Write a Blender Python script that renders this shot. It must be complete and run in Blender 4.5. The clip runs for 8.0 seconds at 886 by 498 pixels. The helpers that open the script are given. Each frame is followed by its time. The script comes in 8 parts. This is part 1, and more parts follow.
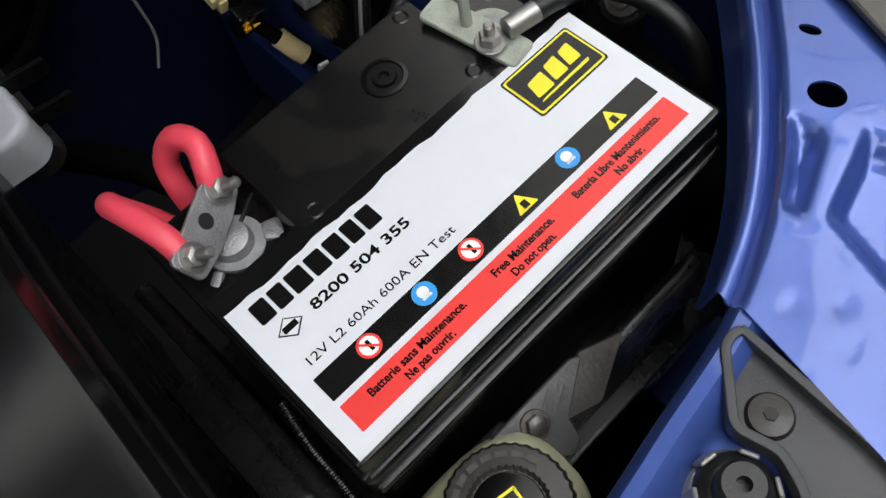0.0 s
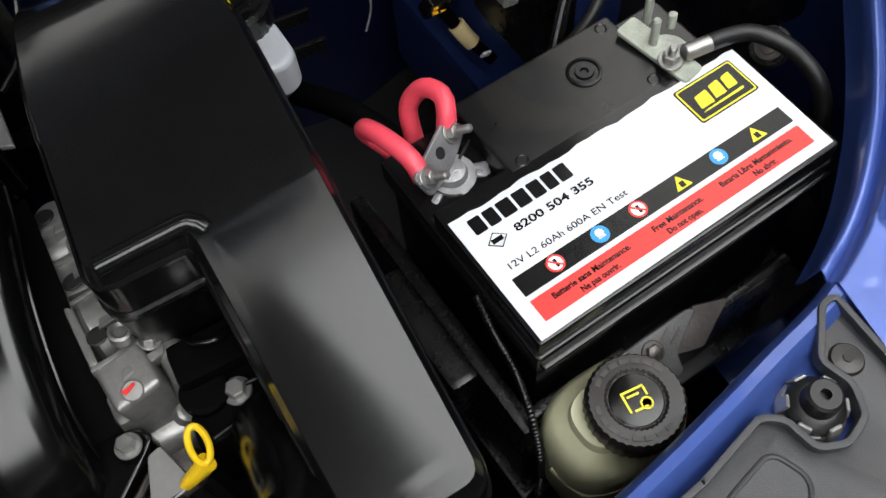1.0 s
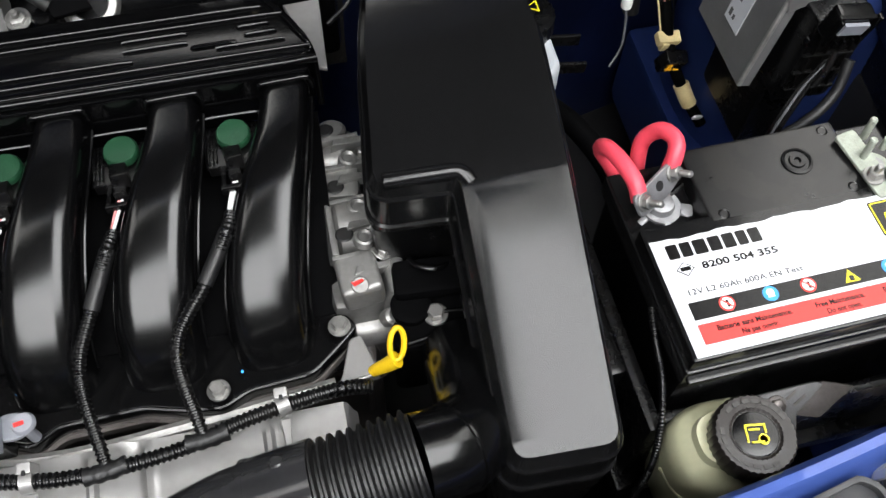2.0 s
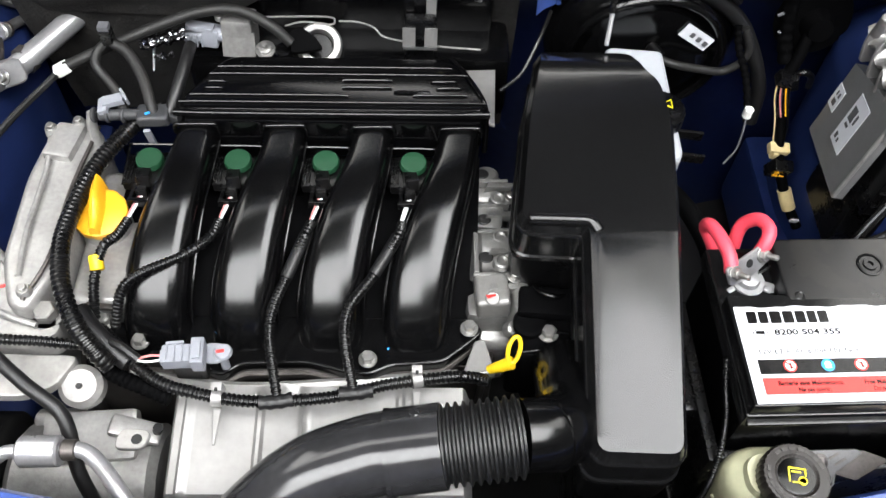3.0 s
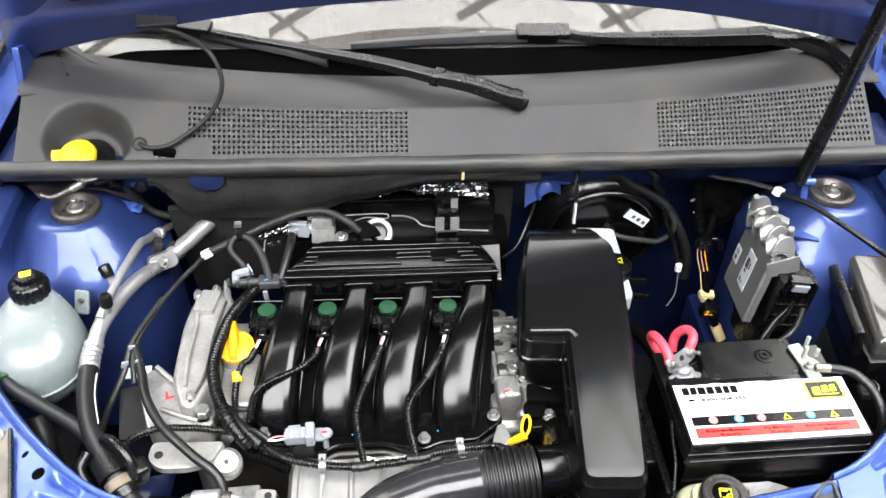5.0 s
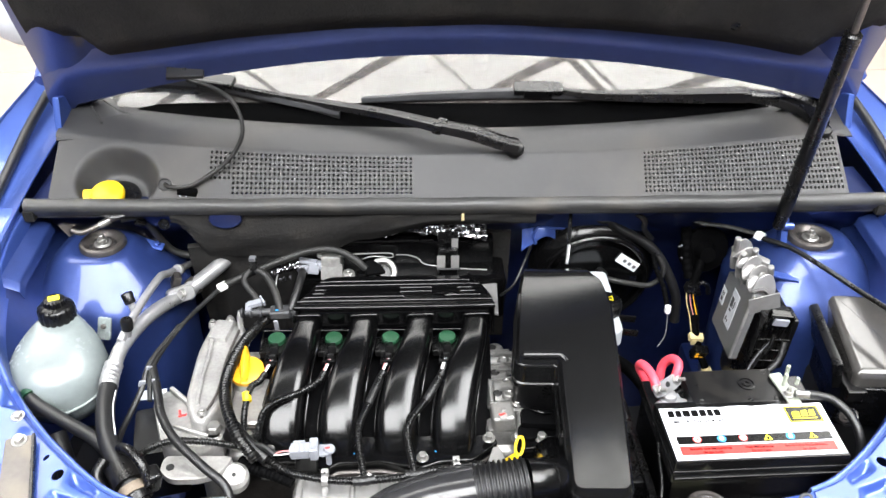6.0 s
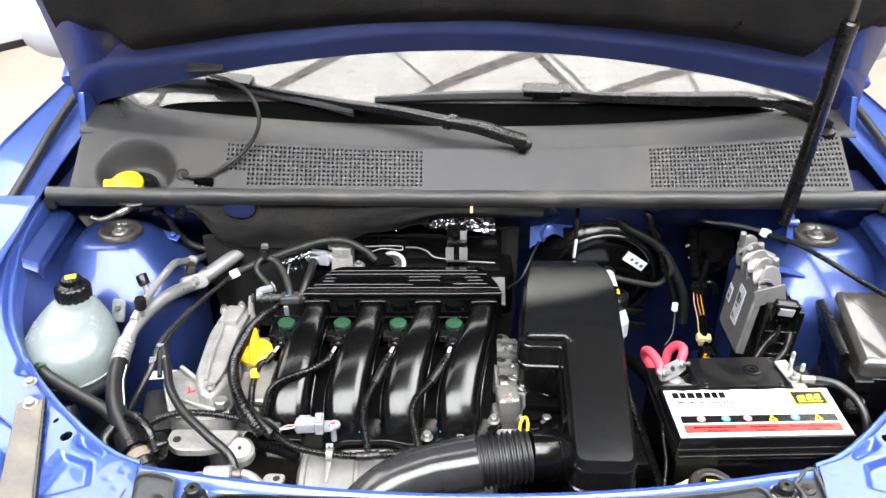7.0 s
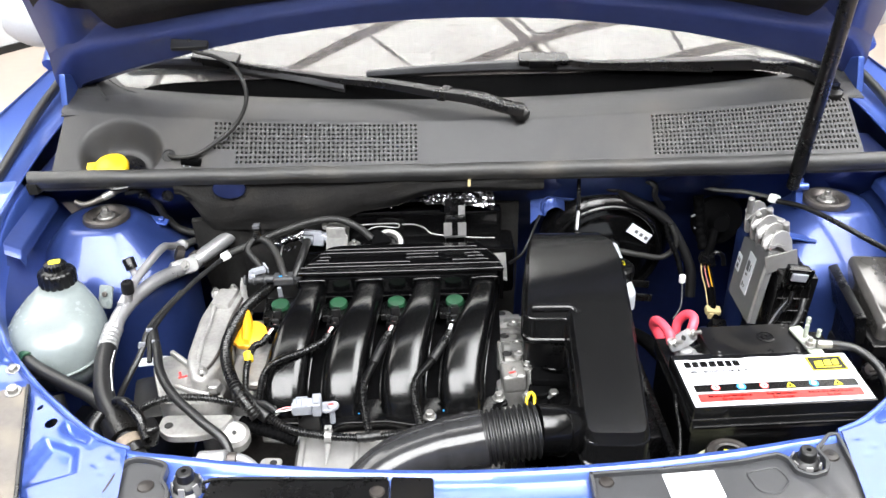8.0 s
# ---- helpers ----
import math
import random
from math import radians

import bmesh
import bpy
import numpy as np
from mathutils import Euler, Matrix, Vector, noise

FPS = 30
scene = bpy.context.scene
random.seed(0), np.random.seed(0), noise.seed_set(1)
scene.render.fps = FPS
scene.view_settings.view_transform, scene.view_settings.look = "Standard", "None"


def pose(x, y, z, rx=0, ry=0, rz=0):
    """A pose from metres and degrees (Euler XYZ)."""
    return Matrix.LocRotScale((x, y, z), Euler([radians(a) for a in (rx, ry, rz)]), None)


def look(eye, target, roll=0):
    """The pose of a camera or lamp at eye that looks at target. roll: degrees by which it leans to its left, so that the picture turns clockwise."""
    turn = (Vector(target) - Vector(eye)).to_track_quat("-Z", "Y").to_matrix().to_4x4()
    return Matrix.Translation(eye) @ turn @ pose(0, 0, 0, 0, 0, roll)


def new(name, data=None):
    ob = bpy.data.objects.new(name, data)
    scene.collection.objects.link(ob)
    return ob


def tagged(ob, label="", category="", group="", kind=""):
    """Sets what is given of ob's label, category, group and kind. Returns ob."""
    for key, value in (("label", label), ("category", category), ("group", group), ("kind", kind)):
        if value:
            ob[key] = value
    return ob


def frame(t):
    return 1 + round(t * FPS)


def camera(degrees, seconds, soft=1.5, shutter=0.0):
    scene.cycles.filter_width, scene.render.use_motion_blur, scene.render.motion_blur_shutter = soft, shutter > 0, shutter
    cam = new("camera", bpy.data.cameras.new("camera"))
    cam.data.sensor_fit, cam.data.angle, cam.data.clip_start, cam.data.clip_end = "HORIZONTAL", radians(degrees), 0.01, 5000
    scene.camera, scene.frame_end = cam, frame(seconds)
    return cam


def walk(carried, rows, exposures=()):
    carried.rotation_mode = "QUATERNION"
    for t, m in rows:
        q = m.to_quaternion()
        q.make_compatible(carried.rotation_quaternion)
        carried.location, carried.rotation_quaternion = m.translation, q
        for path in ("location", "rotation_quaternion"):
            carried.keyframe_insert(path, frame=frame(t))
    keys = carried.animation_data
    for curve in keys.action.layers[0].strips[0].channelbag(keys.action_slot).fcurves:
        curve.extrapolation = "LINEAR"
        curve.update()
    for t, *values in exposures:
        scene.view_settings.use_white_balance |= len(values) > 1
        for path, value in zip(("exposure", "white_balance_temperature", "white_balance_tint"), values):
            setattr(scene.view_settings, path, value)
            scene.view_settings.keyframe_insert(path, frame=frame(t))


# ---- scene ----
cam = camera(54.0, 8.0)
PATH = [
    (0, (0.271, -0.212, 1.155), (0.726, 0.61, -0.611), -15.3),
    (0.5, (0.223, -0.231, 1.214), (0.655, 0.625, -0.541), -12.0),
    (1, (0.142, -0.239, 1.267), (0.572, 0.614, -0.49), -6.4),
    (1.5, (0.079, -0.26, 1.317), (0.438, 0.648, -0.429), -2.4),
    (2, (0.037, -0.285, 1.359), (0.282, 0.682, -0.374), 2.3),
    (2.2, (0.023, -0.298, 1.381), (0.218, 0.685, -0.35), 3.6),
    (3.3, (-0.032, -0.43, 1.526), (0.006, 0.727, -0.105), 2.5),
    (3.5, (-0.036, -0.445, 1.559), (-0.005, 0.725, -0.062), 1.8),
    (4, (-0.058, -0.54, 1.611), (-0.016, 0.727, 0.064), 0.5),
    (4.5, (-0.079, -0.661, 1.663), (-0.012, 0.728, 0.226), 0.6),
    (5, (-0.083, -0.743, 1.707), (-0.003, 0.759, 0.389), 0.7),
    (5.2, (-0.087, -0.772, 1.713), (-0.006, 0.769, 0.441), 0.7),
    (6.5, (-0.057, -0.921, 1.65), (-0.026, 0.76, 0.567), 0.6),
    (7, (-0.053, -0.957, 1.602), (-0.041, 0.762, 0.58), 0.5),
    (7.5, (-0.049, -0.965, 1.558), (-0.036, 0.77, 0.562), -0.5),
    (8, (-0.053, -0.936, 1.538), (-0.037, 0.786, 0.522), -1.1),
]
walk(cam, [(t, look(eye, target, roll)) for t, eye, target, roll in PATH],
     exposures=[(0, -1.62), (1.0, -1.22), (2.0, -0.62), (3.5, 0.02), (4.5, 0.15), (6.5, 0.42), (8.0, 0.39)])

# ---- weak sky outside; the roof sheets glow themselves in place of daylight ----
world = bpy.data.worlds.new("world")
scene.world = world
world.use_nodes = True
wn = world.node_tree.nodes
sky = wn.new("ShaderNodeTexSky")
sky.sky_type, sky.sun_disc, sky.sun_elevation, sky.sun_rotation = "NISHITA", False, radians(55), radians(200)
world.node_tree.links.new(sky.outputs[0], wn["Background"].inputs[0])
wn["Background"].inputs[1].default_value = 0.08
ROOF_GLOW = 5.2
FRONT_GLOW = 13.5


# ---- materials ----
def surf(name, color, rough=0.5, metal=0.0, vary=0.12, scale=30.0, bump=0.0, bump_scale=400.0, coat=0.0, spec=0.5,
         dust=0.0, trans=0.0, emit=0.0, flake=0.0, per_object=0.0, coat_rough=0.05, edge=0.26):
    """A surface with variation at two scales, fine relief and, if asked, a dusting of pale grime."""
    m = bpy.data.materials.new(name)
    m.use_nodes = True
    nt = m.node_tree
    n, l = nt.nodes, nt.links
    b = n["Principled BSDF"]
    tc = n.new("ShaderNodeTexCoord")
    big = n.new("ShaderNodeTexNoise")
    big.inputs["Scale"].default_value, big.inputs["Detail"].default_value = scale, 5.0
    fine = n.new("ShaderNodeTexNoise")
    fine.inputs["Scale"].default_value, fine.inputs["Detail"].default_value = scale * 9.0, 3.0
    l.new(tc.outputs["Object"], big.inputs["Vector"])
    l.new(tc.outputs["Object"], fine.inputs["Vector"])
    mixn = n.new("ShaderNodeMath")
    mixn.operation = "MULTIPLY_ADD"
    l.new(fine.outputs["Fac"], mixn.inputs[0])
    mixn.inputs[1].default_value = 0.5
    l.new(big.outputs["Fac"], mixn.inputs[2])
    ramp = n.new("ShaderNodeValToRGB")
    lo = [max(0.0, c * (1 - vary)) for c in color]
    hi = [min(1.0, c * (1 + vary)) for c in color]
    ramp.color_ramp.elements[0].position, ramp.color_ramp.elements[1].position = 0.5, 1.0
    ramp.color_ramp.elements[0].color, ramp.color_ramp.elements[1].color = (*lo, 1), (*hi, 1)
    l.new(mixn.outputs[0], ramp.inputs[0])
    col = ramp.outputs[0]
    if per_object:
        oi = n.new("ShaderNodeObjectInfo")
        hs = n.new("ShaderNodeHueSaturation")
        mr = n.new("ShaderNodeMapRange")
        mr.inputs[3].default_value, mr.inputs[4].default_value = 1 - per_object, 1 + per_object
        l.new(oi.outputs["Random"], mr.inputs[0])
        l.new(mr.outputs[0], hs.inputs["Value"])
        l.new(col, hs.inputs["Color"])
        col = hs.outputs[0]
    rr = n.new("ShaderNodeMapRange")
    rr.inputs[1].default_value, rr.inputs[2].default_value = 0.4, 1.1
    rr.inputs[3].default_value, rr.inputs[4].default_value = max(0.02, rough * 0.86), min(1.0, rough * 1.14)
    l.new(mixn.outputs[0], rr.inputs[0])
    rough_out = rr.outputs[0]
    if dust:
        dn = n.new("ShaderNodeTexNoise")
        dn.inputs["Scale"].default_value, dn.inputs["Detail"].default_value = scale * 0.6, 8.0
        l.new(tc.outputs["Object"], dn.inputs["Vector"])
        dm = n.new("ShaderNodeMapRange")
        dm.inputs[1].default_value, dm.inputs[2].default_value = 0.52, 0.52 + edge
        dm.inputs[3].default_value, dm.inputs[4].default_value = 0.0, dust
        l.new(dn.outputs["Fac"], dm.inputs[0])
        mx = n.new("ShaderNodeMix")
        mx.data_type = "RGBA"
        l.new(dm.outputs[0], mx.inputs[0])
        l.new(col, mx.inputs[6])
        mx.inputs[7].default_value = (0.24, 0.21, 0.17, 1)
        col = mx.outputs[2]
        ra = n.new("ShaderNodeMath")
        ra.operation = "MULTIPLY_ADD"
        ra.inputs[1].default_value = 0.6
        l.new(dm.outputs[0], ra.inputs[0])
        l.new(rough_out, ra.inputs[2])
        rough_out = ra.outputs[0]
    l.new(col, b.inputs["Base Color"])
    l.new(rough_out, b.inputs["Roughness"])
    b.inputs["Metallic"].default_value = metal
    b.inputs["Specular IOR Level"].default_value = spec
    b.inputs["Coat Weight"].default_value = coat
    b.inputs["Coat Roughness"].default_value = coat_rough
    b.inputs["Transmission Weight"].default_value = trans
    if flake:
        fl = n.new("ShaderNodeTexVoronoi")
        fl.inputs["Scale"].default_value = 2500.0
        l.new(tc.outputs["Object"], fl.inputs["Vector"])
        fb = n.new("ShaderNodeBump")
        fb.inputs["Strength"].default_value, fb.inputs["Distance"].default_value = flake, 0.0002
        l.new(fl.outputs["Distance"], fb.inputs["Height"])
        l.new(fb.outputs[0], b.inputs["Normal"])
    if bump:
        bn = n.new("ShaderNodeTexNoise")
        bn.inputs["Scale"].default_value, bn.inputs["Detail"].default_value = bump_scale, 4.0
        l.new(tc.outputs["Object"], bn.inputs["Vector"])
        bp = n.new("ShaderNodeBump")
        bp.inputs["Strength"].default_value, bp.inputs["Distance"].default_value = bump, 0.001
        l.new(bn.outputs["Fac"], bp.inputs["Height"])
        l.new(bp.outputs[0], b.inputs["Normal"])
    if emit:
        l.new(col, b.inputs["Emission Color"])
        b.inputs["Emission Strength"].default_value = emit
    return m


BLUE = surf("blue_paint", (0.047, 0.094, 0.345), 0.40, 0.52, 0.05, 12, coat=0.7, coat_rough=0.04, flake=0.2)
# BLUE made darker for towers and inner wings: shade put into the colour
BLUEIN = surf("darkened_inner_blue", (0.023, 0.044, 0.165), 0.38, 0.5, 0.12, 12, coat=0.42, coat_rough=0.05, flake=0.15, bump=0.05, bump_scale=30)
# the same blue darkened for the bonnet's shaded underside
HOODIN = surf("darkened_bonnet_blue", (0.024, 0.038, 0.130), 0.42, 0.5, 0.12, 8, coat=0.35, coat_rough=0.08, bump=0.05, bump_scale=30)
# darkest copy of BLUE, with the deep bay's shade in its colour
BAYBLUE = surf("shaded_bay_blue", (0.012, 0.022, 0.090), 0.34, 0.7, 0.25, 9, bump=0.06, bump_scale=60, dust=0.04, coat=0.5)
PLASTIC = surf("black_plastic", (0.0026, 0.0026, 0.0029), 0.28, 0, 0.2, 25, bump=0.04, bump_scale=900, dust=0.02, spec=0.42)
SATIN = surf("grained_black_plastic", (0.0060, 0.0060, 0.0063), 0.15, 0, 0.12, 8, bump=0.003, bump_scale=1200, spec=0.38)
GLOSS = surf("glossy_black_plastic", (0.0022, 0.0022, 0.0024), 0.18, 0, 0.2, 9, spec=0.42)
PLENUM = surf("polished_black_plastic", (0.0016, 0.0016, 0.0018), 0.10, 0, 0.2, 9, spec=0.30)
LIDM = surf("polished_dark_lid", (0.042, 0.040, 0.038), 0.14, 0, 0.1, 12, coat=0.4, coat_rough=0.05, dust=0.15)
GREYPL = surf("dark_grey_plastic", (0.034, 0.035, 0.038), 0.48, 0, 0.15, 20, bump=0.25, bump_scale=1500, dust=0.1)
DUSTY = surf("dusty_grey_steel", (0.11, 0.10, 0.09), 0.6, 0.1, 0.25, 14, bump=0.2, bump_scale=300, dust=0.5, edge=0.1)
COWLM = surf("weathered_grey_plastic", (0.0242, 0.0242, 0.0252), 0.55, 0, 0.20, 9, bump=0.3, bump_scale=1600, dust=0.13)
RUBBER = surf("black_rubber", (0.0055, 0.0055, 0.006), 0.45, 0, 0.2, 30, bump=0.15, bump_scale=700, dust=0.02)
SEALR = surf("grey_rubber_seal", (0.030, 0.030, 0.0295), 0.5, 0, 0.2, 20, bump=0.2, bump_scale=500, dust=0.2)
FELT = surf("black_felt", (0.0155, 0.0150, 0.0146), 0.95, 0, 0.35, 18, bump=0.9, bump_scale=260, dust=0.06, spec=0.15)
HOSEM = surf("matt_grey_hose_rubber", (0.013, 0.0128, 0.0125), 0.55, 0, 0.25, 30, bump=0.15, bump_scale=600, dust=0.05, spec=0.4)
DUCTM = surf("dark_glossy_duct", (0.021, 0.021, 0.0225), 0.15, 0, 0.25, 14, bump=0.02, bump_scale=60)
ALU = surf("cast_aluminium", (0.36, 0.355, 0.345), 0.42, 0.6, 0.26, 22, bump=0.2, bump_scale=420, dust=0.2)
ALUS = surf("bright_aluminium_tube", (0.42, 0.42, 0.43), 0.30, 0.65, 0.12, 30, bump=0.12, bump_scale=300, dust=0.08)
SHEET = surf("aluminium_sheet", (0.30, 0.295, 0.29), 0.44, 0.6, 0.14, 12, bump=0.18, bump_scale=120, dust=0.15)
STEEL = surf("zinc_plated_steel", (0.30, 0.295, 0.285), 0.38, 0.8, 0.15, 60, bump=0.15, bump_scale=500)
DSTEEL = surf("dark_steel", (0.11, 0.10, 0.095), 0.42, 0.8, 0.3, 40, bump=0.3, bump_scale=400, dust=0.1)
SPLASH = surf("splashed_black_plastic", (0.0032, 0.0032, 0.0035), 0.30, 0, 0.15, 34, bump=0.03, bump_scale=1400, dust=0.022, edge=0.035)
CORR = surf("corroded_terminal_metal", (0.36, 0.39, 0.33), 0.6, 0.3, 0.25, 90, bump=0.5, bump_scale=500, dust=0.2)
LEAD = surf("lead_post", (0.33, 0.33, 0.34), 0.5, 0.8, 0.2, 80, bump=0.6, bump_scale=800)
WHITE = surf("white_label_paper", (0.64, 0.66, 0.70), 0.42, 0, 0.02, 20, bump=0.15, bump_scale=70)
WPLA = surf("white_plastic", (0.72, 0.72, 0.70), 0.45, 0, 0.06, 30, bump=0.1, bump_scale=300)
TANKM = surf("milky_tank_plastic", (0.165, 0.190, 0.190), 0.26, 0, 0.10, 14, bump=0.1, bump_scale=200, dust=0.06)
RESVM = surf("yellowed_milky_plastic", (0.42, 0.42, 0.28), 0.36, 0, 0.10, 22, bump=0.1, bump_scale=200)
RED = surf("red_cable_sleeve", (0.74, 0.065, 0.10), 0.42, 0, 0.08, 40, bump=0.1, bump_scale=400)
LRED = surf("red_print", (0.76, 0.035, 0.03), 0.4, 0, 0.04, 40)
LBLK = surf("black_print", (0.006, 0.0058, 0.006), 0.22, 0, 0.2, 60, bump=0.3, bump_scale=70, spec=0.3)
LYEL = surf("yellow_print", (0.80, 0.70, 0.02), 0.4, 0, 0.03, 40)
LBLU = surf("blue_print", (0.03, 0.30, 0.72), 0.4, 0, 0.04, 40)
LWHI = surf("white_print", (0.80, 0.80, 0.80), 0.4, 0, 0.02, 40)
YEL = surf("yellow_plastic", (0.80, 0.40, 0.015), 0.4, 0, 0.07, 40, bump=0.1, bump_scale=500, dust=0.08)
YELW = surf("bright_yellow_plastic", (0.76, 0.50, 0.012), 0.4, 0, 0.06, 30, bump=0.1, bump_scale=500)
GREEN = surf("green_plastic", (0.008, 0.046, 0.020), 0.45, 0, 0.15, 60, bump=0.15, bump_scale=600)
CAST = surf("dull_cast_alloy", (0.25, 0.247, 0.24), 0.42, 0.7, 0.22, 22, bump=0.15, bump_scale=400, dust=0.1)
CONN = surf("pale_grey_connector", (0.24, 0.25, 0.28), 0.42, 0, 0.08, 60, bump=0.1, bump_scale=500)
MGREY = surf("mid_grey_plastic", (0.09, 0.092, 0.10), 0.45, 0, 0.1, 40, bump=0.15, bump_scale=500)
ECUM = surf("grey_ecu_casing", (0.19, 0.192, 0.196), 0.42, 0.3, 0.1, 40, bump=0.15, bump_scale=500, dust=0.1)
CREAM = surf("cream_tape", (0.62, 0.50, 0.26), 0.5, 0, 0.15, 60)
PINK = surf("pink_wire", (0.60, 0.22, 0.22), 0.4, 0, 0.1, 60)
GALV = surf("galvanised_steel", (0.11, 0.11, 0.112), 0.42, 0.6, 0.2, 40, bump=0.3, bump_scale=500)
CAPT = surf("embossed_cap", (0.034, 0.031, 0.029), 0.45, 0, 0.15, 40)
# near-black with hardly any sheen; also keeps webs, hoses and looms dark
NEARBLACK = surf("matt_near_black", (0.0015, 0.0015, 0.0017), 0.7, 0, 0.2, 10, spec=0.03)
SILV = surf("milky_white_reservoir", (0.40, 0.42, 0.45), 0.4, 0, 0.06, 20, bump=0.1, bump_scale=200)
FOIL = surf("crumpled_foil", (0.26, 0.26, 0.27), 0.20, 1.0, 0.5, 25, bump=0.15, bump_scale=90)
FOAM = surf("worn_brown_foam", (0.17, 0.135, 0.10), 0.8, 0, 0.35, 60, bump=0.6, bump_scale=300, dust=0.2)
# near-black that carries the shade of holes, slots and the bay's depths
PIT = surf("near_black_recess", (0.006, 0.006, 0.0065), 0.6, 0, 0.3, 12, bump=0.3, bump_scale=120, dust=0.02)
CAPM = surf("brown_black_cap", (0.016, 0.0135, 0.0125), 0.38, 0, 0.15, 40, bump=0.15, bump_scale=600, dust=0.08)
FLOORM = surf("beige_concrete_floor", (0.33, 0.28, 0.24), 0.5, 0, 0.10, 1.6, bump=0.25, bump_scale=60)
WALLM = surf("white_painted_wall", (0.44, 0.45, 0.46), 0.6, 0, 0.04, 1.2, bump=0.2, bump_scale=150)
BEAMM = surf("grey_green_steel_beam", (0.26, 0.29, 0.27), 0.55, 0.2, 0.15, 3, bump=0.2, bump_scale=60)
ROOFM = surf("glowing_skylight_sheet", (0.97, 0.96, 0.935), 0.5, 0, 0.05, 1.0, emit=ROOF_GLOW)
FRONTM = surf("front_glow_sheet", (0.95, 0.965, 0.98), 0.5, 0, 0.05, 1.0, emit=FRONT_GLOW)
# unseen roof and walls, kept dark so little light bounces into the bay
OPAQ = surf("grey_roof_sheet", (0.16, 0.165, 0.17), 0.6, 0, 0.1, 1.0)
HALLM = surf("dark_unseen_wall", (0.14, 0.145, 0.15), 0.6, 0, 0.1, 1.2, bump=0.2, bump_scale=40)


def glass_material():
    m = bpy.data.materials.new("windscreen_glass")
    m.use_nodes = True
    b = m.node_tree.nodes["Principled BSDF"]
    b.inputs["Base Color"].default_value = (0.78, 0.84, 0.82, 1)
    b.inputs["Roughness"].default_value = 0.02
    b.inputs["IOR"].default_value = 1.56
    b.inputs["Transmission Weight"].default_value = 1.0
    # warm diffuse haze mixed in to soften and tint the reflections
    haze = m.node_tree.nodes.new("ShaderNodeBsdfDiffuse")
    haze.inputs["Color"].default_value = (0.42, 0.37, 0.35, 1)
    noise = m.node_tree.nodes.new("ShaderNodeTexNoise")
    noise.inputs["Scale"].default_value = 9
    noise.inputs["Detail"].default_value = 6
    span = m.node_tree.nodes.new("ShaderNodeMapRange")
    span.inputs["To Min"].default_value = 0.10
    span.inputs["To Max"].default_value = 0.24
    coord = m.node_tree.nodes.new("ShaderNodeTexCoord")
    mix = m.node_tree.nodes.new("ShaderNodeMixShader")
    link = m.node_tree.links.new
    link(coord.outputs["Object"], noise.inputs["Vector"])
    link(noise.outputs["Fac"], span.inputs["Value"])
    link(span.outputs["Result"], mix.inputs["Fac"])
    link(b.outputs["BSDF"], mix.inputs[1])
    link(haze.outputs["BSDF"], mix.inputs[2])
    link(mix.outputs["Shader"], m.node_tree.nodes["Material Output"].inputs["Surface"])
    return m


GLASS = glass_material()


# ---- building blocks ----
def root_of(ob):
    while ob.parent:
        ob = ob.parent
    return ob


def thing(name, label, category, at=(0, 0, 0), turn=0.0, group="", kind=""):
    """An Empty at the base of a thing, under which its parts hang."""
    ob = new(name)
    ob.empty_display_size = 0.03
    ob.matrix_basis = pose(*at, 0, 0, turn)
    return tagged(ob, label, category, group, kind)


def weighted_normals(me, limit):
    """Lets large flat faces keep their own normal beside narrow bevels."""
    nf = [p.normal.copy() for p in me.polygons]
    ar = [p.area for p in me.polygons]
    if not ar or max(ar) < 12 * sorted(ar)[len(ar) // 2]:
        return
    at = [[] for _ in me.vertices]
    for p in me.polygons:
        for v in p.vertices:
            at[v].append(p.index)
    out = []
    for p in me.polygons:
        own = nf[p.index]
        for v in p.vertices:
            s = Vector()
            for f in at[v]:
                if nf[f].dot(own) > limit:
                    s += nf[f] * ar[f]
            out.append(s.normalized() if s.length > 1e-12 else own)
    me.normals_split_custom_set(out)


def part(name, bm, material, parent=None, label="", sharp=38.0):
    """Links a bmesh, given in world coordinates, as one mesh object under a thing or a part."""
    bmesh.ops.recalc_face_normals(bm, faces=bm.faces[:])
    if parent:
        bm.transform(root_of(parent).matrix_basis.inverted())
    me = bpy.data.meshes.new(name)
    bm.to_mesh(me)
    bm.free()
    me.shade_smooth()
    me.set_sharp_from_angle(angle=radians(sharp))
    if len(me.polygons) < 4000:
        weighted_normals(me, math.cos(radians(sharp)))
    me.materials.append(material)
    ob = new(name, me)
    if parent:
        ob.parent = parent
    return tagged(ob, label) if label else ob


def merge(bm, tmp, m=None):
    if m is not None:
        tmp.transform(m)
    me = bpy.data.meshes.new("tmp")
    tmp.to_mesh(me)
    tmp.free()
    bm.from_mesh(me)
    bpy.data.meshes.remove(me)
    return bm


def fresh(bm):
    return bm if bm is not None else bmesh.new()


def box(c, s, rot=(0, 0, 0), bevel=0.0, seg=2, bm=None):
    tmp = bmesh.new()
    bmesh.ops.create_cube(tmp, size=1)
    bmesh.ops.scale(tmp, vec=s, verts=tmp.verts)
    if bevel:
        bmesh.ops.bevel(tmp, geom=tmp.edges[:], offset=min(bevel, min(s) * 0.49), segments=seg, profile=0.6, affect="EDGES")
    return merge(fresh(bm), tmp, pose(*c, *rot))


def axis_matrix(c, axis):
    return Matrix.Translation(c) @ Vector(axis).to_track_quat("Z", "Y").to_matrix().to_4x4()


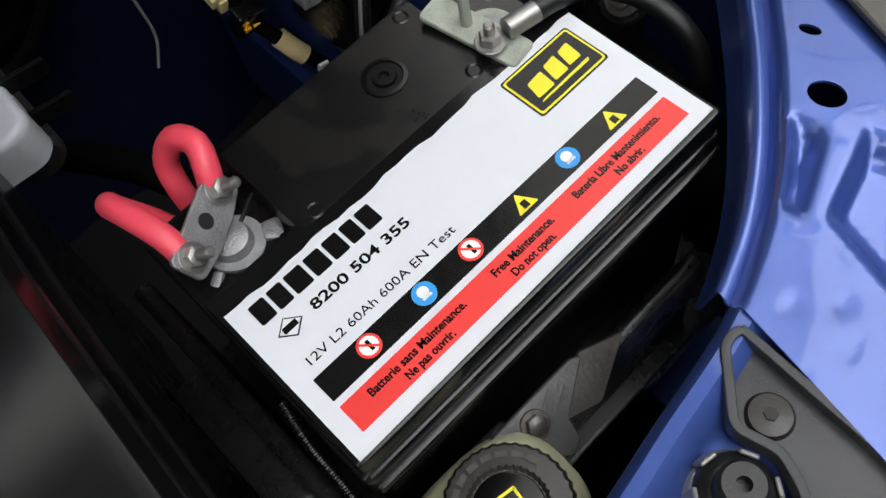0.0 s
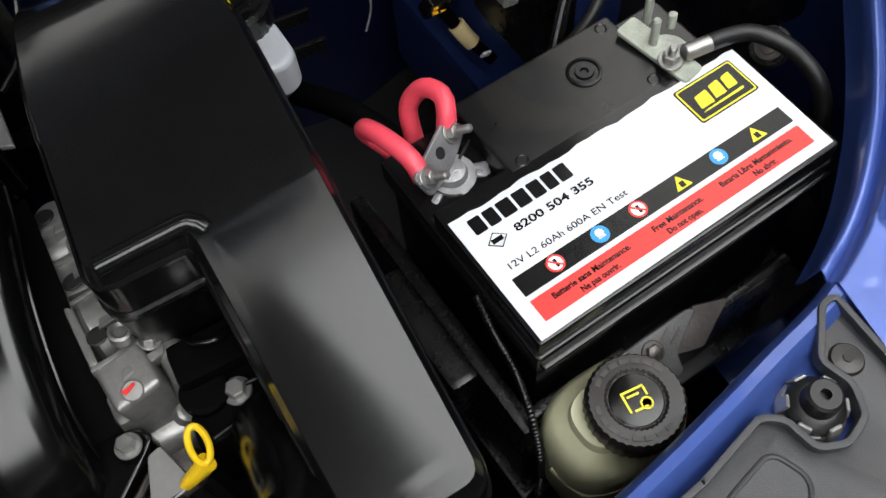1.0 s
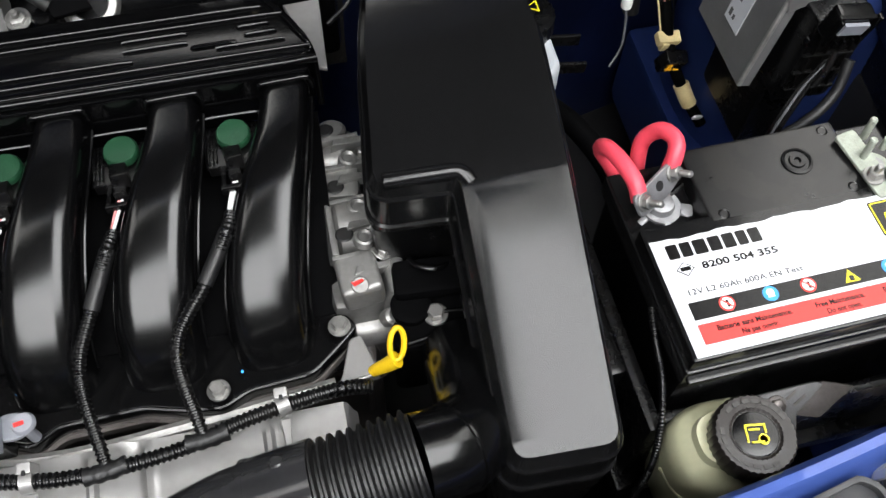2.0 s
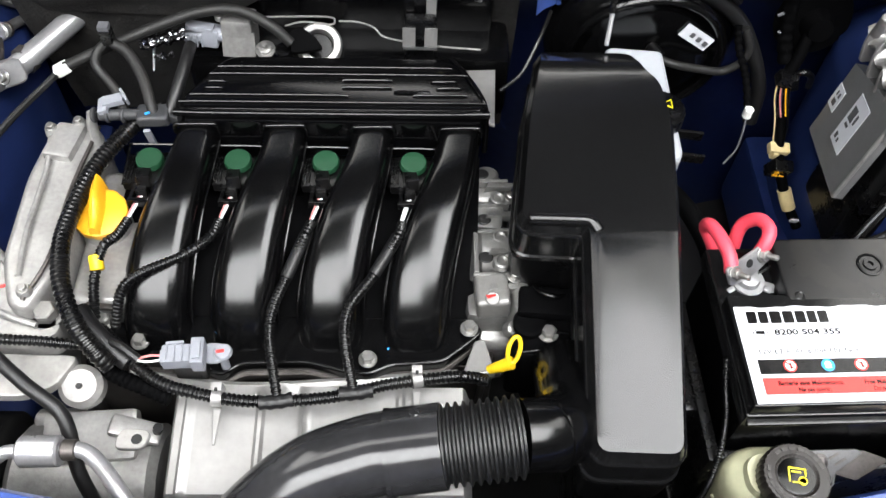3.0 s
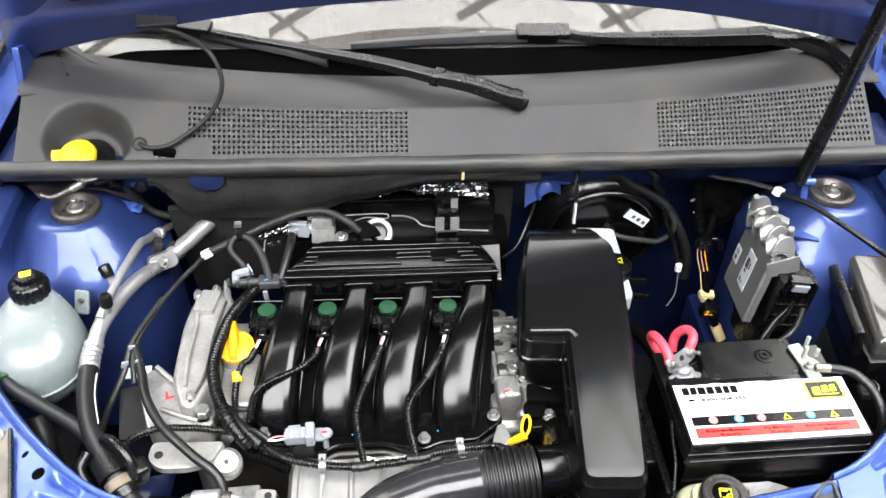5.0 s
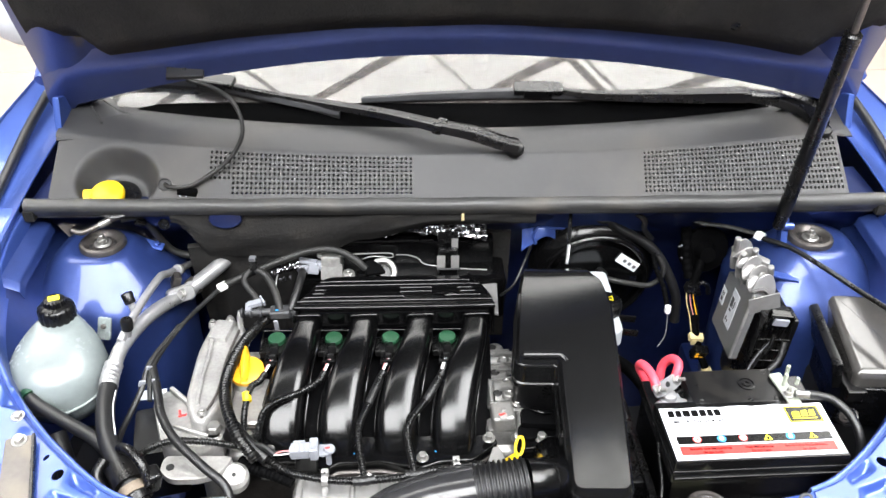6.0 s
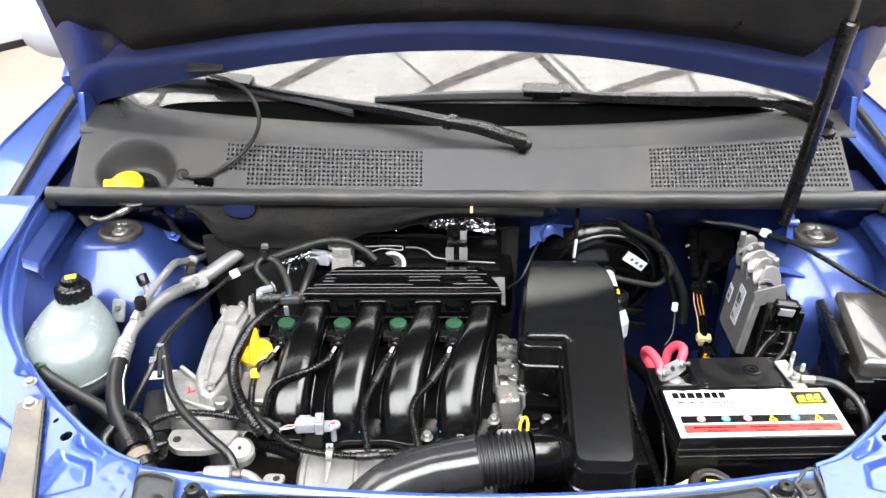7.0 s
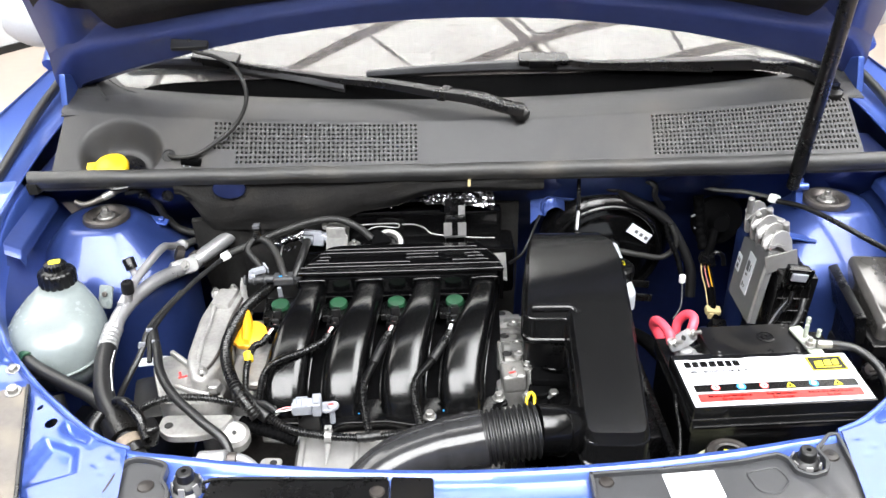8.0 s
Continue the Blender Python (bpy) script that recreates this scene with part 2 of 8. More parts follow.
def lathe(profile, c, axis=(0, 0, 1), seg=32, bm=None, flute=0, depth=0.0):
    """A turned shape: rows of (radius, height) along the axis; flute: number of grip ridges."""
    tmp = bmesh.new()
    rings = []
    for r, z in profile:
        if r < 1e-6:
            rings.append([tmp.verts.new((0, 0, z))])
        else:
            ring = []
            for k in range(seg):
                a = 2 * math.pi * k / seg
                q = r - (depth if flute and (k * flute * 2 // seg) % 2 else 0)
                ring.append(tmp.verts.new((q * math.cos(a), q * math.sin(a), z)))
            rings.append(ring)
    for a, b in zip(rings, rings[1:]):
        for k in range(seg):
            j = (k + 1) % seg
            if len(a) == 1 and len(b) == 1:
                break
            if len(a) == 1:
                tmp.faces.new((a[0], b[k], b[j]))
            elif len(b) == 1:
                tmp.faces.new((a[k], a[j], b[0]))
            else:
                tmp.faces.new((a[k], a[j], b[j], b[k]))
    for ring in (rings[0], rings[-1]):
        if len(ring) > 2:
            tmp.faces.new(ring)
    return merge(fresh(bm), tmp, axis_matrix(c, axis))


def rod(c, r, h, axis=(0, 0, 1), seg=20, bevel=0.0, bm=None):
    """A cylinder from c along the axis, with softened rims."""
    e = min(bevel, r * 0.5, h * 0.5)
    prof = [(0, 0), (r, 0), (r, h), (0, h)] if not e else [(0, 0), (r - e, 0), (r, e), (r, h - e), (r - e, h), (0, h)]
    return lathe(prof, c, axis, seg, bm)


def hexa(c, r, h, axis=(0, 0, 1), bm=None, washer=True):
    """A hexagon head on a washer."""
    bm = fresh(bm)
    if washer:
        rod(c, r * 1.45, h * 0.25, axis, 20, h * 0.06, bm)
    top = Vector(c) + Vector(axis).normalized() * h * 0.2
    return lathe([(0, 0), (r, 0), (r, h * 0.72), (r * 0.86, h * 0.8), (0, h * 0.8)], top, axis, 6, bm)


def curve(points, step=0.004):
    """A smooth line through a few points, in even steps."""
    p = [Vector(q) for q in points]
    p = [p[0] * 2 - p[1]] + p + [p[-1] * 2 - p[-2]]
    out = []
    for i in range(1, len(p) - 2):
        n = max(2, int((p[i + 1] - p[i]).length / step))
        for k in range(n):
            t = k / n
            a, b, c, d = p[i - 1], p[i], p[i + 1], p[i + 2]
            out.append(0.5 * (2 * b + (c - a) * t + (2 * a - 5 * b + 4 * c - d) * t * t + (3 * b - a - 3 * c + d) * t ** 3))
    out.append(p[-2].copy())
    return out


def frames_along(line):
    up = Vector((0.03, 0.05, 1)).normalized()
    rows = []
    for i, q in enumerate(line):
        d = (line[min(i + 1, len(line) - 1)] - line[max(i - 1, 0)]).normalized()
        side = d.cross(up)
        if side.length < 1e-3:
            side = d.cross(Vector((1, 0, 0)))
        side.normalize()
        up = side.cross(d).normalized()
        rows.append((q, side, up))
    return rows


def tube(points, r, seg=12, step=0.004, ribs=0.0, depth=0.0, bm=None, flat=1.0, taper=None):
    """A hose or cable through a few points; ribs: spacing of the rings of a corrugated one."""
    bm = fresh(bm)
    line = curve(points, step if not ribs else ribs / 4.0)
    rings = []
    n = len(line)
    for i, (q, side, up) in enumerate(frames_along(line)):
        k = r if taper is None else r + (taper - r) * i / (n - 1)
        if ribs:
            k -= depth if (i % 4) in (2, 3) else 0
        rings.append([bm.verts.new(q + side * (k * math.cos(2 * math.pi * j / seg)) + up * (k * flat * math.sin(2 * math.pi * j / seg)))
                      for j in range(seg)])
    for a, b in zip(rings, rings[1:]):
        for j in range(seg):
            bm.faces.new((a[j], a[(j + 1) % seg], b[(j + 1) % seg], b[j]))
    bm.faces.new(rings[0])
    bm.faces.new(rings[-1])
    return bm


def bar(points, w, h, step=0.006, bm=None):
    """A rounded rectangular rail through a few points; w and h run evenly over their values."""
    line = curve(points, step)
    rows = []
    for i, (q, side, up) in enumerate(frames_along(line)):
        t = i / (len(line) - 1)
        a, b = (v[min(int(t * (len(v) - 1)), len(v) - 2)] for v in (w, h))
        c, d = (v[min(int(t * (len(v) - 1)), len(v) - 2) + 1] for v in (w, h))
        fw, fh = t * (len(w) - 1) % 1 if t < 1 else 1, t * (len(h) - 1) % 1 if t < 1 else 1
        hw, hh = (a + (c - a) * fw) / 2, (b + (d - b) * fh) / 2
        e = min(hw, hh) * 0.45
        rows.append([q + side * x + up * y for x, y in ((-hw, -hh), (hw, -hh), (hw, hh - e), (hw - e * 0.3, hh - e * 0.3), (hw - e, hh), (e - hw, hh), (e * 0.3 - hw, hh - e * 0.3), (-hw, hh - e))])
    return loft(rows, bm=fresh(bm))


def cut(ob, bm):
    """Takes the closed shape bm out of a mesh object, so that the opening is real."""
    me = bpy.data.meshes.new("cutter")
    bm.to_mesh(me)
    bm.free()
    tool = new("cutter", me)
    mod = ob.modifiers.new("cut", "BOOLEAN")
    mod.operation, mod.solver, mod.object = "DIFFERENCE", "EXACT", tool
    bpy.context.view_layer.update()
    done = bpy.data.meshes.new_from_object(ob.evaluated_get(bpy.context.evaluated_depsgraph_get()))
    ob.modifiers.clear()
    old, ob.data = ob.data, done
    bpy.data.objects.remove(tool)
    bpy.data.meshes.remove(me)
    bpy.data.meshes.remove(old)
    return ob


def loft(sections, closed=True, caps=True, bm=None):
    """A skin over a row of cross-sections with equal numbers of points."""
    bm = fresh(bm)
    rings = [[bm.verts.new(p) for p in s] for s in sections]
    n = len(rings[0])
    for a, b in zip(rings, rings[1:]):
        for j in range(n if closed else n - 1):
            bm.faces.new((a[j], a[(j + 1) % n], b[(j + 1) % n], b[j]))
    if closed and caps:
        bm.faces.new(rings[0])
        bm.faces.new(rings[-1])
    return bm


def rounded(outline, r=0.01, seg=4):
    """A polygon with its corners rounded."""
    out = []
    n = len(outline)
    for i in range(n):
        a, b, c = Vector(outline[i - 1]), Vector(outline[i]), Vector(outline[(i + 1) % n])
        k = min(r, (a - b).length * 0.45, (c - b).length * 0.45)
        p, q = b + (a - b).normalized() * k, b + (c - b).normalized() * k
        for j in range(seg + 1):
            t = j / seg
            out.append((1 - t) ** 2 * p + 2 * t * (1 - t) * b + t * t * q)
    return out


def prism(outline, z0, z1, bevel=0.0, seg=2, m=None, bm=None, top=None):
    """A slab with the given plan; top(x, y) lifts its upper face."""
    tmp = bmesh.new()
    low = [tmp.verts.new((p[0], p[1], z0)) for p in outline]
    face = tmp.faces.new(low)
    up = bmesh.ops.extrude_face_region(tmp, geom=[face])
    ups = [v for v in up["geom"] if isinstance(v, bmesh.types.BMVert)]
    bmesh.ops.translate(tmp, verts=ups, vec=(0, 0, z1 - z0))
    if bevel:
        edges = [e for e in tmp.edges if all(abs(v.co.z - z1) < 1e-7 for v in e.verts)]
        bmesh.ops.bevel(tmp, geom=edges, offset=bevel, segments=seg, profile=0.5, affect="EDGES")
    if top:
        for v in tmp.verts:
            if v.co.z > (z0 + z1) / 2:
                v.co.z += top(v.co.x, v.co.y) - z1
    return merge(fresh(bm), tmp, m)


def lettering(text, size, m, width=None, bold=0.0, lift=0.0002):
    """Words in the built-in font, as a thin raised mesh; the pose m sets the baseline's left end; width squeezes the line."""
    cu = bpy.data.curves.new("text", "FONT")
    cu.body, cu.size, cu.extrude, cu.offset, cu.resolution_u = text, size, lift, bold, 3
    ob = bpy.data.objects.new("text", cu)
    me = bpy.data.meshes.new_from_object(ob)
    bm = bmesh.new()
    bm.from_mesh(me)
    bpy.data.objects.remove(ob)
    bpy.data.curves.remove(cu)
    bpy.data.meshes.remove(me)
    if width:
        xs = [v.co.x for v in bm.verts]
        bmesh.ops.scale(bm, vec=(width / max(1e-6, max(xs) - min(xs)), 1, 1), verts=bm.verts)
    bm.transform(m)
    return bm


def sheet(fn, nu, nv, thick=0.0, bm=None):
    """A smooth panel: fn(u, v) for u and v from 0 to 1; thick gives it a back."""
    bm = fresh(bm)
    g = [[bm.verts.new(fn(i / nu, j / nv)) for j in range(nv + 1)] for i in range(nu + 1)]
    faces = [bm.faces.new((g[i][j], g[i + 1][j], g[i + 1][j + 1], g[i][j + 1])) for i in range(nu) for j in range(nv)]
    if thick:
        bmesh.ops.recalc_face_normals(bm, faces=faces)
        bmesh.ops.solidify(bm, geom=faces, thickness=thick)
    return bm


def smooth01(t):
    t = min(1.0, max(0.0, t))
    return t * t * (3 - 2 * t)


# ---- the hall ----
for name, y0, y1 in (("floor", -8.0, 3.046), ("floor_rear", 3.054, 8.0)):
    tagged(part(name, box((0, (y0 + y1) / 2, -0.05), (14, y1 - y0, 0.1), bevel=0.004, seg=1), FLOORM),
           "beige concrete hall floor with a dark joint", "floor", kind="structure")
tagged(part("floor_bed", box((0, 0, -0.17), (14.2, 16.2, 0.1)), PIT), "dark bed under the floor slabs", "floor", kind="structure")
for name, c, s in (("wall_west", (-7.1, 0, 2.4), (0.2, 16.4, 4.8)), ("wall_east", (7.1, 0, 2.4), (0.2, 16.4, 4.8)),
                   ("wall_north", (0, 8.1, 2.4), (14, 0.2, 4.8)), ("wall_south", (0, -8.1, 2.4), (14, 0.2, 4.8))):
    tagged(part(name, box(c, s), HALLM), "plain unseen hall wall, dark to cut bounced light", "wall", kind="structure")
tagged(part("wall_partition", box((-2.83, 3.75, 1.4), (4.6, 0.12, 2.75), (0, 0, 50)), WALLM),
       "white partition wall standing on the floor", "wall", kind="structure")
tagged(part("baseboard", box((-2.79, 3.70, 0.02), (4.6, 0.03, 0.04), (0, 0, 50)), RUBBER), "black baseboard of the partition", "baseboard", kind="structure")

# corrugated roof: opaque sheets round a wide glowing skylight, on steel braces
SKY = (-4.4, 4.4, 0.12, 4.6)


def corrugated(x0, x1, y0, y1, z):
    n = max(2, int((x1 - x0) / 0.045) * 2)
    return loft([[(x0 + (x1 - x0) * i / n, y, z + 0.018 * (i % 2)) for i in range(n + 1)] for y in (y0, y1)], closed=False)


tagged(part("skylight", corrugated(SKY[0], SKY[1], SKY[2], SKY[3], 4.60), ROOFM, sharp=10), "pale corrugated skylight that glows in place of daylight", "skylight", kind="structure")
SIDE = 0.38
# two unseen glowing sheets, added and placed to give the bay its highlights
for x0, x1, y0, y1 in ((SIDE, 3.2, -3.0, 0.09), (-3.2, SIDE - 0.05, -4.6, -1.5)):
    tagged(part("highlight_sheet", corrugated(x0, x1, y0, y1, 4.60), FRONTM, sharp=10), "unseen glowing roof sheet added for the highlights in the bay", "skylight", kind="structure")
bm = corrugated(-7.2, SKY[0], -8.2, 8.2, 4.62)
for x0, x1, y0, y1 in ((SKY[1], 7.2, -8.2, 8.2), (SKY[0], SKY[1], SKY[3], 8.2), (SKY[0], SKY[1], -8.2, -4.6), (SKY[0], -3.2, -4.6, SKY[2]), (3.2, SKY[1], -4.6, SKY[2]),
                       (-3.2, SIDE, -1.5, SKY[2]), (SIDE, 3.2, -4.6, -3.0)):
    merge(bm, corrugated(x0, x1, y0, y1, 4.62))
tagged(part("ceiling", bm, OPAQ, sharp=10), "unseen grey corrugated roof sheets, dark to cut bounced light", "ceiling", kind="structure")
tagged(part("ceiling_deck", box((0, 0, 4.80), (14.6, 16.6, 0.08)), OPAQ), "roof deck over the sheets", "ceiling", kind="structure")


def beam(x, y, slope, half, w, z):
    d = Vector((1, slope, 0)).normalized() * half
    return box((x, y, z), (2 * half, w, 0.05), (0, 0, math.degrees(math.atan2(d.y, d.x))), bevel=0.006)


for x, y, slope, w in ((-1.14, 0.73, 0.21, 0.055), (0.26, 0.65, 0.30, 0.055), (0.77, 0.67, -0.60, 0.050), (1.60, 0.77, 0.42, 0.050), (2.67, 0.84, 0.46, 0.045), (-2.44, 0.75, 0.95, 0.045)):
    tagged(part("brace", beam(x, y, slope, 1.5, w, 4.42), BEAMM), "grey-green diagonal steel roof brace", "beam", "braces", "structure")
for x, y, slope in ((0.88, 0.70, -0.58), (1.95, 0.81, -1.2), (2.60, 0.95, -0.9), (-0.25, 0.61, -0.65), (-1.75, 0.72, -0.7)):
    tagged(part("tie_rod", beam(x, y, slope, 1.3, 0.018, 4.50), BEAMM), "thin steel tie rod under the roof", "beam", "tie rods", "structure")


# ---- the car's body round the bay ----
car = thing("car", "blue metallic car with its bonnet open, standing on the floor", "car", (0, 0, 0))


def rim(x):
    """The rear edge of the front panel, in plan."""
    return -0.205 + 0.27 * x * x


def rim_line():
    """Plan of the bay's edge from the left scuttle round the nose to the right one."""
    side = [(-0.715, 0.34), (-0.712, 0.20), (-0.680, 0.083), (-0.590, -0.032), (-0.500, -0.117), (-0.432, -0.155)]
    mid = [(x / 100.0, rim(x / 100.0)) for x in range(-36, 37, 6)]
    return curve([(x, y, 0) for x, y in side] + [(x, y, 0) for x, y in mid] + [(-x, y, 0) for x, y in reversed(side)], 0.0035)


RIM = rim_line()


def rim_height(p):
    return 0.815 + 0.10 * smooth01((p.y + 0.03) / 0.36) + 0.012 * smooth01((abs(p.x) - 0.44) / 0.1)


def edge_strip(keep, prof, z_lift=0.0):
    """A pressed strip along part of the rim; prof: rows of (outward, up)."""
    rows = []
    for i, p in enumerate(RIM):
        if not keep(p):
            continue
        d = (RIM[min(i + 1, len(RIM) - 1)] - RIM[max(i - 1, 0)]).normalized()
        out = Vector((d.y, -d.x, 0))
        if out.dot(Vector((p.x, p.y - 0.25, 0))) < 0:
            out = -out
        rows.append([p + out * w + Vector((0, 0, rim_height(p) + h + z_lift)) for w, h in prof])
    bm = loft(rows, closed=False)
    bmesh.ops.recalc_face_normals(bm, faces=bm.faces[:])
    bmesh.ops.solidify(bm, geom=bm.faces[:], thickness=0.0015)
    return bm


LIP = [(0.004, -0.035), (0.0, -0.012), (0.001, -0.004), (0.005, 0.001), (0.011, 0.002), (0.016, -0.001), (0.019, -0.006), (0.024, -0.010)]
crossmember = part("crossmember", edge_strip(lambda p: abs(p.x) < 0.462 and p.y < 0.1, LIP + [(0.050, -0.012), (0.095, -0.014), (0.10, -0.06)]), BLUE, car)


def inside(p, outline):
    """How far p lies inside a convex outline of the plan; below zero outside."""
    pts = [Vector(q) for q in outline]
    turn = 1 if (pts[1] - pts[0]).cross(pts[2] - pts[0]) > 0 else -1
    return min(turn * (f - e).normalized().cross(p - e) for e, f in zip(pts, pts[1:] + pts[:1]))


def wing_relief(q, w):
    """Lip, bead and pressed pockets of the wing panel; q: plan with x made positive, w: way out from the rim."""
    flat = smooth01(((q - Vector((0.5245, -0.1265))).length - 0.011) / 0.006)
    z = -0.0035 - 0.034 * smooth01((-0.006 - w) / 0.007)
    z += 0.0075 * smooth01((w - 0.0010) / 0.0055) - 0.0022 * math.exp(-((w - 0.0005) / 0.0018) ** 2)
    z -= 0.0095 * flat * smooth01(inside(q, ((0.509, -0.1185), (0.470, -0.144), (0.472, -0.158), (0.511, -0.140))) / 0.010)
    z -= 0.0110 * flat * smooth01(inside(q, ((0.523, -0.147), (0.480, -0.160), (0.470, -0.200), (0.545, -0.235))) / 0.010)
    z -= 0.0060 * flat * smooth01(inside(q, ((0.555, -0.138), (0.600, -0.150), (0.575, -0.215))) / 0.010)
    z -= 0.0050 * smooth01(inside(q, ((0.600, -0.020), (0.655, 0.070), (0.640, -0.010))) / 0.009)
    for dx, dy in ((0.438, -0.177), (0.438, -0.204), (0.452, -0.190)):
        z -= 0.0007 * math.exp(-((q - Vector((dx, dy))).length / 0.004) ** 2)
    z += 0.0005 * noise.noise(Vector((q.x * 30, q.y * 30, 4)))
    return z - 0.05 * smooth01((w - 0.110) / 0.014)


for s in (-1, 1):
    rows = []
    for i, p in enumerate(RIM):
        if p.x * s <= 0.385:
            continue
        d = (RIM[min(i + 1, len(RIM) - 1)] - RIM[max(i - 1, 0)]).normalized()
        out = Vector((d.y, -d.x, 0))
        if out.dot(Vector((p.x, p.y - 0.25, 0))) < 0:
            out = -out
        row = []
        for k in range(73):
            w = -0.013 + 0.137 * k / 72
            q = p + out * w
            row.append(Vector((q.x, q.y, rim_height(p) + wing_relief(Vector((abs(q.x), q.y)), w))))
        rows.append(row)
    bm = loft(rows, closed=False)
    bmesh.ops.bisect_plane(bm, geom=bm.verts[:] + bm.edges[:] + bm.faces[:], plane_co=(s * 0.4265, -0.150, 0), plane_no=(s * 0.9864, -0.1644, 0), clear_inner=True)
    bmesh.ops.recalc_face_normals(bm, faces=bm.faces[:])
    bmesh.ops.solidify(bm, geom=bm.faces[:], thickness=0.0015)
    wing = part("wing_panel", bm, BLUE, car, "blue wing panel with pressed lip, pockets and oval holes", 60)
    bm = bmesh.new()
    for hx, hy, rx, ry, turn in ((0.5245, -0.1265, 0.0066, 0.0086, 20), (0.5470, -0.1000, 0.0028, 0.0052, 20)):
        prism([(rx * math.cos(a), ry * math.sin(a)) for a in [k * math.pi / 16 for k in range(32)]], 0.78, 0.90, m=pose(s * hx, hy, 0, 0, 0, s * turn), bm=bm)
    cut(wing, bm)
    part("panel_bolt", hexa((s * 0.601, -0.040, 0.8445), 0.0062, 0.006, (0, -0.1, 1)), STEEL, wing, "plated bolt with a washer")

# outer wings (fenders) with a gutter, down to the sill
for s in (-1, 1):
    def fender(u, v, s=s):
        y = -0.22 + 1.55 * u
        x = 0.735 + 0.10 * smooth01((y + 0.25) / 0.55) + 0.01 * u
        top = 0.875 + 0.085 * smooth01((y + 0.2) / 0.75)
        drop = v * v
        return (s * (x + 0.02 * math.sin(min(1, v * 2) * math.pi / 2)), y, top - 0.004 * v - 0.62 * drop)
    part("fender", sheet(fender, 40, 12, 0.002), BLUE, car, "glossy blue outer wing")

    def gutter(u, v, s=s):
        y = 0.02 + 0.86 * u
        x0 = 0.712
        x1 = 0.735 + 0.10 * smooth01((y + 0.25) / 0.55) + 0.01
        z = 0.872 + 0.085 * smooth01((y + 0.2) / 0.75)
        return (s * (x0 + (x1 - x0) * v), y, z - 0.03 * math.sin(math.pi * v))
    part("wing_gutter", sheet(gutter, 30, 8, 0.002), BLUE, car, "blue channel beside the bonnet opening")
    part("wing_seal", tube([(s * 0.765, 0.12, 0.885), (s * 0.775, 0.4, 0.925), (s * 0.79, 0.60, 0.945), (s * 0.80, 0.78, 0.955)], 0.009, 10), RUBBER, car, "black rubber bonnet seal")

    # inner wing (apron) and suspension tower
    def apron(u, v, s=s):
        y = -0.16 + 0.56 * u
        x = 0.655 - 0.13 * smooth01((-0.02 - y) / 0.13) + 0.05 * smooth01((v - 0.75) / 0.25)
        return (s * x, y, 0.36 + 0.47 * v + 0.07 * u * v)
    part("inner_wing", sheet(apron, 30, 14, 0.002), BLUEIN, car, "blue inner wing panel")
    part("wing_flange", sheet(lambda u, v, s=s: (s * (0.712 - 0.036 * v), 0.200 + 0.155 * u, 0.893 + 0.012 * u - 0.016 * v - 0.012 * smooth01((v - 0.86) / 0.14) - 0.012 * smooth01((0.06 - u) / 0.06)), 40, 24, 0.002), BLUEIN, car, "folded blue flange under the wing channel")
    rows = []
    for k in range(15):
        t = k / 14
        z = 0.862 - 0.36 * t
        r = 0.056 + 0.050 * min(1.0, t / 0.17) + 0.014 * smooth01((t - 0.17) / 0.03)
        ring = []
        for j in range(40):
            a = 2 * math.pi * j / 40
            ca, sa = math.cos(a), math.sin(a)
            q = (abs(ca) ** 2.6 + abs(sa) ** 2.6) ** (-1 / 2.6)
            f = 1.0 + (0.10 * smooth01(t / 0.6) if sa < 0 else 0)
            ring.append((s * 0.600 + r * 1.1 * q * ca, 0.328 + r * q * sa * f, z))
        rows.append(ring)
    top = [[(s * 0.600 + r * math.cos(2 * math.pi * j / 40), 0.328 + r * math.sin(2 * math.pi * j / 40), 0.868 - dz) for j in range(40)]
           for r, dz in ((0.012, 0.003), (0.040, 0.0), (0.050, 0.001))]
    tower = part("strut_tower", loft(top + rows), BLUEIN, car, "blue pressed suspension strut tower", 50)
    mount = part("strut_mount", lathe([(0, 0.001), (0.021, 0.001), (0.0235, 0.003), (0.027, 0.008), (0.031, 0.0095), (0.0355, 0.008), (0.0375, 0.004), (0.0375, 0.0), (0, 0)],
                                      (s * 0.590, 0.325, 0.868), seg=40), DSTEEL, tower, "dark metal top mount dish")
    for k in range(6):
        a = k * math.pi / 3 + 0.3
        part("mount_slot", box((s * 0.590 + 0.019 * math.cos(a), 0.325 + 0.019 * math.sin(a), 0.8695), (0.005, 0.008, 0.0016), (0, 0, math.degrees(a)), 0.0005, 1), PIT, mount)
    bm = lathe([(0, 0.0), (0.0135, 0.0), (0.014, 0.002), (0.011, 0.004), (0.008, 0.003), (0, 0.003)], (s * 0.590, 0.325, 0.870), seg=28)
    rod((s * 0.590, 0.325, 0.872), 0.0045, 0.016, bm=bm, bevel=0.001)
    hexa((s * 0.590, 0.325, 0.873), 0.0085, 0.007, bm=bm, washer=False)
    part("strut_nut", bm, STEEL, tower, "zinc-plated washer and nut")

